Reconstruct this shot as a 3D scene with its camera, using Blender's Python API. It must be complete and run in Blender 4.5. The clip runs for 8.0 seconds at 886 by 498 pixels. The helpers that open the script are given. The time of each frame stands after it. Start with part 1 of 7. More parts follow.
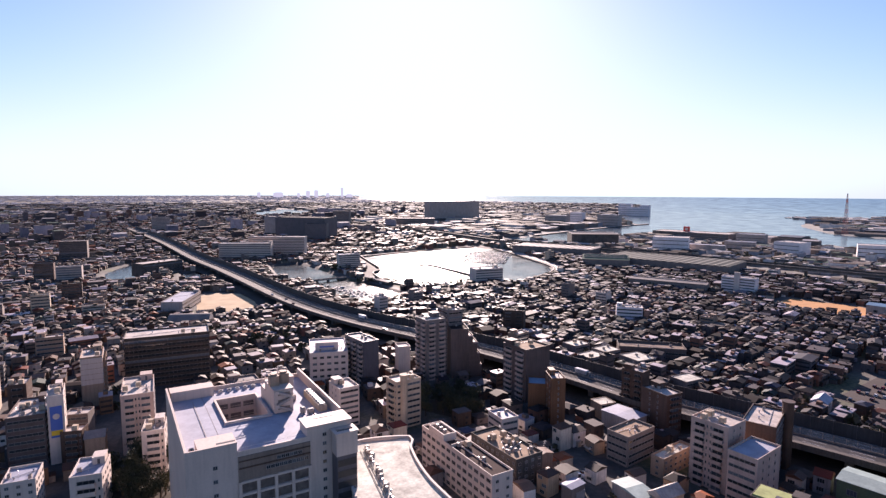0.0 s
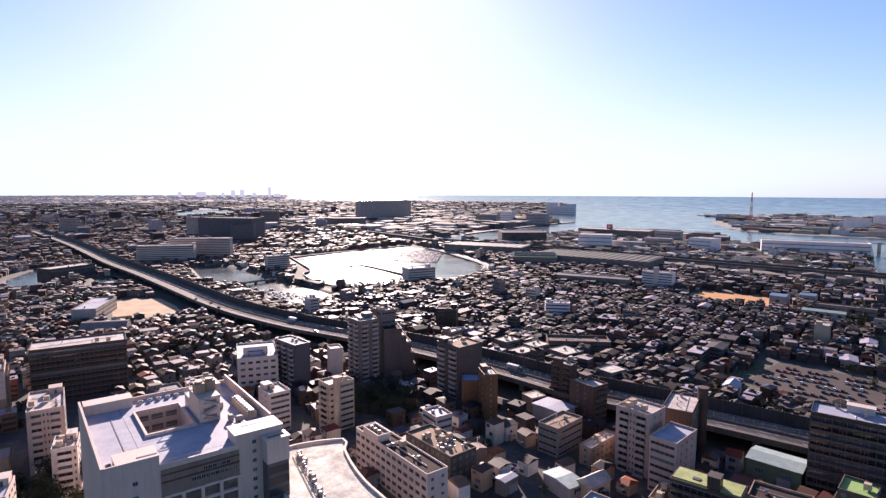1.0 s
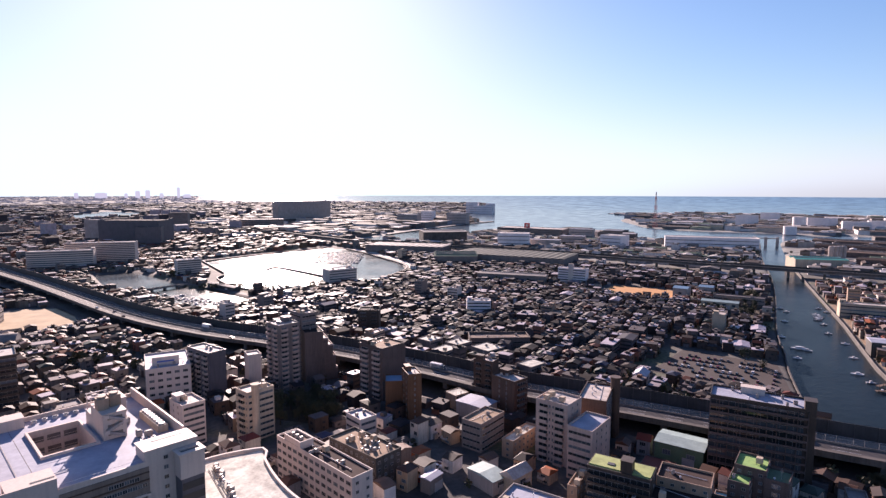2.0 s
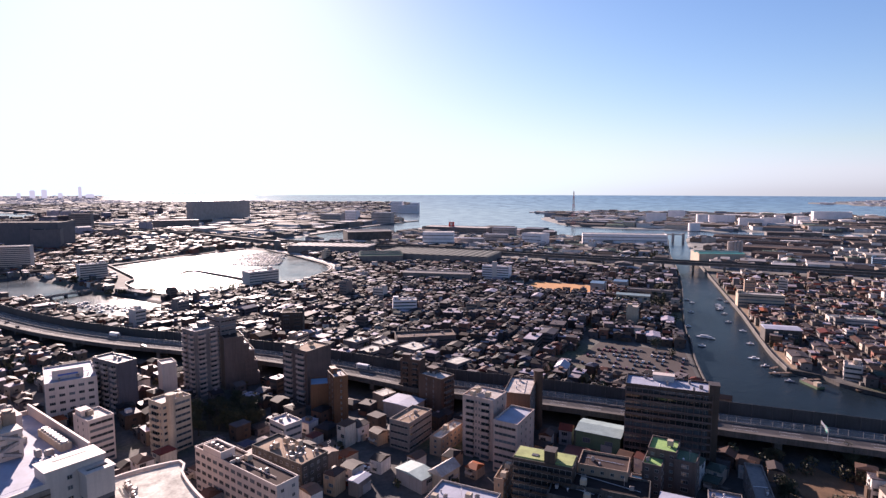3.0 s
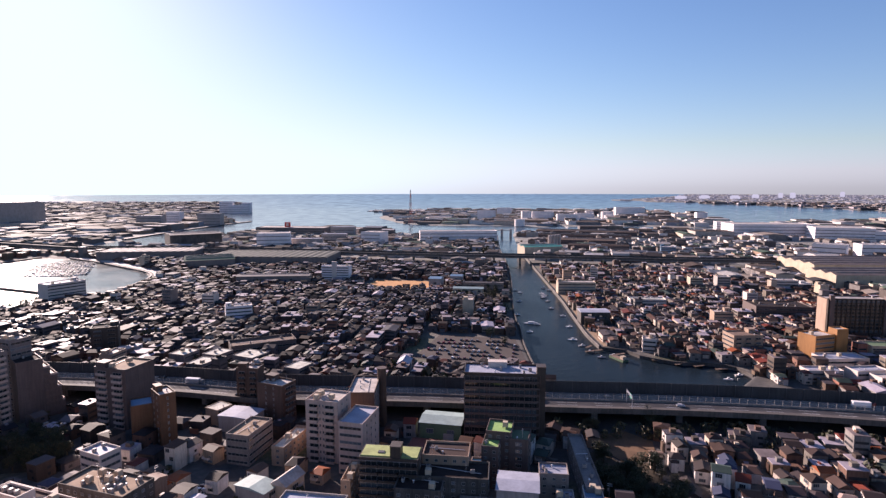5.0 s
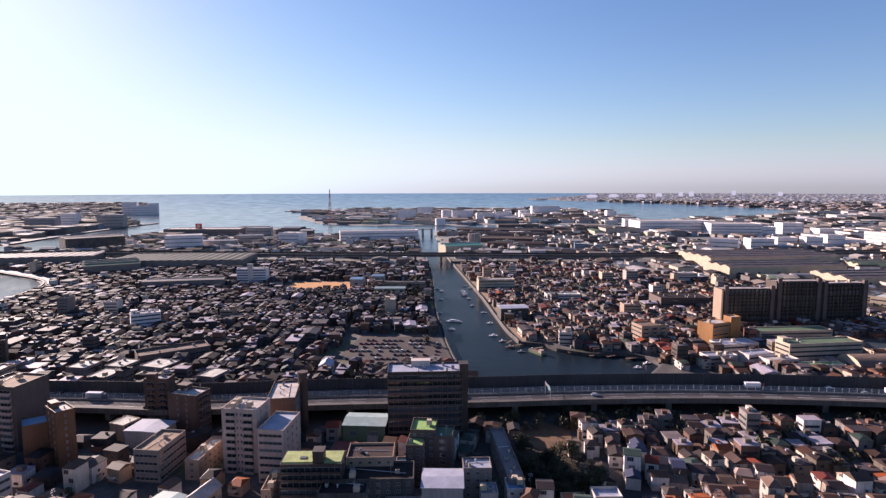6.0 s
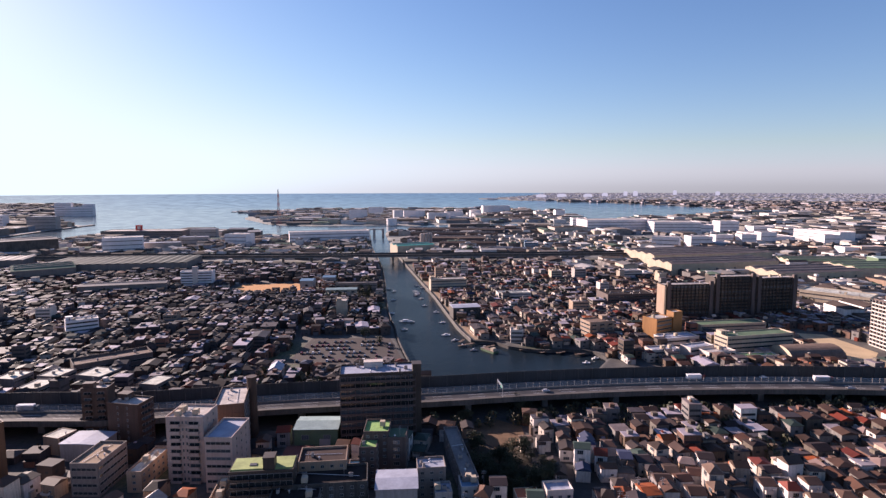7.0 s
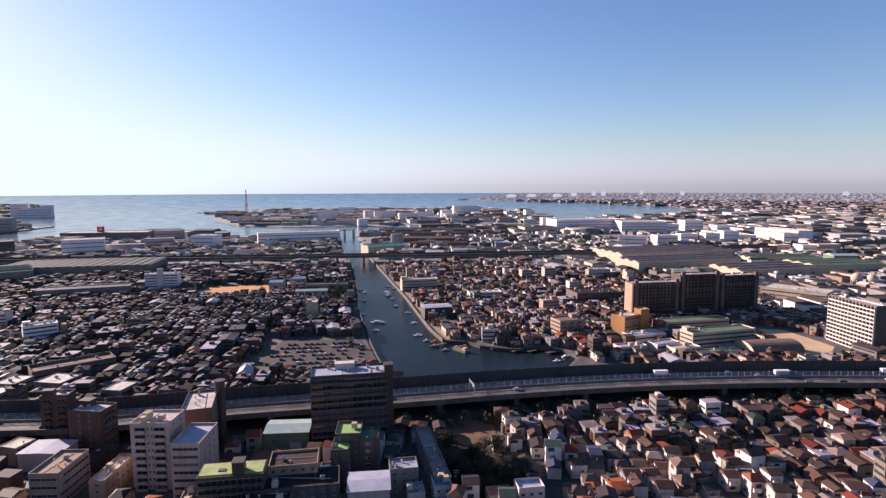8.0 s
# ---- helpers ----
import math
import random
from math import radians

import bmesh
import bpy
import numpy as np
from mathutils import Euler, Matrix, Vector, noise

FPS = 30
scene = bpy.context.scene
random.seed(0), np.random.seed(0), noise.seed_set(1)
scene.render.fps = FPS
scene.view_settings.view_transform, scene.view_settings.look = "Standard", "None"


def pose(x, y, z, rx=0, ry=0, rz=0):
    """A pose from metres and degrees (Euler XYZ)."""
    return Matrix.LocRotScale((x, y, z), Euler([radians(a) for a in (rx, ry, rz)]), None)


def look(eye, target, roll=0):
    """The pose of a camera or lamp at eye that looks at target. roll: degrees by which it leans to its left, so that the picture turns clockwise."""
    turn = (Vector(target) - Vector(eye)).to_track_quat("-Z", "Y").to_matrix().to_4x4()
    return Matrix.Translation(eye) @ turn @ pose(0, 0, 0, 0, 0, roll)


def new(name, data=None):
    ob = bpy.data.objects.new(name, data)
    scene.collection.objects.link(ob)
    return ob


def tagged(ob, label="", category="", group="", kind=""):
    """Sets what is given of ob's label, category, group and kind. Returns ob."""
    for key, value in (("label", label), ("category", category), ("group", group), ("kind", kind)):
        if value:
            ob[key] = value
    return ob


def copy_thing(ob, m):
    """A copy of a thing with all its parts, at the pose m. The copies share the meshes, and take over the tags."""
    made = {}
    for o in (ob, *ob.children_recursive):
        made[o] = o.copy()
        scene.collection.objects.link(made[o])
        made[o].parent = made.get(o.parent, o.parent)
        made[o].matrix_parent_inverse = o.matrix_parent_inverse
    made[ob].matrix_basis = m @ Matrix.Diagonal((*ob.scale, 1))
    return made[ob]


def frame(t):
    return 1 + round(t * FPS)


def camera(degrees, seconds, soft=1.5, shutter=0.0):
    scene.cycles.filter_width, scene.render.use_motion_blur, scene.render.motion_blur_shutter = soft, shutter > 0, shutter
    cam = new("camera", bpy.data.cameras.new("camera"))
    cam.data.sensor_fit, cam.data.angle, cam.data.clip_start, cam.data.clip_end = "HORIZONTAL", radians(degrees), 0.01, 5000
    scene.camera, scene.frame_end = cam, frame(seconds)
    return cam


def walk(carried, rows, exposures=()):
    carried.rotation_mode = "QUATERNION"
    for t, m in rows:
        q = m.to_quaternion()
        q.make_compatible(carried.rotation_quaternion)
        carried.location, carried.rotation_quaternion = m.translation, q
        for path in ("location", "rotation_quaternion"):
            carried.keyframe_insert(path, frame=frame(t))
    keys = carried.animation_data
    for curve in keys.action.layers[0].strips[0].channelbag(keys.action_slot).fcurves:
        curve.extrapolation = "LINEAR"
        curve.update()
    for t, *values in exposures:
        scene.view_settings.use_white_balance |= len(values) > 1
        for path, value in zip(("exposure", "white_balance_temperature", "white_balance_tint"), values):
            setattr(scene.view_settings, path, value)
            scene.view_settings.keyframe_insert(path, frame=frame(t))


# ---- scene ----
cam = camera(76.2, 8.0, soft=1.4)
EYE = 120.0
# seconds, yaw, pitch, lean of a camera that turns on its place
TURNS = [
    (0.0, 0.000, -5.962, 0.188), (0.5, -3.382, -5.986, 0.186), (1.0, -6.903, -6.008, 0.162),
    (1.5, -10.861, -5.981, 0.096), (3.0, -22.496, -6.053, 0.043), (3.5, -26.113, -6.070, 0.004),
    (4.0, -30.082, -6.097, -0.047), (4.5, -33.981, -6.087, -0.022), (5.0, -38.750, -6.158, -0.037),
    (6.5, -49.579, -6.228, -0.107), (7.0, -51.669, -6.240, -0.116), (7.5, -53.342, -6.247, -0.120),
    (8.0, -54.613, -6.231, -0.152)]


def aim(yaw, pitch, lean):
    return pose(0, 0, EYE, 0, 0, yaw) @ pose(0, 0, 0, 90 + pitch) @ pose(0, 0, 0, 0, 0, lean)


walk(cam, [(t, aim(y, p, r)) for t, y, p, r in TURNS], exposures=[(0.0, 1.36, 6850, 33), (3.0, 1.34, 6850, 33), (5.0, 1.28, 6850, 32), (8.0, 1.27, 6850, 31)])

# ---- world and sun ----
SUN_AZ, SUN_EL = -1.9, 18.0
SKY_TOP = (4.85, 6.9, 7.4)
world = bpy.data.worlds.new("sky")
scene.world = world
world.use_nodes = True
wn = world.node_tree
sky = wn.nodes.new("ShaderNodeTexSky")
sky.sky_type, sky.sun_disc = "NISHITA", False
sky.sun_elevation, sky.sun_rotation = radians(SUN_EL), radians(SUN_AZ)
sky.altitude, sky.air_density, sky.dust_density, sky.ozone_density = 0.0, 1.0, 0.4, 4.0
# sea haze: the low sky is pale instead of yellow
rgb_in, rgb_out = wn.nodes.new("ShaderNodeSeparateColor"), wn.nodes.new("ShaderNodeCombineColor")
wn.links.new(sky.outputs["Color"], rgb_in.inputs[0])
for channel, kind, share in ((0, "MINIMUM", 0.89), (2, "MAXIMUM", 1.065)):
    scaled, bound = wn.nodes.new("ShaderNodeMath"), wn.nodes.new("ShaderNodeMath")
    scaled.operation, bound.operation = "MULTIPLY", kind
    scaled.inputs[1].default_value = share
    wn.links.new(rgb_in.outputs[1], scaled.inputs[0])
    wn.links.new(scaled.outputs[0], bound.inputs[0])
    wn.links.new(rgb_in.outputs[channel], bound.inputs[1])
    wn.links.new(bound.outputs[0], rgb_out.inputs[channel])
wn.links.new(rgb_in.outputs[1], rgb_out.inputs[1])
rich = wn.nodes.new("ShaderNodeHueSaturation")
rich.inputs["Saturation"].default_value = 1.1
wn.links.new(rgb_out.outputs[0], rich.inputs["Color"])
# the glare round the sun levels off softly: c / (1 + (c / top)^4)^(1/4)
glare_in, glare_out = wn.nodes.new("ShaderNodeSeparateColor"), wn.nodes.new("ShaderNodeCombineColor")
wn.links.new(rich.outputs["Color"], glare_in.inputs[0])
for channel, top in enumerate(SKY_TOP):
    steps = [("DIVIDE", top), ("POWER", 4.0), ("ADD", 1.0), ("POWER", 0.25)]
    last = glare_in.outputs[channel]
    for kind, value in steps:
        step = wn.nodes.new("ShaderNodeMath")
        step.operation = kind
        step.inputs[1].default_value = value
        wn.links.new(last, step.inputs[0])
        last = step.outputs[0]
    level = wn.nodes.new("ShaderNodeMath")
    level.operation = "DIVIDE"
    wn.links.new(glare_in.outputs[channel], level.inputs[0])
    wn.links.new(last, level.inputs[1])
    wn.links.new(level.outputs[0], glare_out.inputs[channel])
wn.links.new(glare_out.outputs[0], wn.nodes["Background"].inputs["Color"])
wn.nodes["Background"].inputs["Strength"].default_value = 0.069
sun_data = bpy.data.lights.new("sun", "SUN")
sun_data.energy, sun_data.angle, sun_data.color = 5.0, radians(0.53), (1.0, 0.92, 0.8)
sun = new("sun", sun_data)
to_sun = Vector((math.sin(radians(SUN_AZ)) * math.cos(radians(SUN_EL)), math.cos(radians(SUN_AZ)) * math.cos(radians(SUN_EL)), math.sin(radians(SUN_EL))))
sun.matrix_world = look(to_sun * 300 + Vector((0, 200, 100)), Vector((0, 200, 100)))


# ---- materials ----
def shader(name, rough=0.7, metal=0.0):
    m = bpy.data.materials.new(name)
    m.use_nodes = True
    b = m.node_tree.nodes["Principled BSDF"]
    b.inputs["Roughness"].default_value, b.inputs["Metallic"].default_value = rough, metal
    return m, m.node_tree, b


def rgb(c):
    return (*c, 1.0)


def noise_node(t, size, detail=4.0, source=None):
    n = t.nodes.new("ShaderNodeTexNoise")
    n.inputs["Scale"].default_value, n.inputs["Detail"].default_value = 1.0 / size, detail
    if source:
        t.links.new(source, n.inputs["Vector"])
    return n


def mixed(t, kind, fac, a, b):
    n = t.nodes.new("ShaderNodeMix")
    n.data_type, n.blend_type = "RGBA", kind
    for key, v in ((0, fac), (6, a), (7, b)):
        if isinstance(v, (int, float)):
            n.inputs[key].default_value = v
        elif isinstance(v, tuple):
            n.inputs[key].default_value = rgb(v)
        else:
            t.links.new(v, n.inputs[key])
    return n.outputs[2]


def ramp(t, fac, stops, hard=False):
    n = t.nodes.new("ShaderNodeValToRGB")
    n.color_ramp.interpolation = "CONSTANT" if hard else "LINEAR"
    while len(n.color_ramp.elements) < len(stops):
        n.color_ramp.elements.new(0.5)
    for e, (p, c) in zip(n.color_ramp.elements, stops):
        e.position, e.color = p, rgb(c)
    t.links.new(fac, n.inputs[0])
    return n.outputs[0]


def weather(t, b, base, amount=0.35, large=9.0, small=0.6, bump=0.15, streaks=True):
    """Stains at two sizes, streaks down the walls and fine relief over a base colour socket."""
    geo = t.nodes.new("ShaderNodeNewGeometry")
    big = noise_node(t, large, 5, geo.outputs["Position"])
    fine = noise_node(t, small, 3, geo.outputs["Position"])
    c1 = ramp(t, big.outputs[0], [(0.3, (1 - amount,) * 3), (0.65, (1, 1, 1))])
    c2 = ramp(t, fine.outputs[0], [(0.3, (1 - amount * 0.6,) * 3), (0.7, (1, 1, 1))])
    out = mixed(t, "MULTIPLY", 1.0, base, c1)
    out = mixed(t, "MULTIPLY", 1.0, out, c2)
    if streaks:
        mp = t.nodes.new("ShaderNodeMapping")
        mp.inputs["Scale"].default_value = (1.0, 1.0, 0.08)
        t.links.new(geo.outputs["Position"], mp.inputs["Vector"])
        st = noise_node(t, 0.9, 3, mp.outputs[0])
        c3 = ramp(t, st.outputs[0], [(0.38, (1 - amount * 0.7,) * 3), (0.55, (1, 1, 1))])
        out = mixed(t, "MULTIPLY", 1.0, out, c3)
    t.links.new(out, b.inputs["Base Color"])
    bp = t.nodes.new("ShaderNodeBump")
    bp.inputs["Strength"].default_value, bp.inputs["Distance"].default_value = bump, 0.05
    t.links.new(fine.outputs[0], bp.inputs["Height"])
    t.links.new(bp.outputs[0], b.inputs["Normal"])


def warm(c):
    """The warm cast of the shade, mixed into every paint: a little more red."""
    return (min(0.9, c[0] * 1.04), c[1] * 0.97, c[2] * 0.99)


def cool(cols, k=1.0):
    """The violet cast of shade and haze, mixed into town colours; k scales them."""
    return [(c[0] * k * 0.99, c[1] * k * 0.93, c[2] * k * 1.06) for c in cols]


def painted(name, c, rough=0.75, amount=0.3, metal=0.0, streaks=True, bump=0.15, large=9.0, small=0.6, spec=0.35):
    m, t, b = shader(name, rough, metal)
    b.inputs["Specular IOR Level"].default_value = spec
    n = t.nodes.new("ShaderNodeRGB")
    n.outputs[0].default_value = rgb(warm(c))
    weather(t, b, n.outputs[0], amount, large, small, bump, streaks)
    return m


def palette(name, colours, rough, per_object, amount=0.3, streaks=True, small=0.6, metal=0.0, spec=0.3, glossy=None):
    """One paint of the list for each object, or for each loose piece of a mesh."""
    m, t, b = shader(name, rough, metal)
    b.inputs["Specular IOR Level"].default_value = spec
    src = t.nodes.new("ShaderNodeObjectInfo").outputs["Random"] if per_object else t.nodes.new("ShaderNodeNewGeometry").outputs["Random Per Island"]
    base = ramp(t, src, [(i / len(colours), warm(c)) for i, c in enumerate(colours)], hard=True)
    weather(t, b, base, amount, 6.0, small, 0.2, streaks)
    if glossy:
        # some roofs are new and shiny, most are dull
        t.links.new(ramp(t, src, [(0.0, (glossy,) * 3), (0.22, (rough,) * 3), (1.0, (rough + 0.12,) * 3)]), b.inputs["Roughness"])
    return m


WALLS = [(0.503, 0.474, 0.422), (0.414, 0.348, 0.266), (0.296, 0.244, 0.192), (0.518, 0.496, 0.459), (0.222, 0.17, 0.133), (0.444, 0.392, 0.318),
         (0.222, 0.207, 0.2), (0.34, 0.237, 0.155), (0.488, 0.444, 0.355), (0.252, 0.163, 0.111), (0.474, 0.444, 0.414), (0.355, 0.318, 0.274), (0.407, 0.385, 0.355), (0.163, 0.126, 0.104)]
SHEDS = [(0.62, 0.6, 0.57), (0.22, 0.2, 0.185), (0.42, 0.385, 0.33), (0.13, 0.12, 0.115), (0.68, 0.66, 0.62), (0.09, 0.082, 0.08), (0.26, 0.28, 0.31), (0.48, 0.42, 0.32), (0.26, 0.17, 0.115), (0.16, 0.15, 0.14), (0.6, 0.58, 0.55), (0.2, 0.17, 0.14), (0.11, 0.1, 0.096)]
SHEDS = [tuple(min(0.75, v * 1.08) for v in c) for c in SHEDS]
SHED_ROOFS = [(0.2, 0.19, 0.18), (0.07, 0.06, 0.058), (0.42, 0.41, 0.39), (0.1, 0.078, 0.066), (0.055, 0.053, 0.056), (0.56, 0.55, 0.53), (0.085, 0.13, 0.098), (0.12, 0.105, 0.095), (0.15, 0.175, 0.21), (0.065, 0.052, 0.046), (0.29, 0.25, 0.21), (0.09, 0.075, 0.068)]
CARS = [(0.75, 0.75, 0.74), (0.05, 0.05, 0.055), (0.4, 0.4, 0.42), (0.12, 0.03, 0.03), (0.25, 0.03, 0.03), (0.18, 0.05, 0.04), (0.08, 0.07, 0.07), (0.05, 0.06, 0.1), (0.2, 0.19, 0.19), (0.16, 0.05, 0.035), (0.6, 0.6, 0.6), (0.04, 0.04, 0.045)]

house_wall = palette("house_render", [tuple(min(0.76, v * 1.3) for v in c) for c in WALLS] + [(0.74, 0.7, 0.63), (0.62, 0.57, 0.5), (0.66, 0.58, 0.47), (0.56, 0.5, 0.43), (0.7, 0.67, 0.62), (0.64, 0.6, 0.54), (0.6, 0.52, 0.42), (0.76, 0.72, 0.66), (0.74, 0.69, 0.6)], 0.8, True)
HOUSE_ROOFS = [(0.06, 0.048, 0.04), (0.085, 0.066, 0.054), (0.045, 0.04, 0.04), (0.11, 0.082, 0.062), (0.07, 0.05, 0.038), (0.036, 0.033, 0.036), (0.13, 0.1, 0.075), (0.05, 0.045, 0.05), (0.2, 0.055, 0.035), (0.095, 0.06, 0.045),
               (0.055, 0.05, 0.047), (0.3, 0.1, 0.035), (0.075, 0.058, 0.045), (0.05, 0.075, 0.14), (0.16, 0.13, 0.1), (0.065, 0.055, 0.05), (0.05, 0.1, 0.085), (0.15, 0.045, 0.035), (0.09, 0.075, 0.06), (0.32, 0.3, 0.27), (0.04, 0.036, 0.034), (0.12, 0.075, 0.05), (0.08, 0.06, 0.05), (0.22, 0.19, 0.155)]
house_roof = palette("house_tiles", [(c[0] * 1.0, c[1] * 0.8, c[2] * 0.76) for c in HOUSE_ROOFS], 0.62, True, spec=0.2, small=0.35, streaks=False)
# backlit quarters: walls darkened, so their shade sits in the colour
shaded_wall = palette("shaded_render", cool(WALLS, 0.27) + [(0.62, 0.59, 0.55), (0.46, 0.4, 0.33), (0.24, 0.11, 0.075), (0.17, 0.085, 0.06)], 0.8, False)
# sunlit and hazy quarters: the same walls lighter, light put into the colour
brightened_wall = palette("brightened_render", [tuple(v * 0.46 for v in c) for c in WALLS] + [(0.7, 0.66, 0.6), (0.6, 0.52, 0.42), (0.28, 0.12, 0.085), (0.52, 0.44, 0.34), (0.2, 0.1, 0.07), (0.15, 0.085, 0.06)], 0.8, False)
FLAT_ROOFS = [(0.56, 0.55, 0.55), (0.1, 0.088, 0.08), (0.5, 0.48, 0.47), (0.13, 0.11, 0.1), (0.44, 0.42, 0.41), (0.085, 0.072, 0.066), (0.36, 0.33, 0.31), (0.07, 0.062, 0.06), (0.6, 0.59, 0.58), (0.11, 0.1, 0.098), (0.26, 0.23, 0.2), (0.09, 0.08, 0.075), (0.4, 0.38, 0.36)]
flat_roof = palette("flat_roof_coating", cool(FLAT_ROOFS, 0.74), 0.6, False, amount=0.35, small=0.8, streaks=False, spec=0.16, glossy=0.45)
distant_wall = palette("far_render", cool(SHEDS, 0.6), 0.75, False)
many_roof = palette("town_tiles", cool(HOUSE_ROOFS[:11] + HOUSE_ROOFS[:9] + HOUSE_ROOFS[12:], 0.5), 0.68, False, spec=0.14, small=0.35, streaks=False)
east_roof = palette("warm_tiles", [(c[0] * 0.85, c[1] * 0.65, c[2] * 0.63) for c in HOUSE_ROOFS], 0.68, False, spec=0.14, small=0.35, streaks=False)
shed_wall = palette("shed_cladding", SHEDS, 0.6, False, amount=0.25)
shed_roof = palette("shed_sheeting", SHED_ROOFS, 0.8, False, spec=0.07, amount=0.3, small=1.2, streaks=False)
car_paint = palette("car_lacquer", CARS, 0.25, True, spec=0.5, amount=0.06, streaks=False)
white_paint = painted("white_render", (0.58, 0.52, 0.46), 0.75, 0.14)
pink_white = painted("pinkish_white_tile", (0.46, 0.37, 0.32), 0.7, 0.18)
cream_paint = painted("cream_render", (0.5, 0.42, 0.31), 0.8, 0.22)
beige_tile = painted("beige_tile", (0.36, 0.26, 0.185), 0.6, 0.22)
brown_tile = painted("brown_tile", (0.105, 0.063, 0.048), 0.55, 0.3)
orange_tile = painted("orange_brown_tile", (0.16, 0.078, 0.04), 0.55, 0.25)
dark_tile = painted("dark_brown_tile", (0.075, 0.056, 0.046), 0.55, 0.3)
grey_render = painted("grey_render", (0.22, 0.19, 0.172), 0.8, 0.25)
pale_grey = painted("pale_grey_render", (0.38, 0.345, 0.315), 0.8, 0.22)
slate_panel = painted("slate_panel", (0.1, 0.1, 0.115), 0.5, 0.2)
pink_tile = painted("pink_beige_tile", (0.6, 0.45, 0.36), 0.65, 0.25)
concrete = painted("concrete", (0.29, 0.27, 0.245), 0.85, 0.4)
dark_concrete = painted("stained_concrete", (0.12, 0.11, 0.1), 0.85, 0.45)
roof_white = painted("white_roof_sheet", (0.35, 0.385, 0.46), 0.7, 0.22, spec=0.25, streaks=False, large=5.0, small=1.0)
bright_white = painted("white_warehouse_cladding", (0.74, 0.72, 0.71), 0.7, 0.14)
roof_stained = painted("stained_white_membrane", (0.68, 0.7, 0.6), 0.8, 0.55, spec=0.2, streaks=False, large=4.5, small=0.9)
brown_band = painted("brown_facade_band", (0.24, 0.19, 0.155), 0.6, 0.2)
clinic_white = painted("warm_white_tile", (0.58, 0.49, 0.42), 0.6, 0.12, large=14.0)
roof_pale = painted("pale_roof_sheet", (0.56, 0.52, 0.47), 0.75, 0.4, spec=0.25, streaks=False, large=5.0, small=1.0)
roof_tan = painted("tan_roof_sheet", (0.34, 0.25, 0.17), 0.85, 0.3, spec=0.15, streaks=False, large=5.0, small=1.0)
roof_dark = painted("dark_roof_felt", (0.045, 0.036, 0.034), 0.9, 0.35, spec=0.08, streaks=False, large=5.0, small=1.0)
roof_brown = painted("brown_roof_felt", (0.075, 0.055, 0.05), 0.9, 0.3, spec=0.08, streaks=False, large=5.0, small=1.0)
roof_green = painted("green_roof_coating", (0.36, 0.43, 0.17), 0.75, 0.3, spec=0.2, streaks=False, large=4.0, small=0.9)
roof_lime = painted("lime_roof_coating", (0.27, 0.47, 0.16), 0.75, 0.25, spec=0.2, streaks=False, large=4.0, small=0.9)
bright_orange = painted("bright_orange_tile", (0.36, 0.175, 0.06), 0.6, 0.2)
tower_grey = painted("brownish_grey_tower_tile", (0.21, 0.182, 0.17), 0.7, 0.25)
brown_grey = painted("brown_grey_tile", (0.125, 0.093, 0.084), 0.65, 0.25)
roof_mauve = painted("mauve_brown_sheet", (0.2, 0.165, 0.15), 0.75, 0.35, spec=0.15, streaks=False, large=9.0, small=1.4)
bright_cream = painted("cream_works_cladding", (0.46, 0.4, 0.29), 0.75, 0.2)
roof_slate = painted("grey_green_sheet", (0.095, 0.105, 0.092), 0.7, 0.4, spec=0.12, streaks=False, large=6.0, small=1.2)
roof_umber = painted("umber_roof_felt", (0.22, 0.16, 0.125), 0.85, 0.35, spec=0.15, streaks=False, large=4.0, small=1.0)
roof_mint = painted("mint_roof_sheet", (0.33, 0.45, 0.42), 0.5, 0.25, streaks=False, large=4.0, small=0.9)
roof_teal = painted("teal_roof_sheet", (0.08, 0.4, 0.3), 0.5, 0.25, streaks=False, large=6.0)
roof_moss = painted("moss_green_sheet", (0.13, 0.2, 0.12), 0.7, 0.3, spec=0.2, streaks=False, large=8.0)
red_roof = painted("orange_red_tiles", (0.42, 0.12, 0.05), 0.7, 0.25, streaks=False)
dull_red = painted("dull_red_sheet", (0.16, 0.04, 0.03), 0.75, 0.3, streaks=False)
roof_blue = painted("blue_roof_sheet", (0.16, 0.3, 0.42), 0.5, 0.25, streaks=False)
roof_grey = painted("grey_roof_sheet", (0.24, 0.22, 0.21), 0.7, 0.35, spec=0.2, streaks=False, large=7.0, small=1.2)
steel = painted("galvanised_steel", (0.55, 0.56, 0.57), 0.4, 0.2, metal=0.6, streaks=False)
dark_metal = painted("dark_metal", (0.08, 0.08, 0.085), 0.5, 0.2, streaks=False)
frame_alu = painted("window_frame_aluminium", (0.3, 0.29, 0.28), 0.4, 0.1, streaks=False)
asphalt = painted("asphalt", (0.075, 0.073, 0.07), 0.85, 0.4, streaks=False, large=4.0, small=0.4)
asphalt_pale = painted("worn_asphalt", (0.105, 0.097, 0.093), 0.85, 0.35, streaks=False, large=7.0, small=0.5)
asphalt_lot = painted("faded_car_park_asphalt", (0.055, 0.04, 0.037), 0.85, 0.35, streaks=False, large=12.0, small=0.8)
deck_concrete = painted("sooty_concrete", (0.13, 0.116, 0.105), 0.85, 0.4)
line_paint = painted("road_paint", (0.75, 0.75, 0.72), 0.7, 0.3, streaks=False)
sand = painted("sandy_earth", (0.52, 0.4, 0.24), 0.95, 0.25, streaks=False, large=14.0, small=1.0)
orange_earth = painted("orange_clay", (0.52, 0.26, 0.09), 0.95, 0.2, streaks=False, large=14.0, small=1.0)
brown_earth = painted("brown_earth", (0.17, 0.1, 0.055), 0.95, 0.4, streaks=False, large=6.0, small=0.5)
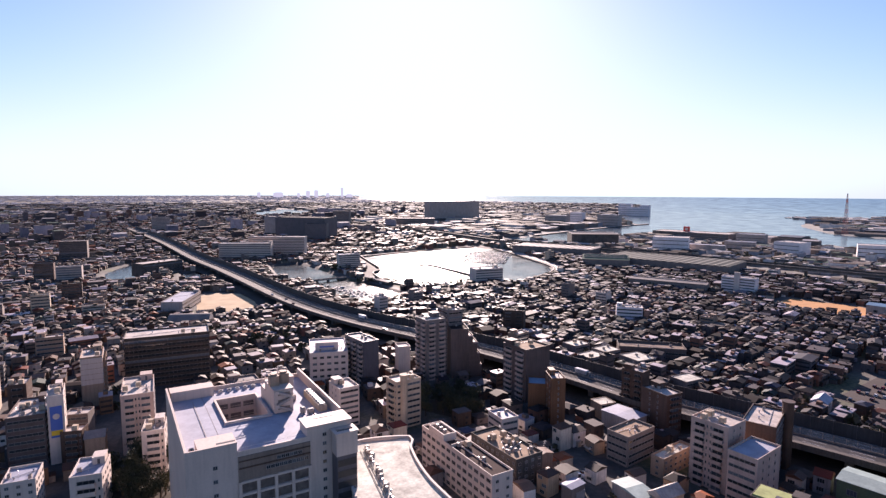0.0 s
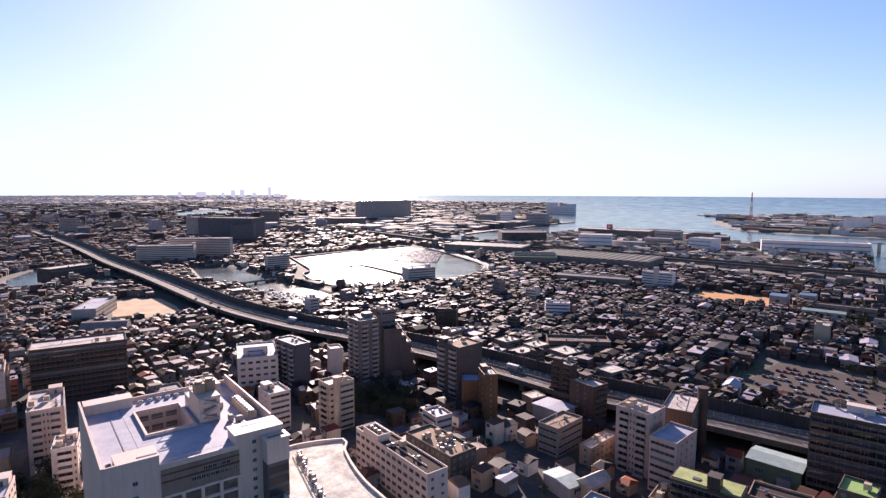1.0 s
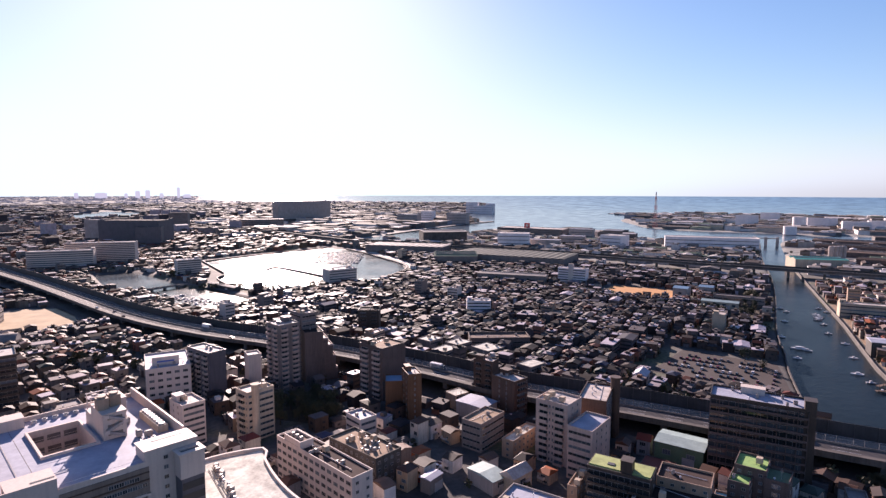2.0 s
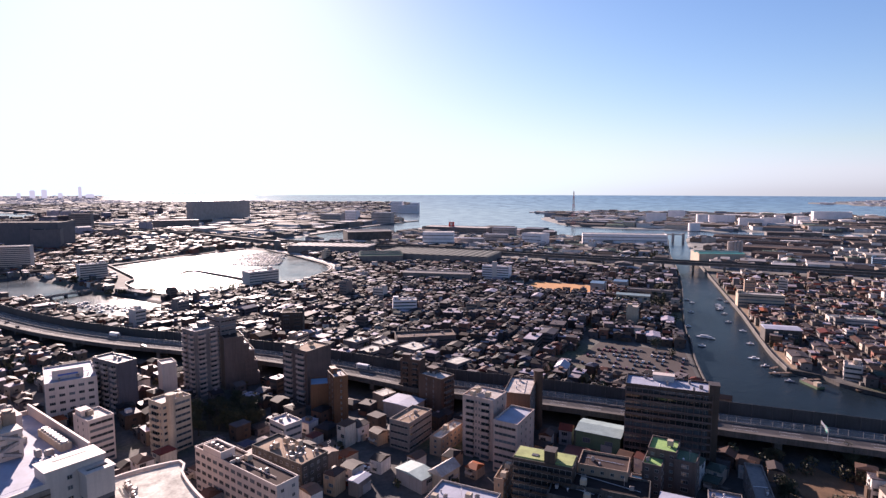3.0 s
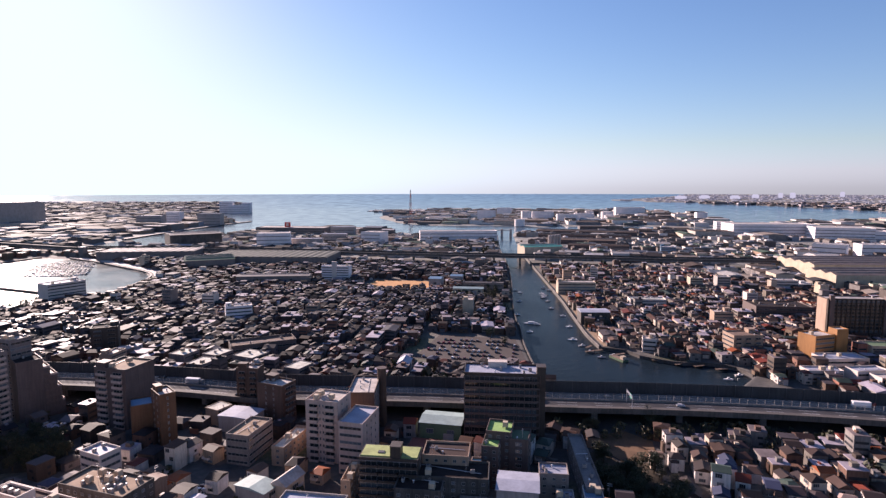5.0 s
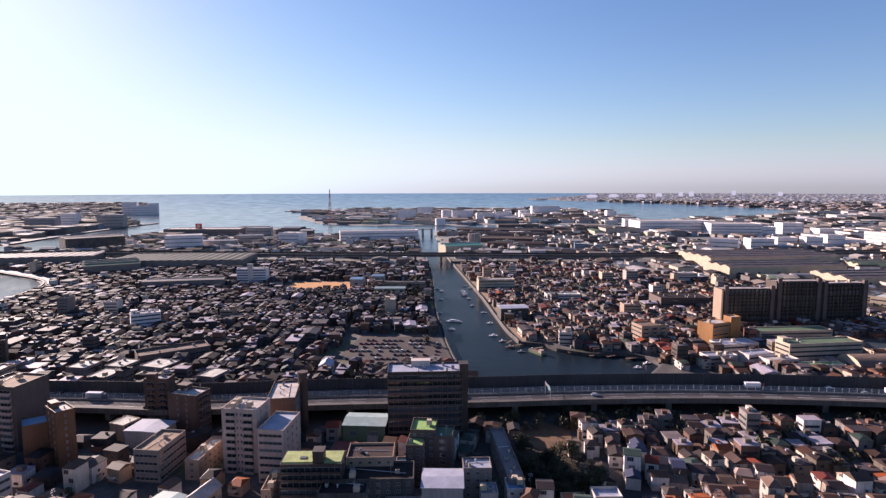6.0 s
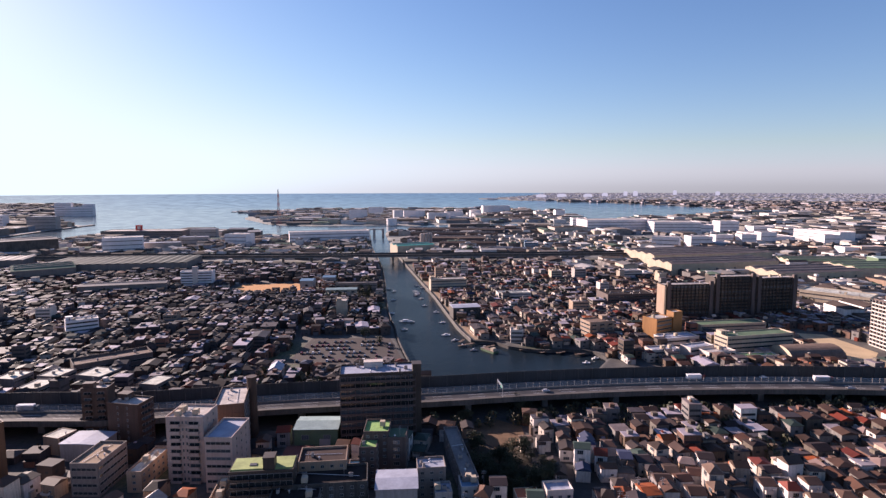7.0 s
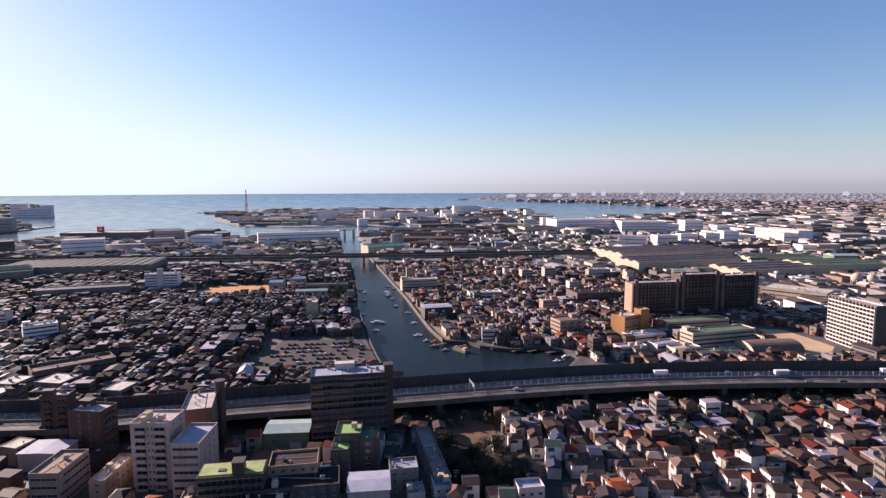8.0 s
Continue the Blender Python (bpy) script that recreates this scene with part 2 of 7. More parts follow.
wall_dark = painted("dark_noise_panel", (0.05, 0.052, 0.058), 0.65, 0.35)
sign_blue = painted("blue_sign_paint", (0.04, 0.12, 0.42), 0.4, 0.1, streaks=False)
sign_yellow = painted("yellow_sign_paint", (0.7, 0.48, 0.04), 0.4, 0.1, streaks=False)
red_paint = painted("red_paint", (0.55, 0.05, 0.04), 0.45, 0.15, streaks=False)
# pylon red made paler, distance haze put into the paint
hazed_red = painted("hazed_red_paint", (0.5, 0.2, 0.16), 0.6, 0.2, streaks=False)
cyan_paint = painted("sky_blue_sheet", (0.1, 0.42, 0.62), 0.45, 0.15, streaks=False)
rubber = painted("tyre_rubber", (0.02, 0.02, 0.02), 0.9, 0.1, streaks=False)
bark = painted("bark", (0.1, 0.075, 0.05), 0.95, 0.4, small=0.1)
gull_white = painted("boat_gelcoat", (0.8, 0.8, 0.79), 0.25, 0.1, streaks=False)


def glass_dark(name, c=(0.03, 0.035, 0.04), rough=0.08):
    m, t, b = shader(name, rough)
    info = t.nodes.new("ShaderNodeObjectInfo")
    tone = ramp(t, info.outputs["Random"], [(0.0, tuple(v * 0.5 for v in c)), (0.6, c), (1.0, tuple(min(1, v * 4) for v in c))])
    t.links.new(tone, b.inputs["Base Color"])
    b.inputs["IOR"].default_value = 1.5
    return m


glass = glass_dark("window_glass")
loggia_glass = painted("grey_loggia_glazing", (0.2, 0.17, 0.15), 0.35, 0.5, streaks=False, large=3.0, small=1.0)
far_glass = painted("dark_glazing", (0.04, 0.045, 0.05), 0.25, 0.3, streaks=False)


def leaves_mat(name, cols):
    m, t, b = shader(name, 0.75)
    geo = t.nodes.new("ShaderNodeNewGeometry")
    base = ramp(t, geo.outputs["Random Per Island"], [(i / max(1, len(cols) - 1), c) for i, c in enumerate(cols)])
    n = noise_node(t, 2.5, 3, geo.outputs["Position"])
    tone = ramp(t, n.outputs[0], [(0.3, (0.6, 0.6, 0.6)), (0.7, (1.2, 1.15, 1.0))])
    t.links.new(mixed(t, "MULTIPLY", 1.0, base, tone), b.inputs["Base Color"])
    return m


leaf_green = leaves_mat("evergreen_leaves", [(0.012, 0.018, 0.008), (0.025, 0.034, 0.014), (0.045, 0.046, 0.02)])
leaf_mixed = leaves_mat("winter_leaves", [(0.022, 0.028, 0.012), (0.045, 0.046, 0.02), (0.08, 0.056, 0.027)])


def water_mat():
    m, t, b = shader("harbour_water", 0.16)
    geo = t.nodes.new("ShaderNodeNewGeometry")
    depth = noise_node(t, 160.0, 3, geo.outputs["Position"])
    canal_tone = ramp(t, depth.outputs[0], [(0.3, (0.006, 0.011, 0.016)), (0.7, (0.01, 0.017, 0.024))])
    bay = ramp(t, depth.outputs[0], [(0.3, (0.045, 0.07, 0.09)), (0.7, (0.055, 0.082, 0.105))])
    t.links.new(ramp(t, noise_node(t, 60.0, 4, geo.outputs["Position"]).outputs[0], [(0.35, (0.14,) * 3), (0.7, (0.24,) * 3)]), b.inputs["Roughness"])
    b.inputs["IOR"].default_value = 1.33
    # dark and dull in the town's canals, paler and more reflective out in the bay
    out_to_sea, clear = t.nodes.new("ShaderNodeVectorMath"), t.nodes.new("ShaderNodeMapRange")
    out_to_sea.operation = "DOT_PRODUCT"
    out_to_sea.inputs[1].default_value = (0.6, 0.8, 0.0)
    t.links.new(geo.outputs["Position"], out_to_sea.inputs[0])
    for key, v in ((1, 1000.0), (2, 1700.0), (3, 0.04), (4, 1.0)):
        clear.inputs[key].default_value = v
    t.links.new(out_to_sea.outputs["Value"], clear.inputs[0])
    t.links.new(mixed(t, "MIX", clear.outputs[0], canal_tone, bay), b.inputs["Base Color"])
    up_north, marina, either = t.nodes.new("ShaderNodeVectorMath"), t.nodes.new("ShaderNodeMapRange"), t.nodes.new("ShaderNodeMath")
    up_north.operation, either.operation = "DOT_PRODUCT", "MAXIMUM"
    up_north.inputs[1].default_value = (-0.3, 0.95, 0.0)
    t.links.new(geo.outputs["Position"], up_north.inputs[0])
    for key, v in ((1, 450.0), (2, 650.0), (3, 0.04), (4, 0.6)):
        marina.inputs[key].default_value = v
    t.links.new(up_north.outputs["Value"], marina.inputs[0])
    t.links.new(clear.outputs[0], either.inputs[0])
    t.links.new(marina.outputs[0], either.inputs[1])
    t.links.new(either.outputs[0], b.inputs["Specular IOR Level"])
    long, short = noise_node(t, 5.0, 3, geo.outputs["Position"]), noise_node(t, 1.1, 3, geo.outputs["Position"])
    total = t.nodes.new("ShaderNodeMath")
    total.operation = "ADD"
    t.links.new(long.outputs[0], total.inputs[0])
    t.links.new(short.outputs[0], total.inputs[1])
    bp = t.nodes.new("ShaderNodeBump")
    bp.inputs["Distance"].default_value = 0.35
    # long low swell out in the bay, short chop inside
    chop = t.nodes.new("ShaderNodeMapRange")
    for key, v in ((1, 1000.0), (2, 1700.0), (3, 0.5), (4, 0.1)):
        chop.inputs[key].default_value = v
    t.links.new(out_to_sea.outputs["Value"], chop.inputs[0])
    t.links.new(chop.outputs[0], bp.inputs["Strength"])
    t.links.new(total.outputs[0], bp.inputs["Height"])
    t.links.new(bp.outputs[0], b.inputs["Normal"])
    return m


def ground_mat():
    m, t, b = shader("town_ground", 0.92)
    geo = t.nodes.new("ShaderNodeNewGeometry")
    lots = noise_node(t, 28.0, 4, geo.outputs["Position"])
    fine = noise_node(t, 2.2, 4, geo.outputs["Position"])
    green = noise_node(t, 75.0, 3, geo.outputs["Position"])
    base = ramp(t, lots.outputs[0], [(0.3, (0.04, 0.036, 0.036)), (0.5, (0.062, 0.055, 0.054)), (0.6, (0.1, 0.088, 0.08)), (0.72, (0.12, 0.105, 0.09))])
    grass = ramp(t, fine.outputs[0], [(0.35, (0.04, 0.05, 0.022)), (0.65, (0.1, 0.09, 0.045))])
    where = ramp(t, green.outputs[0], [(0.56, (0, 0, 0)), (0.64, (1, 1, 1))])
    base = mixed(t, "MIX", where, base, grass)
    # harbour quarter in paler concrete, which also puts distance haze into the ground
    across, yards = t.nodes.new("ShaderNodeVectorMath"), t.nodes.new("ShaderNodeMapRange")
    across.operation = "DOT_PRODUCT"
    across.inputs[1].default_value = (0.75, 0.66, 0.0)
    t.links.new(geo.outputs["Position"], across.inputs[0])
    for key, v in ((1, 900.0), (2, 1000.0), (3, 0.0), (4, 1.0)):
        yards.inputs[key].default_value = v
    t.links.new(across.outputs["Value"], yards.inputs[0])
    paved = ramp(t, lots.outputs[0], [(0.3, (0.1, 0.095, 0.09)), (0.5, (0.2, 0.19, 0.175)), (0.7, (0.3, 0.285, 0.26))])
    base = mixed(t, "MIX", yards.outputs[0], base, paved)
    tone = ramp(t, fine.outputs[0], [(0.3, (0.65,) * 3), (0.7, (1.1,) * 3)])
    t.links.new(mixed(t, "MULTIPLY", 1.0, base, tone), b.inputs["Base Color"])
    bp = t.nodes.new("ShaderNodeBump")
    bp.inputs["Strength"].default_value, bp.inputs["Distance"].default_value = 0.3, 0.1
    t.links.new(fine.outputs[0], bp.inputs["Height"])
    t.links.new(bp.outputs[0], b.inputs["Normal"])
    return m


water_surface, town_ground = water_mat(), ground_mat()


# ---- mesh helpers ----
class Shape:
    """Collects points, faces and their material slots."""

    def __init__(self):
        self.v, self.f, self.s = [], [], []

    def add(self, pts, faces, slot=0):
        o = len(self.v)
        self.v.extend(pts)
        self.f.extend(tuple(o + i for i in q) for q in faces)
        self.s.extend([slot] * len(faces))
        return self

    def box(self, x, y, z, w, d, h, a=0.0, slot=0, top=1.0, open_bottom=False):
        """A block on the height z, turned by a degrees, its top shrunk by the factor top."""
        c, s = math.cos(radians(a)), math.sin(radians(a))
        pts = []
        for zz, k in ((z, 1.0), (z + h, top)):
            for px, py in ((-w, -d), (w, -d), (w, d), (-w, d)):
                px, py = px * k / 2, py * k / 2
                pts.append((x + px * c - py * s, y + px * s + py * c, zz))
        faces = [(4, 5, 6, 7), (0, 1, 5, 4), (1, 2, 6, 5), (2, 3, 7, 6), (3, 0, 4, 7)]
        if not open_bottom:
            faces.append((3, 2, 1, 0))
        return self.add(pts, faces, slot)

    def gable(self, x, y, z, w, d, rise, a=0.0, over=0.5, thick=0.18, slot=0, hip=0.0):
        """A pitched roof with eaves; the ridge lies along w; hip shortens the ridge at both ends."""
        c, s = math.cos(radians(a)), math.sin(radians(a))
        W, D = w / 2 + over, d / 2 + over
        r = W - hip * W
        loc = [(-W, -D, 0), (W, -D, 0), (W, D, 0), (-W, D, 0), (-r, 0, rise), (r, 0, rise)]
        pts = [(x + px * c - py * s, y + px * s + py * c, z + pz + dz) for dz in (0.0, thick) for px, py, pz in loc]
        return self.add(pts, [(6, 7, 11, 10), (8, 9, 10, 11), (7, 8, 11), (9, 6, 10), (0, 1, 7, 6), (1, 2, 8, 7), (2, 3, 9, 8), (3, 0, 6, 9), (1, 0, 4, 5), (3, 2, 5, 4)], slot)

    def prism(self, poly, z0, z1, slot=0):
        n = len(poly)
        pts = [(x, y, z0) for x, y in poly] + [(x, y, z1) for x, y in poly]
        faces = [tuple(range(n, 2 * n))] + [(i, (i + 1) % n, n + (i + 1) % n, n + i) for i in range(n)] + [tuple(range(n - 1, -1, -1))]
        return self.add(pts, faces, slot)

    def ring(self, outer, inner, z0, z1, slot=0):
        """A wall of four sides round an opening, one piece."""
        pts = [(x, y, z) for poly, z in ((outer, z0), (outer, z1), (inner, z1), (inner, z0)) for x, y in poly]
        return self.add(pts, [(4 * i + j, 4 * i + (j + 1) % 4, (4 * i + 4) % 16 + (j + 1) % 4, (4 * i + 4) % 16 + j) for i in range(4) for j in range(4)], slot)

    def rod(self, p, q, r0, r1=None, sides=6, slot=0):
        p, q = Vector(p), Vector(q)
        r1 = r0 if r1 is None else r1
        u = (q - p).normalized()
        s = u.orthogonal().normalized()
        t = u.cross(s)
        pts = [tuple(o + (s * math.cos(k) + t * math.sin(k)) * r) for o, r in ((p, r0), (q, r1)) for k in [i * 2 * math.pi / sides for i in range(sides)]]
        faces = [(i, (i + 1) % sides, sides + (i + 1) % sides, sides + i) for i in range(sides)]
        return self.add(pts, faces + [tuple(range(sides, 2 * sides)), tuple(range(sides - 1, -1, -1))], slot)

    def mesh(self, name, mats):
        me = bpy.data.meshes.new(name)
        me.from_pydata(self.v, [], self.f)
        for m in mats if isinstance(mats, (list, tuple)) else [mats]:
            me.materials.append(m)
        if any(self.s):
            me.polygons.foreach_set("material_index", self.s)
        me.update()
        return me


def part(name, shape, mats, parent=None, label="", at=None):
    me = shape if isinstance(shape, bpy.types.Mesh) else shape.mesh(name, mats)
    ob = new(name, me)
    if parent:
        ob.parent = parent
    if at:
        ob.matrix_basis = at
    if label:
        ob["label"] = label
    return ob


def thing(name, label, category, x=0.0, y=0.0, z=0.0, a=0.0, group="", kind=""):
    e = new(name)
    e.empty_display_size = 0.5
    e.matrix_world = pose(x, y, z, 0, 0, a)
    return tagged(e, label, category, group, kind)


def solid(name, shape, mats, label, category="", group="", kind=""):
    return tagged(part(name, shape, mats), label, category, group, kind)


# ---- the lie of the land ----
RIM = 3000.0


def far(x, y):
    """Past three kilometres the land is drawn nearer and smaller, and climbs to the horizon. Gives place, height and scale."""
    d = math.hypot(x, y)
    if d <= RIM:
        return x, y, 0.0, 1.0
    k = (RIM + 1800.0 * (1 - RIM / d)) / d
    return x * k, y * k, EYE * (1 - k), k


COAST = [(199, 1443), (188, 1365), (290, 1269), (403, 1436), (612, 1667), (718, 1559), (857, 1491), (859, 1365), (889, 1218), (1052, 1080), (1090, 1062), (1166, 1111), (1252, 1058), (1361, 975), (1475, 887), (1526, 724), (1764, 735), (2140, 777), (2554, 626), (2987, 575), (3269, 658), (3646, 896), (4051, 1389), (4326, 1856), (4551, 2678), (4750, 3330), (4950, 3420), (6200, 3750), (7600, 4250), (12000, 6300), (26000, 13200), (26000, 22000), (12000, 40000), (-4600, 30000), (-988, 6875), (-145, 6000), (399, 6088), (1047, 5756), (1483, 5269), (1640, 5064), (1587, 4421), (1006, 2737), (822, 2612), (689, 2130), (738, 2040), (598, 1914), (409, 1710), (244, 1514)]
ISLAND = [(1474, 2669), (1402, 2468), (1486, 2288), (1255, 1996), (1107, 1612), (1136, 1440), (1332, 1287), (1285, 1223), (1382, 1168), (1509, 1127), (1611, 969), (1687, 801), (1992, 865), (2415, 1147), (2647, 1522), (2652, 1820), (2359, 1991), (2142, 2201), (1932, 2404), (1614, 2426)]
CANAL = [(1075, 1110), (1038, 1063), (807, 820), (636, 629), (524, 510), (422, 408), (375, 359), (346, 326), (317, 294), (282, 252), (262, 225), (285, 200), (330, 155), (352, 147), (375, 150), (384, 163), (379, 181), (371, 188), (363, 198), (358, 220), (362, 233), (353, 251), (377, 282), (415, 324), (473, 387), (541, 465), (636, 574), (773, 730), (1060, 1030), (1110, 1075)]
BASIN = [(-150, 1016), (-91, 1073), (-16, 1136), (66, 1207), (103, 1162), (127, 1089), (151, 990), (170, 895), (165, 844), (132, 787), (90, 733), (83, 751), (44, 741), (40, 723), (-20, 696), (-61, 717), (-80, 748), (-100, 809), (-96, 850), (-121, 929)]
CREEK = [(-277, 897), (-235, 919), (-174, 836), (-140, 768), (-90, 720), (-45, 646), (-59, 619), (-85, 590), (-111, 630), (-160, 722), (-199, 746), (-239, 806)]
MOAT = [(-487, 806), (-500, 872), (-503, 912), (-456, 830), (-404, 732), (-430, 727), (-450, 741)]
POOL = [(-379, 809), (-362, 826), (-330, 804), (-319, 748), (-347, 743)]
LAKE = [(-927, 2694), (-1015, 3576), (-768, 3214), (-648, 2655), (-779, 2481)]
STRAIT = [(200, 1440), (235, 1390), (150, 1280), (90, 1235), (70, 1260), (120, 1340)]


def inside_by(poly, x, y):
    """Metres by which points lie inside a polygon; negative outside."""
    p = np.array(poly, float)
    best, odd = np.full(x.shape, 1e18), np.zeros(x.shape, bool)
    for (ax, ay), (bx, by) in zip(p, np.roll(p, -1, 0)):
        ex, ey = bx - ax, by - ay
        k = np.clip(((x - ax) * ex + (y - ay) * ey) / (ex * ex + ey * ey + 1e-9), 0, 1)
        best = np.minimum(best, (x - ax - k * ex) ** 2 + (y - ay - k * ey) ** 2)
        if ey:
            odd ^= ((ay > y) != (by > y)) & (x < ax + (y - ay) * ex / ey)
    return np.where(odd, 1, -1) * np.sqrt(best)


def water_by(x, y):
    """Metres by which points lie in the water."""
    x, y = np.asarray(x, float), np.asarray(y, float)
    best = np.minimum(inside_by(COAST, x, y), -inside_by(ISLAND, x, y))
    for poly in (CANAL, BASIN, CREEK, MOAT, POOL, LAKE, STRAIT):
        best = np.maximum(best, inside_by(poly, x, y))
    return best


def sheet(name, az, dist, height, mat):
    """A sheet of land or water in rings round the origin."""
    A, D = np.meshgrid(np.radians(az), dist)
    X, Y = D * np.sin(A), D * np.cos(A)
    Z = height(X, Y, D)
    K = np.where(D > RIM, (RIM + 1800.0 * (1 - RIM / np.maximum(D, RIM))) / D, 1.0)
    P = np.stack([X * K, Y * K, EYE * (1 - K) + Z * K], -1).reshape(-1, 3)
    n, m = len(az), len(dist)
    i, j = np.meshgrid(np.arange(n), np.arange(m - 1))
    i2 = (i + 1) % n
    F = np.stack([j * n + i, (j + 1) * n + i, (j + 1) * n + i2, j * n + i2], -1).reshape(-1, 4)[:, ::-1]
    me = bpy.data.meshes.new(name)
    me.vertices.add(len(P))
    me.vertices.foreach_set("co", P.ravel())
    # the innermost ring is closed by one face
    corners = np.concatenate([F.ravel(), np.arange(n)[::-1]]).astype(np.int32)
    me.loops.add(len(corners))
    me.loops.foreach_set("vertex_index", corners)
    me.polygons.add(len(F) + 1)
    me.polygons.foreach_set("loop_start", np.arange(0, F.size + 1, 4, dtype=np.int32))
    me.polygons.foreach_set("use_smooth", np.ones(len(F) + 1, bool))
    me.update(calc_edges=True)
    me.materials.append(mat)
    return new(name, me)


AZ = np.concatenate([np.arange(-50, 106, 0.22), np.arange(108, 309, 4.0)])
DIPS = np.concatenate([[87, 80, 70, 60, 50, 42], np.arange(36, 0.62, -0.115), [0.58]])
DIST = EYE / np.tan(np.radians(DIPS))
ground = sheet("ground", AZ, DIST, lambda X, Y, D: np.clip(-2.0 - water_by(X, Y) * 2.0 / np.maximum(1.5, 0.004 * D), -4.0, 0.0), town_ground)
tagged(ground, "grey-brown flat coastal land of streets, yards and plots", "ground", kind="structure")
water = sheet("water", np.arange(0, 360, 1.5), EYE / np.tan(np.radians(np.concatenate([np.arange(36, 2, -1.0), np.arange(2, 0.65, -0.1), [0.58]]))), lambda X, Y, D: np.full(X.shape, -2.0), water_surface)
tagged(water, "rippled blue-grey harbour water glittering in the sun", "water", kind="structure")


# ---- roads on stilts ----
def smooth_path(pts, step):
    """An even line through the points."""
    P = [Vector((*p, 0)) for p in pts]
    P = [P[0] * 2 - P[1]] + P + [P[-1] * 2 - P[-2]]
    out = []
    for a, b, c, d in zip(P, P[1:], P[2:], P[3:]):
        n = max(2, int((c - b).length / step))
        for i in range(n):
            t = i / n
            out.append(0.5 * ((2 * b) + (c - a) * t + (2 * a - 5 * b + 4 * c - d) * t * t + (3 * b - a - 3 * c + d) * t ** 3))
    out.append(P[-2])
    return out


def normals(path):
    out = []
    for i, p in enumerate(path):
        t = (path[min(i + 1, len(path) - 1)] - path[max(i - 1, 0)]).normalized()
        out.append(Vector((-t.y, t.x, 0)))
    return out


def ribbon(path, nor, o0, o1, z0, z1, slot=0, shape=None):
    """A bar swept along the path between two offsets to its left and two heights."""
    sh = shape or Shape()
    pts = []
    for p, n in zip(path, nor):
        for o, z in ((o0, z0), (o1, z0), (o1, z1), (o0, z1)):
            q = p + n * o
            pts.append((q.x, q.y, z))
    faces = [(4 * i + j, 4 * i + 4 + j, 4 * i + 4 + (j + 1) % 4, 4 * i + (j + 1) % 4) for i in range(len(path) - 1) for j in range(4)]
    m = 4 * (len(path) - 1)
    return sh.add(pts, faces + [(3, 2, 1, 0), (m, m + 1, m + 2, m + 3)], slot)


NEAR_EDGE = [(-900, 1600), (-604, 1190), (-410, 904), (-326, 790), (-271, 713), (-212, 628), (-170, 568), (-134, 522), (-105, 490), (-67, 453), (-22, 417), (33, 367), (74, 322), (108, 281), (163, 232),
             (218, 178), (258, 141), (303, 95), (345, 45), (383, -7), (440, -95), (500, -200)]
DECK = 9.0
EW_PATH = smooth_path(NEAR_EDGE, 8.0)
EW_NOR = normals(EW_PATH)
STRETCH = [i for i, p in enumerate(EW_PATH) if -200 < p.x < 430]
expressway = thing("expressway", "grey elevated motorway on concrete piers with dark noise walls", "motorway", kind="structure")
part("deck", ribbon(EW_PATH, EW_NOR, 0, 24, DECK - 1.9, DECK), deck_concrete, expressway)
# assumed wall, unseen: keeps the sun from passing under the deck
part("retaining_wall", ribbon(EW_PATH[20:], EW_NOR[20:], 20.0, 21.0, -4.0, DECK - 1.9), dark_concrete, expressway, "assumed dark stained wall under the far side")
part("carriageway", ribbon(EW_PATH, EW_NOR, 0.7, 23.4, DECK, DECK + 0.06), asphalt_pale, expressway, "worn grey asphalt carriageway")
part("parapet", ribbon(EW_PATH, EW_NOR, -0.15, 0.25, DECK - 0.6, DECK + 1.0), deck_concrete, expressway)
part("median_barrier", ribbon(EW_PATH, EW_NOR, 12.0, 12.5, DECK + 0.06, DECK + 0.95), concrete, expressway)
part("edge_line", ribbon(EW_PATH, EW_NOR, 1.6, 1.85, DECK + 0.06, DECK + 0.085), line_paint, expressway)
part("edge_line", ribbon(EW_PATH, EW_NOR, 22.3, 22.55, DECK + 0.06, DECK + 0.085), line_paint, expressway)
part("side_street", ribbon(EW_PATH, EW_NOR, -9.0, -3.0, 0.02, 0.06), asphalt, expressway, "dark asphalt street under the motorway")
marks = Shape()
for o in (5.4, 8.9, 15.8, 19.3):
    for i in range(20, len(EW_PATH) - 1, 2):
        ribbon(EW_PATH[i:i + 2], EW_NOR[i:i + 2], o, o + 0.22, DECK + 0.06, DECK + 0.085, shape=marks)
part("lane_marks", marks, line_paint, expressway)
pier = Shape().box(0, 12, -1, 3.2, 7, DECK - 2.4)
pier.add([(-1.6, 1.5, DECK - 1.9), (1.6, 1.5, DECK - 1.9), (1.6, 22.5, DECK - 1.9), (-1.6, 22.5, DECK - 1.9), (-1.6, 8.5, DECK - 4.6), (1.6, 8.5, DECK - 4.6), (1.6, 15.5, DECK - 4.6), (-1.6, 15.5, DECK - 4.6)],
         [(3, 2, 1, 0), (4, 5, 6, 7), (0, 1, 5, 4), (1, 2, 6, 5), (2, 3, 7, 6), (3, 0, 4, 7)])
pier = pier.mesh("pier", concrete)
panel_len = 8.0
ribs = [(0.0, 0.08)] + [v for k in range(1, 7) for v in ((k * 0.97, 0.08), (k * 0.97 + 0.02, 0.12), (k * 0.97 + 0.12, 0.12), (k * 0.97 + 0.14, 0.08))] + [(6.8, 0.08)]
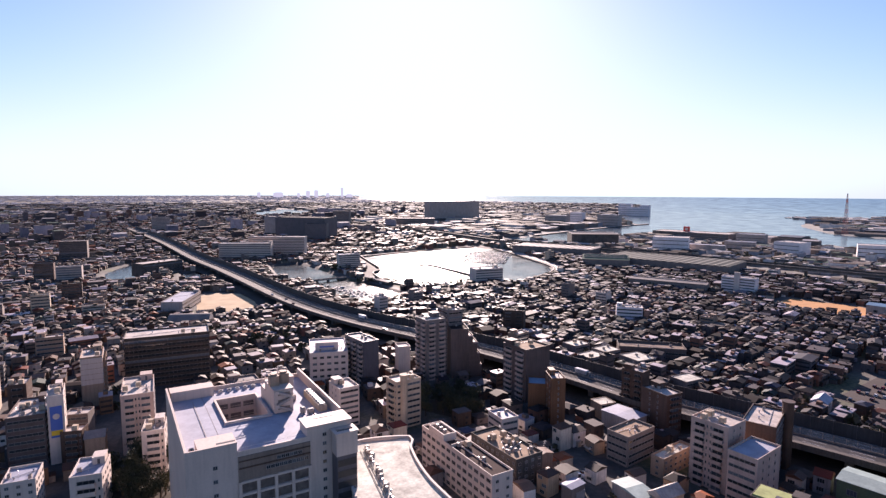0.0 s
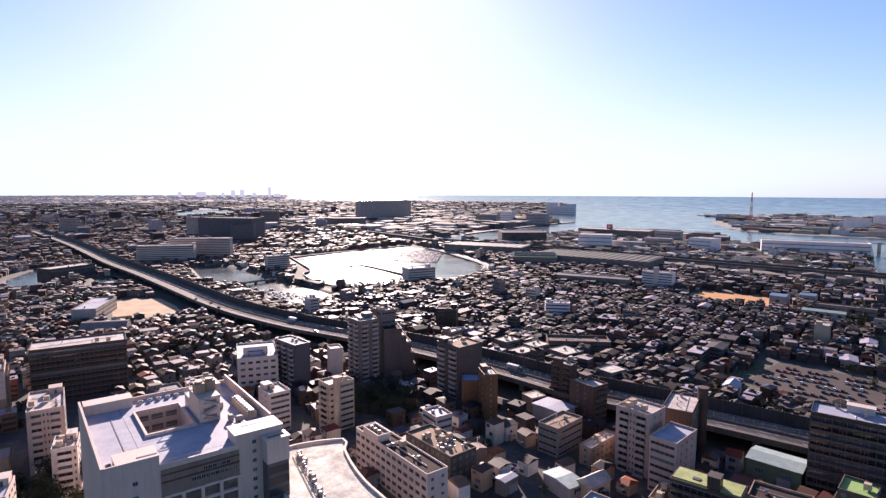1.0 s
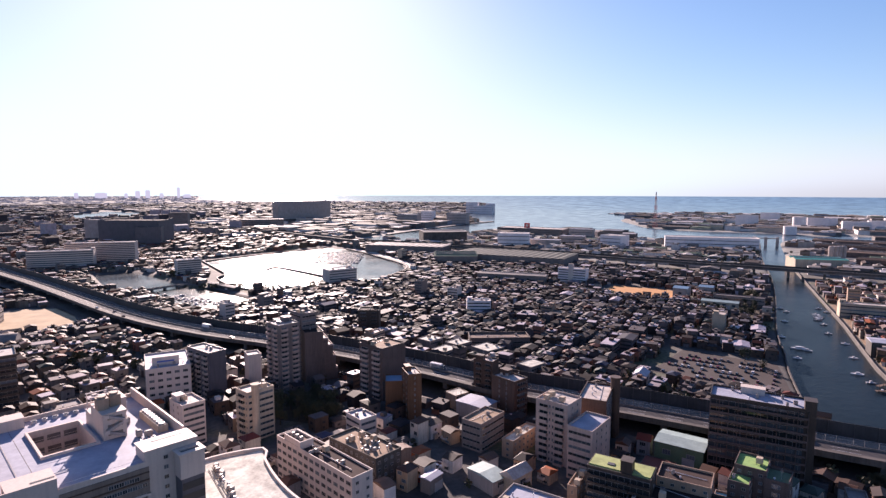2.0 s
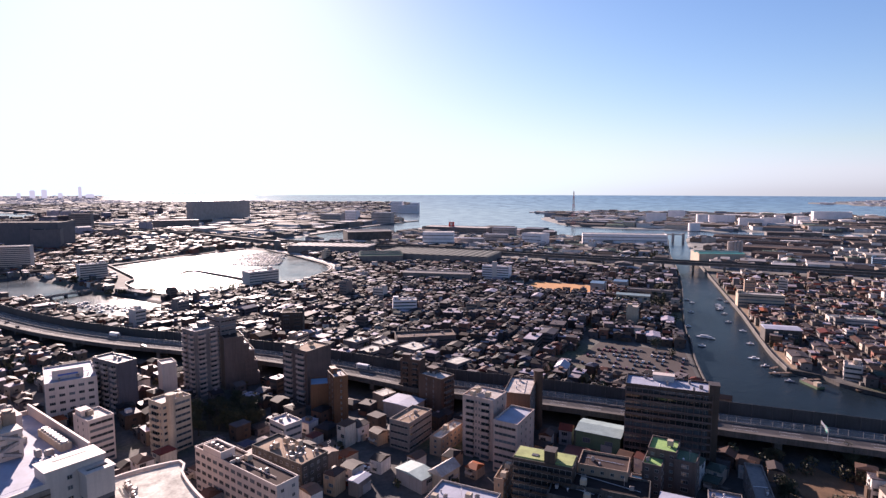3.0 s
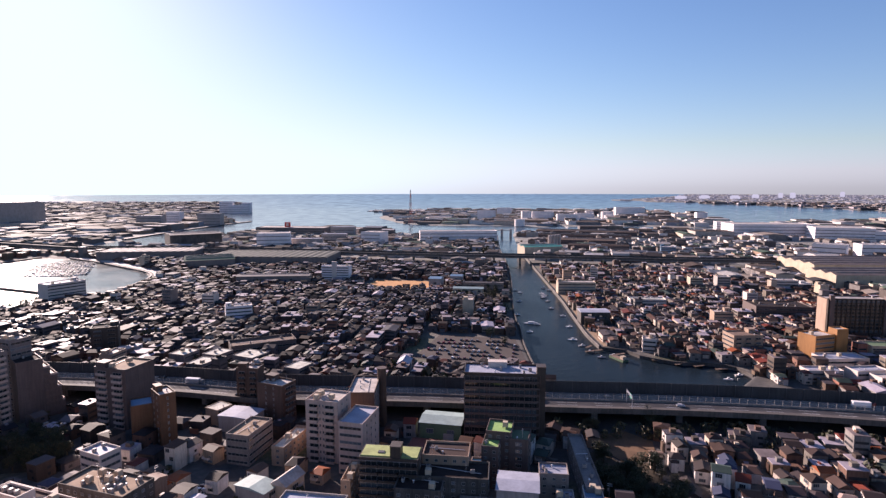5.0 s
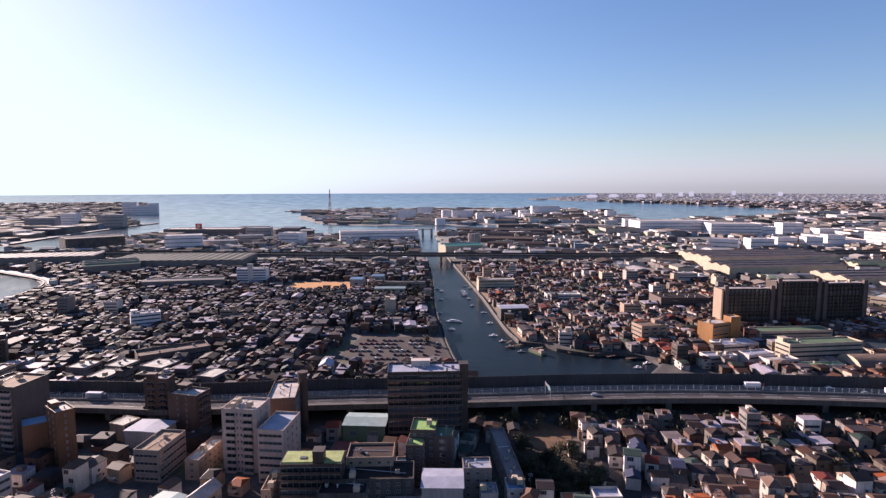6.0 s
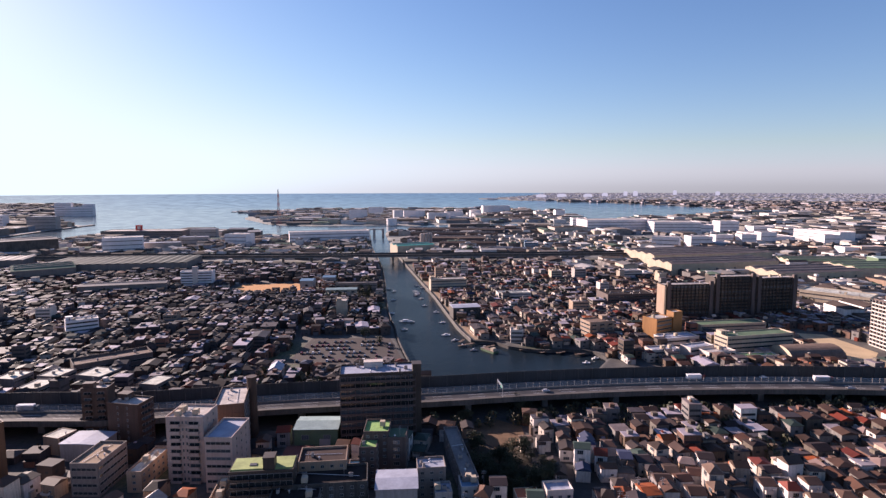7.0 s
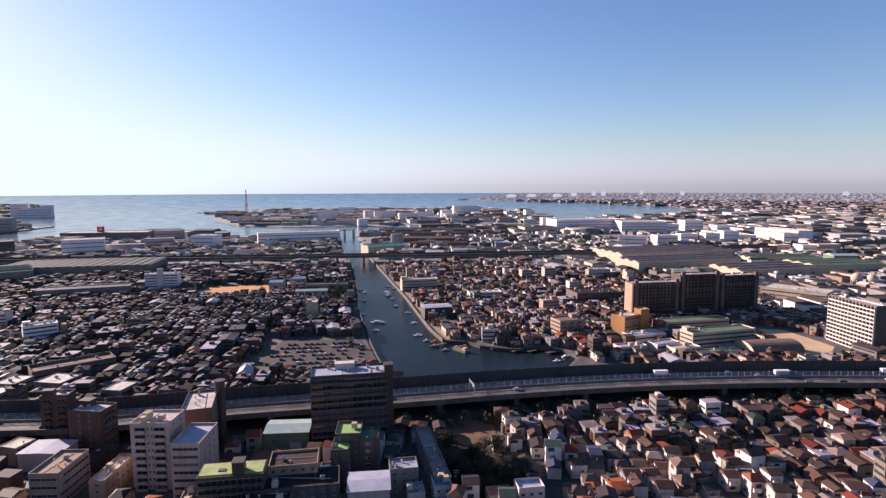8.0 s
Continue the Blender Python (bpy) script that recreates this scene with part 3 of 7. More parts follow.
wall_panel = Shape().add([(sx * panel_len / 2, sy * o, z) for z, o in ribs for sx, sy in ((-1, -1), (1, -1), (1, 1), (-1, 1))], [(4 * i + j, 4 * i + (j + 1) % 4, 4 * i + 4 + (j + 1) % 4, 4 * i + 4 + j) for i in range(len(ribs) - 1) for j in range(4)] + [(4 * len(ribs) - 4, 4 * len(ribs) - 3, 4 * len(ribs) - 2, 4 * len(ribs) - 1)])
wall_panel = wall_panel.mesh("noise_panel", wall_dark)
wall_post = Shape().box(0, 0, 0, 0.25, 0.35, 7.0).mesh("wall_post", dark_metal)
screen_post = Shape().box(0, 0, 0, 0.18, 0.2, 2.7).mesh("screen_post", pale_grey)
screen, st, sb = shader("clear_screen", 0.2)
sb.inputs["Base Color"].default_value, sb.inputs["Alpha"].default_value = (0.16, 0.2, 0.24, 1), 0.3
for i, (p, n) in enumerate(zip(EW_PATH, EW_NOR)):
    a = math.degrees(math.atan2(-n.x, n.y))
    q = p + n * 24.0
    if 24 < i < len(EW_PATH) - 1 and p.x < 470:
        q2 = EW_PATH[i + 1] + EW_NOR[i + 1] * 24.0
        mid, run = (q + q2) / 2, q2 - q
        part("noise_panel", wall_panel, None, expressway, at=pose(mid.x, mid.y, DECK - 0.5, 0, 0, math.degrees(math.atan2(run.y, run.x))) @ Matrix.Diagonal((run.length / panel_len * 1.012, 1, 1, 1)))
        if i in STRETCH and p.x > -60:
            part("wall_post", wall_post, None, expressway, at=pose(q.x - n.x * 0.2, q.y - n.y * 0.2, DECK - 0.5, 0, 0, a))
    if i % 5 == 2:
        part("pier", pier, None, expressway, at=pose(p.x, p.y, 0, 0, 0, a))
    if i in STRETCH and p.x > -60:
        for k in (-2, 2):
            e = p + n * 12.25 + Vector((n.y, -n.x, 0)) * k
            part("screen_post", screen_post, None, expressway, at=pose(e.x, e.y, DECK + 0.9, 0, 0, a))
part("median_screen", ribbon(EW_PATH[STRETCH[0]:STRETCH[-1]], EW_NOR[STRETCH[0]:STRETCH[-1]], 12.22, 12.26, DECK + 0.95, DECK + 3.4), screen, expressway, "clear plastic screen on the median")
far_wall = ribbon(EW_PATH[:25], EW_NOR[:25], 23.8, 24.1, DECK - 0.5, DECK + 6.3)
part("noise_wall", far_wall, wall_dark, expressway)

EAST_LINE = [(-384, 2087), (-240, 1830), (-140, 1666), (-37, 1530), (50, 1378), (126, 1239), (205, 1163), (290, 1075), (375, 985), (453, 885), (519, 800), (580, 730), (640, 664), (695, 600), (752, 535), (818, 455), (890, 380), (963, 308), (1142, 160), (1287, 36), (1412, -70), (1600, -240)]
BAY_PATH = smooth_path(EAST_LINE, 14.0)
BAY_NOR = normals(BAY_PATH)
bay_road = thing("bay_viaduct", "long grey concrete viaduct with low noise walls", "viaduct", kind="structure")
part("deck", ribbon(BAY_PATH, BAY_NOR, -13, 13, 8.0, 10.2), concrete, bay_road)
part("carriageway", ribbon(BAY_PATH, BAY_NOR, -12.4, 12.4, 10.2, 10.27), asphalt_pale, bay_road)
part("noise_wall", ribbon(BAY_PATH, BAY_NOR, -13.1, -12.8, 9.4, 12.4), dark_concrete, bay_road)
part("noise_wall", ribbon(BAY_PATH, BAY_NOR, 12.8, 13.1, 9.4, 12.8), dark_concrete, bay_road)
part("median_barrier", ribbon(BAY_PATH, BAY_NOR, -0.3, 0.3, 10.27, 11.1), concrete, bay_road)
bay_pier = Shape().box(0, 0, -4, 3, 5, 12.2).box(0, 0, 6.6, 3, 20, 1.4).mesh("pier", concrete)
for i in range(0, len(BAY_PATH), 3):
    p, n = BAY_PATH[i], BAY_NOR[i]
    part("pier", bay_pier, None, bay_road, at=pose(p.x, p.y, 0, 0, 0, math.degrees(math.atan2(-n.x, n.y))))
RAMP = smooth_path([(-300, 1640), (-120, 1480), (0, 1360), (90, 1270)], 14.0)
ramp_road = thing("ramp_viaduct", "grey concrete slip road on piers", "viaduct", kind="structure")
part("deck", ribbon(RAMP, normals(RAMP), -5, 5, 6.5, 8.2), concrete, ramp_road)
part("parapet", ribbon(RAMP, normals(RAMP), -5.1, -4.8, 8.2, 9.4), concrete, ramp_road)
for i in range(0, len(RAMP), 3):
    part("pier", Shape().box(0, 0, -3, 2, 4, 9.5), concrete, ramp_road, at=pose(RAMP[i].x, RAMP[i].y, 0))

# ---- fields, quays, plots ----
TAKEN = [(318, 160, 150, 40, -45)]  # x, y, width, depth, turn of the plots that are built on


def slab(name, label, category, poly, mat, h=0.06):
    PLOTS.append(poly)
    return solid(name, Shape().prism(poly, -0.3, h), mat, label, category, kind="structure")


PLOTS = []
slab("sports_ground", "bare orange clay school sports ground", "sports ground", [(356, 600), (366, 566), (406, 530), (436, 562), (436, 580), (392, 626)], orange_earth)
slab("school_yard", "pale sandy school sports ground", "sports ground", [(-186, 560), (-203, 600), (-230, 643), (-266, 648), (-276, 623), (-238, 538), (-204, 546)], sand)
slab("school_yard", "pale sandy playground beside the arched gym", "playground", [(537, 54), (545, 36), (529, 20), (508, 0), (482, 2), (465, 16), (489, 23), (513, 43)], sand)
slab("car_park", "large faded car park with rows of cars", "car park", [(228, 318), (282, 356), (321, 308), (283, 260), (249, 286)], asphalt_lot)
slab("road", "narrow asphalt street between houses", "road", [(-136, 205), (-118, 196), (-165, 330), (-178, 326)], asphalt)


leaf_litter = painted("leaf_litter", (0.06, 0.045, 0.028), 0.95, 0.5, streaks=False, large=5.0, small=0.5)
VACANT = [(223, 159), (238, 153), (238, 138), (224, 127), (210, 135), (213, 149)]
solid("vacant_plot", Shape().prism(VACANT, -0.3, 0.3), brown_earth, "bare brown earth slope beside the motorway", "plot", kind="structure")
WOODS = [[(-14, 300), (14, 284), (24, 300), (8, 322), (-10, 326)],
         [(204, 152), (211, 147), (209, 134), (218, 128), (201, 106), (187, 94), (169, 121)],
         [(520, 527), (418, 422), (402, 444), (424, 486), (470, 536)],
         [(-132, 247), (-146, 240), (-139, 228), (-120, 212), (-108, 204), (-100, 212), (-112, 226)]]
for poly in WOODS:
    solid("wood_floor", Shape().prism(poly, -0.3, 0.05), leaf_litter, "dark leaf litter and weeds under trees", "wood floor", kind="structure")


def quay(name, pts, label, w=1.2, top=1.1, cap=None):
    path = smooth_path(pts, 6.0)
    q = thing(name, label, "quay wall", kind="structure")
    part("wall", ribbon(path, normals(path), -w / 2, w / 2, -4.0, top), dark_concrete, q)
    part("coping", ribbon(path, normals(path), -w / 2 - 0.15, w / 2 + 0.15, top + 0.003, top + 0.2), cap or pale_grey, q)


quay("quay_wall", [(806, 823), (640, 634), (526, 513), (424, 411), (377, 362), (348, 328), (318, 296), (283, 254), (264, 228)], "dark stained concrete canal wall", 0.5, 0.9, dark_concrete)
quay("quay_wall", [(774, 728), (640, 577), (541, 464), (473, 386), (415, 323), (377, 281), (354, 252)], "pale concrete canal wall with a walkway", 0.35, 1.0, concrete)
quay("quay_wall", [(354, 251), (362, 234), (358, 220), (363, 198), (371, 188), (379, 181), (384, 164), (376, 150)], "dark old quay behind the jetties", 0.6, 0.3, dark_concrete)
quay("quay_wall", [(-150, 1018), (-121, 930), (-96, 850), (-101, 808), (-80, 747), (-61, 716), (-20, 695), (40, 722)], "stone wall round the marina basin", 1.0, 1.4)
quay("quay_wall", [(90, 732), (132, 786), (165, 843), (171, 896), (152, 991), (128, 1090), (104, 1163)], "pale stone wall along the marina promenade", 1.4, 0.2)
quay("quay_wall", [(-150, 1018), (-91, 1075), (-16, 1138), (66, 1209)], "low stone embankment of the marina basin", 3.0, 0.3)
quay("breakwater", [(-41, 890), (-25, 910), (14, 846), (44, 791)], "low concrete breakwater in the basin", 3.0, 0.3, dark_concrete)
quay("breakwater", [(245, 1515), (409, 1708), (598, 1912), (740, 2042)], "long stone breakwater along the channel", 9.0, 0.6)
walkway = smooth_path([(545, 461), (477, 383), (419, 320), (381, 278), (359, 250)], 8.0)
promenade = smooth_path([(116, 1140), (140, 1092), (164, 992), (182, 896), (176, 838)], 8.0)
solid("pavement", ribbon(promenade, normals(promenade), -6.0, 8.0, -0.2, 0.08), roof_pale, "pale paved promenade beside the marina", "pavement", kind="structure")
causeway = smooth_path([(-140, 782), (-104, 742), (-62, 690), (-28, 640)], 8.0)
solid("road", ribbon(causeway, normals(causeway), -4.0, 4.0, -0.2, 0.08), asphalt_pale, "grey road on the causeway between creek and basin", "road", kind="structure")
solid("pavement", ribbon(walkway, normals(walkway), -1.0, 4.6, -0.2, 0.08), roof_tan, "grey canal-side walkway", "pavement", kind="structure")


# ---- buildings ----
def lattice(w, h, bars, sill=True, deep=0.12, rim=0.09):
    """One casting: a frame with its bars, the panes set back in it, and a sill."""
    xs = [-w / 2, -w / 2 + rim]
    for k in range(1, bars + 1):
        c = -w / 2 + w * k / (bars + 1)
        xs += [c - 0.04, c + 0.04]
    xs += [w / 2 - rim, w / 2]
    zs = [0.0, rim, h - rim, h]
    s, seen = Shape(), {}

    def at(x, y, z):
        key = (round(x, 4), round(y, 4), round(z, 4))
        if key not in seen:
            seen[key] = len(s.v)
            s.v.append(key)
        return seen[key]

    def quad(pts, slot):
        s.f.append(tuple(at(*p) for p in pts))
        s.s.append(slot)

    f, g = -deep, -deep * 0.3
    for i in range(len(xs) - 1):
        for j in range(3):
            x0, x1, z0, z1 = xs[i], xs[i + 1], zs[j], zs[j + 1]
            if i % 2 and j == 1:
                quad(((x0, g, z0), (x1, g, z0), (x1, g, z1), (x0, g, z1)), 1)
                quad(((x0, f, z0), (x1, f, z0), (x1, g, z0), (x0, g, z0)), 0)
                quad(((x0, g, z1), (x1, g, z1), (x1, f, z1), (x0, f, z1)), 0)
                quad(((x0, f, z0), (x0, g, z0), (x0, g, z1), (x0, f, z1)), 0)
                quad(((x1, g, z0), (x1, f, z0), (x1, f, z1), (x1, g, z1)), 0)
            else:
                quad(((x0, f, z0), (x1, f, z0), (x1, f, z1), (x0, f, z1)), 0)
    a0, a1 = -w / 2, w / 2
    quad(((a0, f, h), (a1, f, h), (a1, 0.03, h), (a0, 0.03, h)), 0)
    quad(((a0, 0.03, 0), (a1, 0.03, 0), (a1, f, 0), (a0, f, 0)), 0)
    quad(((a0, 0.03, 0), (a0, f, 0), (a0, f, h), (a0, 0.03, h)), 0)
    quad(((a1, f, 0), (a1, 0.03, 0), (a1, 0.03, h), (a1, f, h)), 0)
    return s


def window_mesh(w, h, bars=1):
    return lattice(w, h, bars).mesh("window", [frame_alu, glass])


SMALL_WIN, WIDE_WIN, TALL_WIN, BIG_WIN = window_mesh(1.3, 1.2), window_mesh(2.6, 1.5, 2), window_mesh(0.7, 1.3, 0), window_mesh(3.4, 2.4, 2)
AC_BOX = Shape().box(0, 0, 0.15, 1.6, 1.0, 1.3).box(0, 0, 0, 1.7, 0.2, 0.15).box(0, 0, 1.45, 1.1, 0.8, 0.12, slot=1).mesh("air_conditioner", [pale_grey, dark_metal])
TANK = Shape().box(0, 0, 0.5, 2.2, 2.2, 1.9).box(0, 0, 2.4, 2.0, 2.0, 0.15)
for tx, ty in ((-0.9, -0.9), (0.9, -0.9), (0.9, 0.9), (-0.9, 0.9)):
    TANK.box(tx, ty, 0, 0.15, 0.15, 0.5)
TANK = TANK.mesh("water_tank", cream_paint)
MAST = Shape().rod((0, 0, 0), (0, 0, 4.2), 0.05, 0.03)
for k in range(4):
    MAST.rod((-0.6 + k * 0.08, 0, 3.0 + k * 0.3), (0.6 - k * 0.08, 0, 3.0 + k * 0.3), 0.025)
MAST = MAST.mesh("antenna", steel)
VENT = Shape().rod((0, 0, 0), (0, 0, 0.9), 0.25, sides=8).rod((0, 0, 0.9), (0, 0, 1.2), 0.45, 0.3, sides=8).mesh("roof_vent", steel)
band_cache, balcony_cache = {}, {}


def band(w, h=1.3):
    key = (round(w, 1), h)
    if key not in band_cache:
        band_cache[key] = lattice(w, h, max(1, int(w / 2.4))).mesh("window_band", [frame_alu, glass])
    return band_cache[key]


def balcony(w, mat, rail):
    """A tray: floor, front and cheeks in one piece."""
    key = (round(w, 1), mat.name, rail)
    if key not in balcony_cache:
        up, t = (0.75 if rail else 1.1), 0.11
        a, b = w / 2, w / 2 - t
        pts = [(-a, 0, -.2), (a, 0, -.2), (a, -1.4, -.2), (-a, -1.4, -.2), (-a, 0, up), (a, 0, up), (a, -1.4, up), (-a, -1.4, up),
               (-b, 0, up), (b, 0, up), (b, -1.4 + t, up), (-b, -1.4 + t, up), (-b, 0, 0), (b, 0, 0), (b, -1.4 + t, 0), (-b, -1.4 + t, 0)]
        faces = [(0, 1, 2, 3), (3, 2, 6, 7), (2, 1, 5, 6), (0, 3, 7, 4), (7, 6, 10, 11), (6, 5, 9, 10), (4, 7, 11, 8), (11, 10, 14, 15), (10, 9, 13, 14), (8, 11, 15, 12), (12, 15, 14, 13)]
        balcony_cache[key] = Shape().add(pts, faces).mesh("balcony", mat)
    return balcony_cache[key]


fin_cache = {}


def fin(h, mat):
    key = (round(h, 1), mat.name)
    if key not in fin_cache:
        fin_cache[key] = Shape().box(0, 0, -0.3, 0.22, 1.5, h + 0.3).mesh("fin", mat)
    return fin_cache[key]


def dress(e, style, face, length, floors, fh, wall, first=0):
    """Windows and balconies on one face of a building; face: the pose of its foot, x along it, y into the wall."""
    away = math.hypot(e.matrix_world.translation.x, e.matrix_world.translation.y)
    if away > 262 and style in ("win", "wide"):
        style = "band"
    if away > 300 and style == "few":
        return
    if style == "fins":
        n = max(2, round(length / 3.5))
        for k in range(n + 1):
            part("fin", fin(floors * fh, wall), None, e, at=face @ pose((k - n / 2) * (length - 0.3) / n, -0.6, 0))
    for f in range(first, floors):
        z = f * fh
        if style == "win":
            n = max(1, int(length / 3.3))
            for k in range(n):
                part("window", SMALL_WIN, None, e, at=face @ pose((k + 0.5 - n / 2) * length / n, -0.02, z + 0.95))
        elif style == "few":
            for k in range(max(1, int(length / 6))):
                part("window", TALL_WIN, None, e, at=face @ pose((k + 0.5 - max(1, int(length / 6)) / 2) * 5.0, -0.02, z + 0.95))
        elif style == "wide":
            n = max(1, int(length / 3.9))
            for k in range(n):
                part("window", WIDE_WIN, None, e, at=face @ pose((k + 0.5 - n / 2) * length / n, -0.02, z + 0.9))
        elif style == "band":
            part("window_band", band(length - 1.2), None, e, at=face @ pose(0, -0.02, z + 0.9))
        elif style == "fins":
            part("window_band", band(length - 0.6, 2.2), None, e, at=face @ pose(0, -0.02, z + 0.1))
            part("balcony", balcony(length - 0.4, wall, True), None, e, at=face @ pose(0, 0, z + 0.05))
        elif style in ("balc", "rail"):
            n = max(1, round(length / 8.0))
            share = 1.0 if style == "rail" else 0.6
            if style == "rail":
                part("window_band", band(length - 0.8, 1.9), None, e, at=face @ pose(0, -0.02, z + 0.1))
            for k in range(n):
                u = (k + 0.5 - n / 2) * length / n
                if style == "balc":
                    part("window_band", band(length / n * share - 0.4, 1.9), None, e, at=face @ pose(u, -0.02, z + 0.1))
                    if away < 300:
                        part("window", TALL_WIN, None, e, at=face @ pose(u + (0.5 - (1 - share) / 4) * length / n * (-1) ** k, -0.02, z + 0.9))
                part("balcony", balcony(length / n * share - 0.25, wall, style == "rail"), None, e, at=face @ pose(u, 0, z + 0.05))


def roof_kit(e, w, d, h, seed, items=6, pent=True, wall=None):
    r = random.Random(seed)
    if pent:
        pw, pd = min(5.0, w * 0.4), min(5.5, d * 0.4)
        px, py = (w - pw - 1.4) / 2 * r.choice((-1, 1)), (d - pd - 1.4) / 2
        part("stair_house", Shape().box(0, 0, 0, pw, pd, 2.8).box(0, 0, 2.8, pw + 0.3, pd + 0.3, 0.2).box(0, -pd / 2 - 0.02, 0.1, 0.9, 0.06, 2.0, slot=1), [wall, dark_metal], e, at=pose(px, py, h))
    for k in range(items):
        m, nm = r.choice(((AC_BOX, "air_conditioner"), (AC_BOX, "air_conditioner"), (VENT, "roof_vent"), (TANK, "water_tank"), (MAST, "antenna")))
        part(nm, m, None, e, at=pose(r.uniform(-0.38, 0.38) * w, r.uniform(-0.38, 0.3) * d, h + 0.02, 0, 0, r.choice((0, 90))))
    if items > 2:
        part("roof_pipe", Shape().rod((-0.4 * w, r.uniform(-0.3, 0.3) * d, h + 0.25), (0.4 * w, r.uniform(-0.3, 0.3) * d, h + 0.25), 0.12, sides=5), steel, e)


def rim_shape(w, d, t, z, up):
    """A square ring, one piece."""
    pts = [(sx * (w / 2 - o), sy * (d / 2 - o), zz) for zz, o in ((z, 0), (z + up, 0), (z + up, t), (z, t)) for sx, sy in ((-1, -1), (1, -1), (1, 1), (-1, 1))]
    return Shape().add(pts, [(4 * i + j, 4 * i + (j + 1) % 4, (4 * i + 4) % 16 + (j + 1) % 4, (4 * i + 4) % 16 + j) for i in range(4) for j in range(4)])


def block(name, label, category, x, y, w, d, a, h, wall, roof, S="win", E="win", N="win", W="win", fh=3.0, parapet=0.9, kit=6, pent=True, first=0, group="", trim=None):
    e = thing(name, label, category, x, y, 0, a, group)
    TAKEN.append((x, y, w, d, a))
    floors = max(1, round(h / fh))
    fh = h / floors
    levels = [(-0.5, 0.0)]
    for f in range(1, floors):
        levels += [(f * fh - 0.14, 0.0), (f * fh - 0.12, 0.04), (f * fh + 0.04, 0.04), (f * fh + 0.06, 0.0)]
    levels.append((h, 0.0))
    pts = [(sx * (w / 2 + o), sy * (d / 2 + o), z) for z, o in levels for sx, sy in ((-1, -1), (1, -1), (1, 1), (-1, 1))]
    n = 4 * (len(levels) - 1)
    part("wall", Shape().add(pts, [(4 * i + j, 4 * i + (j + 1) % 4, 4 * i + 4 + (j + 1) % 4, 4 * i + 4 + j) for i in range(len(levels) - 1) for j in range(4)] + [(n, n + 1, n + 2, n + 3)]), wall, e)
    part("roof", Shape().box(0, 0, h + 0.002, w - 0.5, d - 0.5, 0.08), roof, e)
    part("parapet", rim_shape(w + 0.1, d + 0.1, 0.3, h + 0.004, parapet), wall, e)
    for style, m, length in ((S, pose(0, -d / 2, 0), w), (E, pose(w / 2, 0, 0, 0, 0, 90), d), (N, pose(0, d / 2, 0, 0, 0, 180), w), (W, pose(-w / 2, 0, 0, 0, 0, 270), d)):
        out = pose(x, y, 0, 0, 0, a) @ m
        if style and out.to_3x3() @ Vector((0, 1, 0)) @ out.translation > 0:
            dress(e, style, m, length, floors, fh, trim or wall, first)
    if kit or pent:
        roof_kit(e, w, d, h + 0.08, name + str(round(x)), kit, pent, wall)
    return e


def hall(name, label, category, x, y, w, d, a, h, wall, roof, rise=2.5, bays=1, along=True, group=""):
    """A shed with pitched roofs side by side; along: ridges along w."""
    e = thing(name, label, category, x, y, 0, a, group)
    TAKEN.append((x, y, w, d, a))
    part("wall", Shape().box(0, 0, -0.5, w, d, h + 0.5), wall, e)
    n = max(1, bays)
    for k in range(n):
        s = Shape()
        if along:
            dd = d / n
            s.gable(0, -d / 2 + dd * (k + 0.5), h, w, dd - 0.01 if n > 1 else dd, rise, 0, 0.0 if n > 1 else 0.4)
        else:
            ww = w / n
            s.gable(-w / 2 + ww * (k + 0.5), 0, h, d, ww - 0.01, rise, 90, 0.0 if n > 1 else 0.4)
        part("roof", s, roof, e)
        if w > 60 and along:
            part("ridge_vent", Shape().box(0, -d / 2 + d / n * (k + 0.5), h + rise + 0.1, w * 0.94, 0.9, 0.6), pale_grey, e)
            y0, y1 = -d / 2 + d / n * k, -d / 2 + d / n * (k + 1)
            for sx in (-1, 1):
                part("gable", Shape().add([(sx * (w / 2 + o), gy, gz) for o in (0.02, 0.2) for gy, gz in ((y0, h - 0.3), (y1, h - 0.3), ((y0 + y1) / 2, h + rise + 0.3))], [(0, 2, 1), (3, 4, 5), (0, 1, 4, 3), (1, 2, 5, 4), (2, 0, 3, 5)]), wall, e)
    nb = int(w / 8)
    nb = min(nb, 24 if math.hypot(x, y) < 600 else 6 if math.hypot(x, y) < 900 else 0)
    for k in range(nb):
        part("window", BIG_WIN, None, e, at=pose((k + 0.5 - nb / 2) * w / nb, -d / 2 - 0.02, h * 0.45))
    part("loading_door", Shape().box(0, 0, 0, 5, 0.15, min(4.5, h * 0.6)), steel, e, at=pose(w * 0.2, -d / 2 - 0.06, 0))
    return e


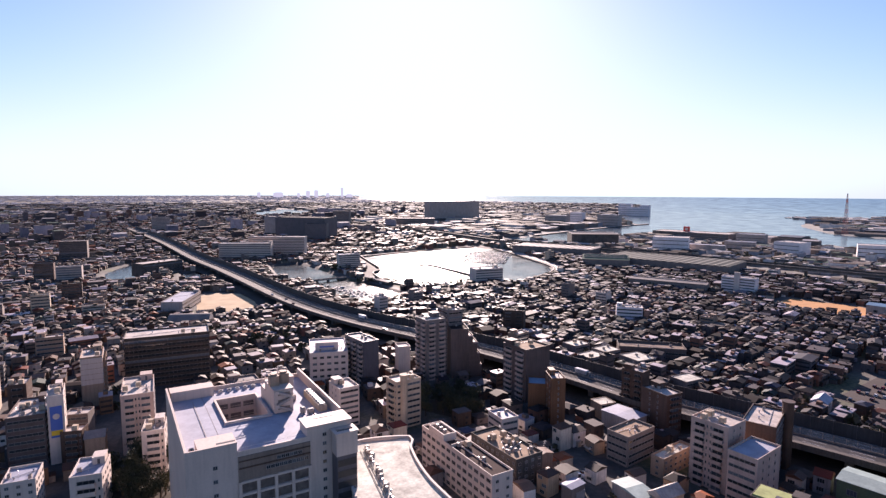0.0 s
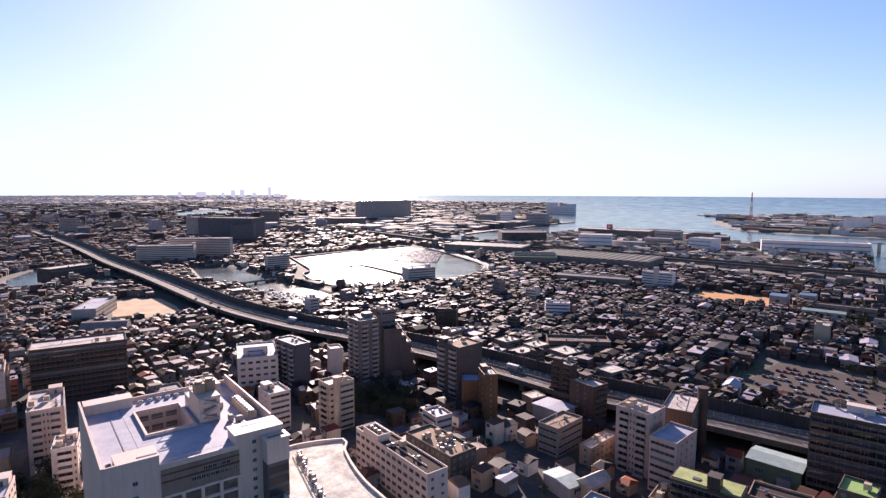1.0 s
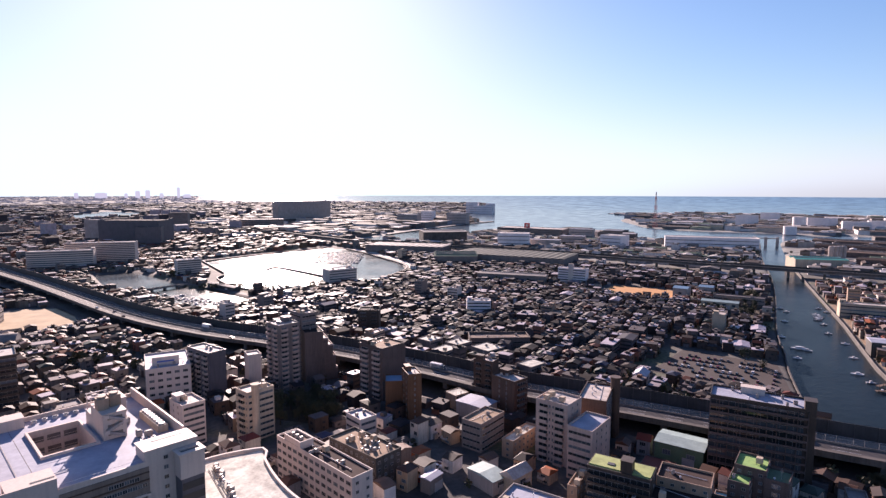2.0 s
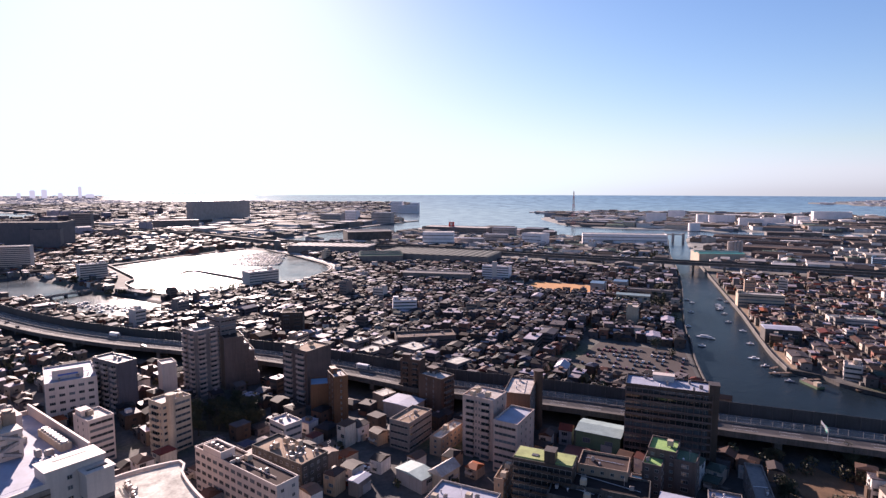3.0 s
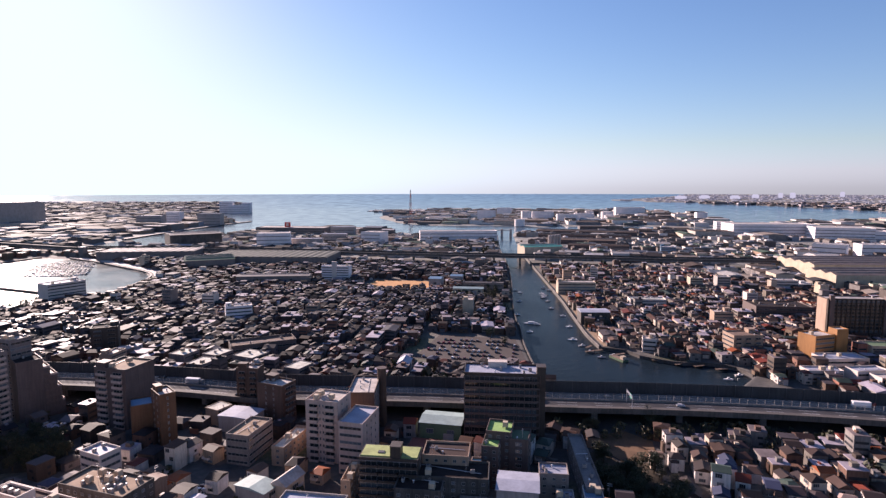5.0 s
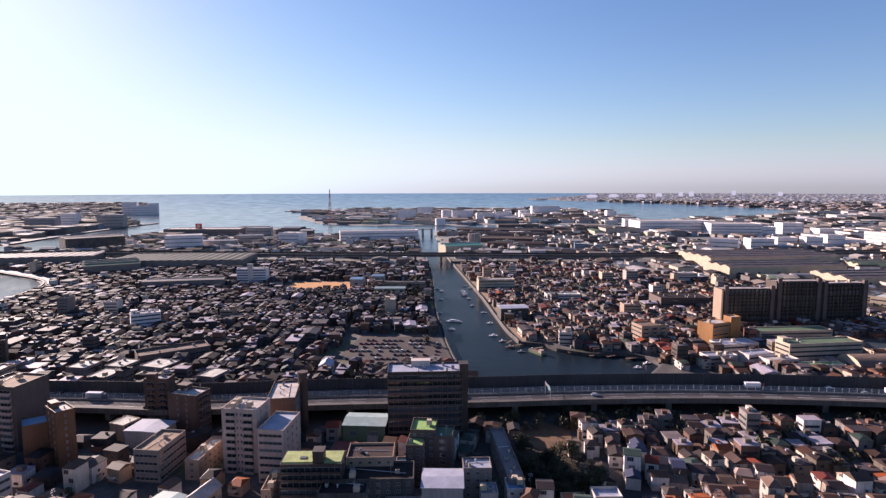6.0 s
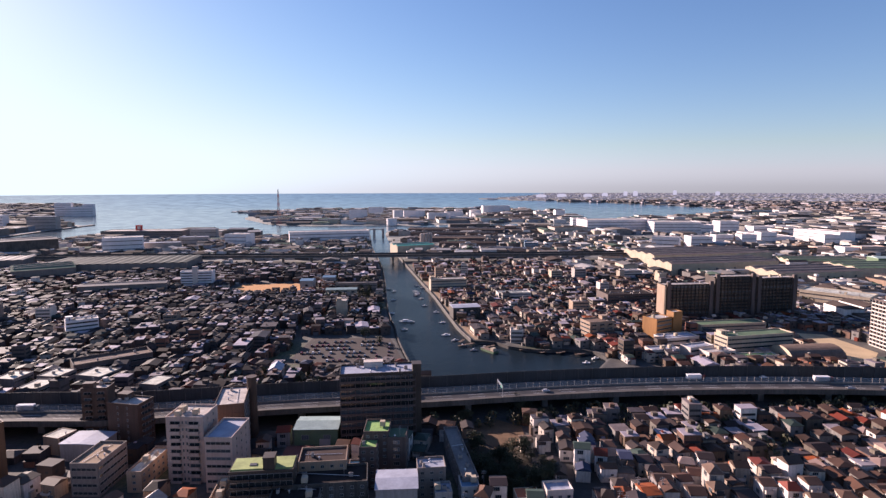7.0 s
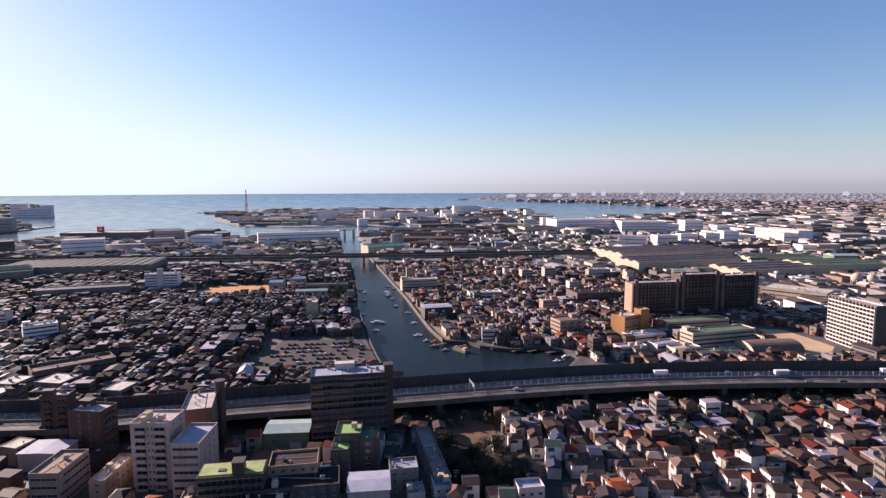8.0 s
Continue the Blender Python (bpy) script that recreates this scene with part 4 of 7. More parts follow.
# ---- the near quarter ----
def hospital():
    x, y, w, d, a, h = -66.4, 190.6, 49.9, 60.0, 30.6, 46.0
    e = thing("hospital", "big white hospital block with a light well and white flat roof", "hospital", x, y, 0, a)
    TAKEN.append((x, y, w + 6, d + 8, a))
    # four wings round the well; the flat roof lies a storey below the corner stores
    r = h - 3.6
    x0, x1, y0, y1 = -9.8, 4.5, -6.3, 16.5
    X, Y = w / 2, d / 2

    def square(ax, bx, ay, by):
        return [(ax, ay), (bx, ay), (bx, by), (ax, by)]

    part("wall", Shape().ring(square(-X, X, -Y, Y), square(x0, x1, y0, y1), -0.5, r), clinic_white, e)
    part("court_floor", Shape().prism(square(x0, x1, y0, y1), r - 9.5, r - 9), roof_pale, e)
    part("roof", Shape().ring(square(-X + 0.4, X - 0.4, -Y + 0.4, Y - 0.4), square(x0 - .5, x1 + .5, y0 - .5, y1 + .5), r + 0.004, r + 0.1), roof_white, e)
    part("parapet", Shape().box(-X + 0.3, 0, r, 0.7, d + 0.1, 3.7), clinic_white, e, "tall side parapet with a sunlit top")
    part("parapet", Shape().box(X - 0.25, 5.0, r, 0.6, d - 10.2, 3.7), clinic_white, e)
    part("parapet", Shape().box(0.6, Y - 0.25, r, w - 1.9, 0.6, 1.6), clinic_white, e)
    part("parapet", Shape().box(-0.2, -Y + 0.2, r, 20.8, 0.5, 0.55), clinic_white, e)
    part("well_kerb", Shape().ring(square(x0 - .45, x1 + .45, y0 - .45, y1 + .45), square(x0 + .3, x1 - .3, y0 + .3, y1 - .3), r - 0.3, r + 0.9), clinic_white, e)
    for f in range(2):
        for k in range(3):
            part("court_opening", Shape().box(0, 0, 0, 3.7, 0.1, 2.3).box(0, -0.25, 0, 3.9, 0.3, 0.5, slot=1).box(0, -0.1, 1.1, 3.7, 0.12, 0.12, slot=1), [loggia_glass, clinic_white], e, at=pose(x0 + 2.5 + k * 4.6, y1 - 0.06, r - 3.7 - f * 3.9))
    # stair and lift tower with an outside stair
    tower = part("lift_tower", Shape().box(9.5, 1.0, r, 6.6, 13, 8.2).box(9.5, 1.0, r + 8.2, 7.0, 13.4, 0.3), clinic_white, e)
    part("plant_room", Shape().box(9.5, 11.0, r, 6.6, 6.9, 4.6).box(9.5, 11.0, r + 4.6, 6.9, 6.9, 0.25), clinic_white, tower)
    part("tower_wing", Shape().box(15.8, 20, r, 6, 9, 5.2).box(15.8, 20, r + 5.2, 6.3, 9.3, 0.25), clinic_white, tower)
    for f in range(3):
        s = 1 if f % 2 else -1
        q = r + 0.2 + f * 2.5
        part("landing", Shape().box(9.6 + s * 2.7, -6.2, q + 2.1, 1.4, 1.5, 0.2).box(9.6 + s * 2.7, -6.9, q + 2.3, 1.4, 0.12, 0.9), clinic_white, tower)
        part("stair_flight", Shape().add([(9.6 - s * 2.6, -5.55, q), (9.6 + s * 2.6, -5.55, q + 2.2), (9.6 + s * 2.6, -5.55, q + 3.1), (9.6 - s * 2.6, -5.55, q + 0.9), (9.6 - s * 2.6, -6.9, q), (9.6 + s * 2.6, -6.9, q + 2.2), (9.6 + s * 2.6, -6.9, q + 3.1), (9.6 - s * 2.6, -6.9, q + 0.9)], [(0, 1, 2, 3), (7, 6, 5, 4), (0, 4, 5, 1), (3, 2, 6, 7), (0, 3, 7, 4), (1, 5, 6, 2)]), pale_grey, tower, "outside stair with solid side")
        part("stair_opening", Shape().box(9.6, -5.53, q + 1.1, 4.2, 0.06, 1.0), brown_band, tower)
    for k in range(2):
        part("cooling_tower", Shape().box(7.6 + k * 3.8, 0.2 + k * 1.4, r + 8.5, 3.2, 3.4, 3.6).rod((7.6 + k * 3.8, 0.2 + k * 1.4, r + 12.1), (7.6 + k * 3.8, 0.2 + k * 1.4, r + 12.7), 1.3, sides=12), beige_tile, e)
    for k in range(4):
        part("frame_post", Shape().box(6.6 + 5.8 * (k % 2), 8.8 + 5.0 * (k // 2), r + 4.85, 0.25, 0.25, 5.0), steel, e)
    for k in range(2):
        part("frame_beam", Shape().box(9.5, 8.8 + 5.0 * k, r + 9.85, 6.4, 0.3, 0.3), steel, e)
    for k, (ux, uy, uz) in enumerate(((8.5, 10, 4.86), (11, 12, 4.86), (15.2, 4, 0.1), (15.5, 7.5, 0.1), (14.8, 18, 5.45), (17, 21, 5.45), (16, 24, 5.45), (15, -9.5, 0.1), (17, -12, 0.1), (-22.6, -25, 0.1), (-22.8, -27.5, 0.1))):
        part("air_conditioner", AC_BOX, None, e, at=pose(ux, uy, r + uz, 0, 0, 90 * (k % 2)) @ Matrix.Scale(1.4, 4))
    part("roof_store", Shape().box(-16.4, Y - 3.1, r, 14.6, 6.0, 3.4).box(-16.4, Y - 3.1, r + 3.4, 14.9, 6.2, 0.25), clinic_white, e)
    part("roof_store", Shape().box(-16.1, -Y + 4.0, r, 10.6, 8.0, 3.4).box(-16.1, -Y + 4.0, r + 3.4, 10.8, 8.0, 0.2), clinic_white, e)
    part("roof_slot", Shape().box(-13.6, -Y + 1.8, r + 3.6, 5.2, 0.7, 0.1), dark_metal, e)
    part("front_parapet", Shape().box(-23.0, -Y + 0.25, r, 3.2, 0.5, 3.6), clinic_white, e)
    store = part("roof_store", Shape().box(17.5, -Y + 4.0, r, 14.6, 8.0, 3.3).box(17.4, -Y + 3.95, r + 3.3, 15.2, 8.5, 0.35), clinic_white, e)
    part("roof_slot", Shape().box(18.0, -Y + 5.4, r + 3.65, 8.5, 0.6, 0.1), dark_metal, store)
    tx, ty = 21.4, -Y - 2.75
    tank = part("side_tank", Shape().ring(square(tx - 3.5, tx + 3.5, ty - 2.5, ty + 2.5), square(tx - 2.6, tx + 2.6, ty - 0.9, ty + 0.9), h - 9.5, h - 2.5), clinic_white, e, "white shaft head with a long slot")
    # dark fill up to the rim stands for the shade inside the opening
    part("slot", Shape().box(tx, ty, h - 9.4, 5.15, 1.75, 7.0), dark_metal, tank)
    part("rim", Shape().ring(square(tx - 3.9, tx + 3.9, ty - 2.7, ty + 2.7), square(tx - 2.7, tx + 2.7, ty - 1.0, ty + 1.0), h - 2.5, h - 1.9), clinic_white, tank)
    part("side_wing", Shape().box(tx, ty, -0.5, 6.6, 4.8, h - 9), slate_panel, e, "blue-grey glazed shaft")
    for f in range(8):
        part("wing_band", Shape().box(tx, ty - 2.43, h - 13 - f * 3.6, 6.2, 0.06, 2.2), far_glass, e)
    for k in range(5):
        part("roof_fan", Shape().rod((0, 0, 0), (0, 0, 0.9), 0.9, sides=10).rod((0, 0, 0.9), (0, 0, 1.1), 0.6, sides=10, slot=1), [steel, dark_metal], e, at=pose(-6.2 + k * 3.0, 26.0, r + 0.1))
    rack = part("chiller", Shape().box(21.6, -2.5, r + 0.1, 3.0, 18, 2.3), cream_paint, e)
    for k in range(8):
        part("fan", Shape().rod((21.6, -10.2 + k * 2.2, r + 2.4), (21.6, -10.2 + k * 2.2, r + 2.85), 0.95, sides=10), steel, rack)
    part("handrail", Shape().rod((x0 - 1, y0 - 1.4, r + 1.1), (x1 + 1, y0 - 1.4, r + 1.1), 0.05, sides=5).rod((x0 - 1, y0 - 1.4, r + 0.6), (x1 + 1, y0 - 1.4, r + 0.6), 0.05, sides=5), steel, e)
    part("handrail", Shape().rod((-10, -Y + 1.3, r + 1.1), (10, -Y + 1.3, r + 1.1), 0.05, sides=5), steel, e)
    part("roof_pipe", Shape().rod((-17, -18, r + 0.3), (-17, 20, r + 0.3), 0.09, sides=5), pale_grey, e)
    part("roof_pipe", Shape().rod((-20, -19, r + 0.35), (-6, -19, r + 0.35), 0.14, sides=5), steel, e)
    for k in range(6):
        part("duct", Shape().box(13.2 + k * 0.9, -14.2 - (k % 3) * 0.7, r + 0.1, 0.45, 2.6, 0.5 + 0.12 * k), steel, e)
    part("roof_joint", Shape().box(-13.5, 4, r + 0.1, 0.12, 40, 0.04), grey_render, e)
    # front: brown band below the parapet, then deep loggias in a white frame
    fx, wide = 0.2, 21.6
    part("loggia_back", Shape().box(fx, -d / 2 - 0.05, -0.4, wide, 0.1, r - 1.0), loggia_glass, e, "dark glazing behind the loggias")
    part("band", Shape().box(fx, -d / 2 - 0.2, r - 8.6, wide, 0.35, 7.6), brown_band, e, "brown band on the front below the parapet")
    part("band_rail", Shape().box(fx, -d / 2 - 0.45, r - 4.8, wide, 0.2, 0.45), brown_tile, e)
    part("band_rail", Shape().box(fx, -d / 2 - 0.45, r - 2.6, wide, 0.2, 0.35), brown_tile, e)
    for k in range(10):
        part("window", SMALL_WIN, None, e, at=pose(fx - 2.2 + k * 1.3, -d / 2 - 0.4, r - 6.6))
    for k in range(6):
        part("window", SMALL_WIN, None, e, at=pose(fx + 1.0 + k * 1.3, -d / 2 - 0.4, r - 4.2))
    for k in range(5):
        part("pilaster", Shape().box(fx - wide / 2 + 0.3 + k * (wide - 0.6) / 4, -d / 2 - 0.5, -0.4, 0.9, 0.9, r - 8.2), clinic_white, e)
    for f in range(9):
        part("loggia_slab", Shape().box(fx, -d / 2 - 0.42, r - 9.3 - f * 3.9, wide, 0.75, 0.7), clinic_white, e)
        part("loggia_rail", Shape().box(fx, -d / 2 - 0.5, r - 12.3 - f * 3.9, wide - 1, 0.12, 0.12).box(fx, -d / 2 - 0.5, r - 12.8 - f * 3.9, wide - 1, 0.1, 0.4), steel, e)
    for f in range(9):
        part("window", SMALL_WIN, None, e, at=pose(-17, -d / 2 - 0.02, h - 7 - f * 4.2))
    for f in range(12):
        part("window", SMALL_WIN, None, e, at=pose(w / 2 - 9.2, -d / 2 - 0.02, h - 4 - f * 3.0))


hospital()


def curved_hall():
    e = thing("hall", "white-roofed hall with a curved side and roof equipment", "hall", 0, 0, 0)
    edge = [(-28, 150), (-27, 166), (-34.5, 190), (-33.3, 205), (-12.7, 210), (-11.5, 201), (-8.2, 189), (-3.5, 177), (2.5, 166), (8, 155)]
    part("wall", Shape().prism(edge, -0.5, 24.6), white_paint, e)
    inner = [(x * 0.97 - 0.6, y * 0.995 + 0.6) for x, y in edge]
    part("roof", Shape().prism(inner, 24.604, 24.75), roof_stained, e)
    rim = smooth_path(edge[1:], 4.0)
    part("parapet", ribbon(rim, normals(rim), -0.7, 0.1, 24.3, 25.6), white_paint, e)
    r = random.Random(4)
    for k in range(26):
        m, nm = r.choice(((AC_BOX, "air_conditioner"), (VENT, "roof_vent"), (VENT, "roof_vent")))
        part(nm, m, None, e, at=pose(-27.5 + k * 0.55 + r.uniform(-.6, .6), 199 - k * 1.5 + r.uniform(-.8, .8), 24.75, 0, 0, r.uniform(0, 90)))
    part("roof_pipe", Shape().rod((-29, 199, 25.2), (-14, 158, 25.2), 0.15, sides=5).rod((-30, 198, 25.0), (-15, 157, 25.0), 0.12, sides=5), dark_metal, e)
    TAKEN.append((-14, 180, 44, 66, 0))


curved_hall()
block("house_block", "small grey block with a pale roof", "building", -176.9, 265.3, 10.3, 9.0, 14.0, 11.7, grey_render, roof_pale, "win", "few", None, "few", kit=2, pent=False)
block("house_block", "small brown block with balconies", "building", -163.5, 241.2, 8.4, 8.0, 15.2, 13.7, brown_tile, roof_pale, "balc", "few", None, "few", kit=2, pent=False)
hall("house_block", "beige house with a pitched roof", "house", -154.3, 241.5, 7.7, 8.0, 24.6, 11.2, beige_tile, roof_grey, 2.2)
block("apartment_block", "long brown apartment slab with open galleries", "apartment building", -173.5, 349.1, 47.5, 21.0, 24.6, 30.0, dark_tile, roof_pale, "rail", "few", "rail", "few", pent=False)
two_tone = block("apartment_block", "slim apartment tower, white above and beige tiled below", "apartment building", -199.0, 312.8, 10.6, 21.2, 29.1, 27.0, beige_tile, roof_pale, "few", "balc", "few", "balc")
part("upper_cladding", rim_shape(10.63, 21.23, 0.02, 12.2, 14.7), clinic_white, two_tone, "white rendered upper storeys")
block("apartment_block", "pale grey apartment block with balconies", "apartment building", -144.4, 259.6, 13.3, 27.9, 26.8, 27.0, pink_white, roof_pale, "balc", "win", "balc", "win")
block("apartment_block", "white apartment block with stepped roofs", "apartment building", -122.2, 230.8, 8.5, 13.6, 21.2, 20.0, white_paint, roof_pale, "balc", "few", "win", "win")
sign = block("office_tower", "slim white office tower with a blue and yellow sign", "office building", -172.6, 244.2, 6.1, 17.1, 31.9, 30.0, white_paint, roof_pale, None, "few", "few", "few", kit=2)
part("sign_board", Shape().box(0, -8.6, 12, 4.4, 0.3, 14).box(0, -8.8, 18, 3.2, 0.1, 4.5, slot=1).rod((0, -8.87, 21.5), (0, -8.95, 21.5), 1.3, sides=16, slot=2).box(0, -8.8, 13, 4.2, 0.1, 2.2, slot=3), [sign_blue, sign_blue, white_paint, sign_yellow], sign, "blue sign board with a white disc and yellow foot")
block("office_building", "grey concrete office with rooftop plant", "office building", -184.7, 245.3, 14.2, 25.3, 24.9, 22.0, brown_grey, roof_pale, "win", "win", "win", "win", kit=14)
block("apartment_block", "brown tiled block with small balconies", "apartment building", -215.1, 278.6, 7.9, 12.7, 25.6, 22.0, brown_tile, roof_pale, "balc", "few", "win", "few")
block("house_block", "small white block with flat roof", "building", -156.2, 200.3, 10.5, 13.7, 25.5, 14.0, white_paint, roof_white, kit=5, pent=False)
block("house_block", "white stepped block with balconies", "building", -132.0, 202.3, 10.3, 16.0, 20.7, 16.0, white_paint, roof_white, "balc", "win", "win", "win", kit=3)
bt = block("apartment_block", "cream apartment tower with a round stair shaft", "apartment building", -20.0, 280.6, 14.2, 10.6, 34.2, 24.0, cream_paint, roof_pale, "win", "rail", "win", "balc", kit=2, pent=False)
part("stair_shaft", Shape().rod((-3.0, -5.5, -0.5), (-3.0, -5.5, 27.5), 1.9, sides=16).rod((-3.0, -5.5, 27.5), (-3.0, -5.5, 28.3), 2.2, sides=16), cream_paint, bt)
block("apartment_block", "white five-storey block with balconies", "apartment building", -50.9, 282.7, 10.7, 14.4, 32.3, 20.0, white_paint, roof_pale, "win", "balc", "win", "few", kit=2)
block("apartment_block", "tall grey block with a blank end wall", "apartment building", -51.0, 348.1, 10.5, 23.3, 38.0, 27.0, slate_panel, roof_pale, None, "balc", None, "balc", kit=3, pent=False, trim=pale_grey)
ws = block("company_building", "white company building with a rooftop sign wall", "office building", -73.8, 354.8, 23.0, 34.0, 13.8, 20.0, white_paint, roof_white, None, "win", "win", "win", kit=4, pent=False)
for f in range(5):
    for k in range(5):
        part("window", WIDE_WIN, None, ws, at=pose(-8.6 + 4.3 * k, -17.02, 1.2 + 3.9 * f))
part("sign_wall", Shape().box(-1, -8, 20.1, 14, 4, 5).box(-1, -10.06, 22, 9, 0.1, 0.9, slot=1), [white_paint, sign_blue], ws, "white rooftop wall with a blue line of writing")
block("house_block", "narrow white block with few windows", "building", -26.4, 363.1, 7.9, 9.9, 18.0, 18.0, white_paint, roof_pale, "few", "win", "few", "few", kit=1, pent=False)
block("apartment_tower", "tall grey apartment tower with stacked balconies", "apartment building", -7.5, 356.2, 14.6, 14.1, 31.5, 38.0, tower_grey, roof_pale, "balc", "win", "win", "balc", kit=5, group="stepped tower", trim=pink_white)
block("apartment_tower", "grey upper part of the stepped apartment tower", "apartment building", 4.7, 371.4, 10.6, 15.4, 27.2, 41.0, tower_grey, roof_pale, "win", "win", "win", "win", kit=3, group="stepped tower")
cx, cy, cw, cd, ca, ch = 9.7, 361.0, 11.5, 15.3, 9.3, 31.0
steps = block("apartment_tower", "brown apartment wing stepping down in terraces", "apartment building", cx, cy, cw, cd, ca, ch, brown_grey, roof_dark, "few", "balc", "win", "few", kit=1, pent=False, group="stepped tower")
reach = cw / 2
for k, (sw, drop) in enumerate(((3.0, 4.6), (3.0, 9.1), (1.8, 16.0), (1.2, 24.0))):
    sx, sh, sd = reach + sw / 2, ch - drop, cd - 0.6 - 0.5 * k
    reach += sw
    wing = part("terrace_wing", Shape().box(sx, 0, -0.5, sw, sd, sh + 0.5), brown_grey, steps)
    part("terrace_wall", Shape().ring([(sx - sw / 2, -sd / 2), (sx + sw / 2, -sd / 2), (sx + sw / 2, sd / 2), (sx - sw / 2, sd / 2)], [(sx - sw / 2 + 0.2, -sd / 2 + 0.2), (sx + sw / 2 - 0.2, -sd / 2 + 0.2), (sx + sw / 2 - 0.2, sd / 2 - 0.2), (sx - sw / 2 + 0.2, sd / 2 - 0.2)], sh + 0.004, sh + 1.0), pink_white, wing)
    for f in range(int(sh / 3.1)):
        part("balcony", Shape().box(sx, -sd / 2 - 0.45, 1.2 + f * 3.1, sw * 0.85, 0.9, 0.15).box(sx, -sd / 2 - 0.85, 1.35 + f * 3.1, sw * 0.85, 0.1, 0.9), brown_grey, wing)
block("apartment_tower", "grey-brown square apartment tower with balconies", "apartment building", 49.0, 322.8, 18.5, 19.5, 34.7, 30.0, brown_grey, roof_tan, None, "few", "win", "balc", kit=3, trim=pink_white)
block("apartment_block", "brown tiled building with a blue-grey roof", "apartment building", 51.2, 297.0, 9.3, 12.0, -8.8, 17.0, orange_tile, roof_blue, "few", "few", "win", "few", kit=0, pent=False)
block("apartment_block", "orange-brown tiled block with stair tower", "apartment building", 58.7, 285.4, 7.2, 12.2, 4.5, 24.0, orange_tile, roof_pale, "few", None, "win", "few", kit=1)
block("apartment_block", "dark brown tiled block with balconies", "apartment building", 104.0, 295.7, 7.7, 12.0, 44.8, 24.0, brown_tile, roof_pale, "few", "balc", "win", "balc", kit=3)
block("apartment_block", "red-brown brick block with flat roof", "apartment building", 110.2, 275.2, 10.7, 16.1, 27.2, 20.0, brown_tile, roof_pale, "balc", "few", "win", "few", kit=3)
block("apartment_tower", "white nine-storey apartment tower with balconies", "apartment building", 112.9, 222.7, 13.7, 15.4, 36.2, 27.0, pink_white, roof_pale, "few", "win", "few", "balc", kit=6, pent=False)
block("apartment_tower", "white lower wing with window bands", "apartment building", 119.0, 206.4, 19.1, 10.9, 37.1, 22.0, pink_white, roof_white, "few", "few", "win", "band", kit=0, pent=False)
ba = block("apartment_block", "brown apartment block with a round lift shaft", "apartment building", 137.6, 232.9, 23.9, 12.6, 51.1, 24.0, brown_tile, roof_pale, "win", "balc", "win", None, kit=4, pent=False)
part("lift_shaft", Shape().rod((9.0, -7.5, -0.5), (9.0, -7.5, 29.5), 2.3, sides=16).rod((9.0, -7.5, 29.5), (9.0, -7.5, 30.1), 2.6, sides=16), brown_tile, ba)
dt = block("apartment_slab", "dark brown high-rise apartment slab with a white roof", "apartment building", 185.1, 186.0, 14.6, 35.1, 45.9, 34.0, dark_tile, roof_white, "few", "rail", "few", "fins", kit=8, pent=False, trim=brown_grey)
part("lift_shaft", Shape().box(-5, -18.0, -0.5, 5, 4, 38.5).box(-5, -18.0, 38, 5.4, 4.4, 0.3), dark_tile, dt)
part("stair_house", Shape().box(5.0, 2, 34.1, 4, 9, 2.6).box(5.0, 2, 36.7, 4.3, 9.3, 0.2), white_paint, dt)
gr = block("apartment_block", "dark block with a sloped pale-green roof", "apartment building", 113.0, 172.4, 22.4, 10.6, -45.6, 20.0, dark_tile, roof_green, "rail", "few", "win", "few", kit=0, pent=False, parapet=0.4)
part("roof_tower", Shape().box(2.6, -2.5, 20.1, 4, 4.5, 4.5).box(2.6, -2.5, 24.6, 4.3, 4.8, 0.2), dark_tile, gr)
part("roof_slab", Shape().box(0, 0.3, 20.09, 21.5, 8.6, 0.5), roof_green, gr)
part("roof_hatch", Shape().box(-3.5, -1, 20.6, 2.5, 1.8, 0.25), dark_metal, gr)
block("office_building", "brown flat-roofed office with a railing", "office building", 134.8, 165.5, 17.8, 12.4, -44.9, 17.0, beige_tile, roof_brown, kit=3, pent=False)
block("office_building", "large works with dark flat roof", "works building", 129.1, 156.7, 29.3, 13.4, -44.9, 14.0, dark_concrete, roof_dark, kit=4, pent=False)
block("office_building", "low dark flat-roofed works annex", "works building", 116, 158, 17, 12, -46, 13, dark_concrete, roof_dark, kit=4, pent=False)
block("apartment_block", "brown-grey block with a bright green roof", "apartment building", 161.5, 162.9, 10.3, 12.5, -50.9, 20.0, brown_grey, roof_lime, kit=1, pent=False)
block("apartment_block", "lower brown-grey block with a bright green roof", "apartment building", 153.4, 159.5, 6.8, 11.2, -51.5, 17.0, brown_grey, roof_lime, kit=1, pent=False)
block("apartment_block", "brown-grey block with a dark green roof", "apartment building", 165.4, 155.0, 7.6, 10.9, -53.3, 18.0, brown_grey, roof_moss, "wide", "few", "win", "few", kit=2, pent=False)
hall("warehouse", "low warehouse with a pale mint sheet roof", "warehouse", 165.2, 205.8, 20.0, 14.5, -50.4, 9.0, roof_moss, roof_mint, 1.2)
hall("warehouse", "workshop with white sheet roof", "workshop", 144.5, 136.2, 14.9, 13.7, -47.9, 13.0, pale_grey, roof_white, 0.6)
of = block("office_building", "long white office of four storeys", "office building", 8.6, 217.8, 9.5, 51.5, 31.2, 17.0, white_paint, roof_brown, "win", "win", "few", "wide", kit=6, pent=False, fh=3.5)
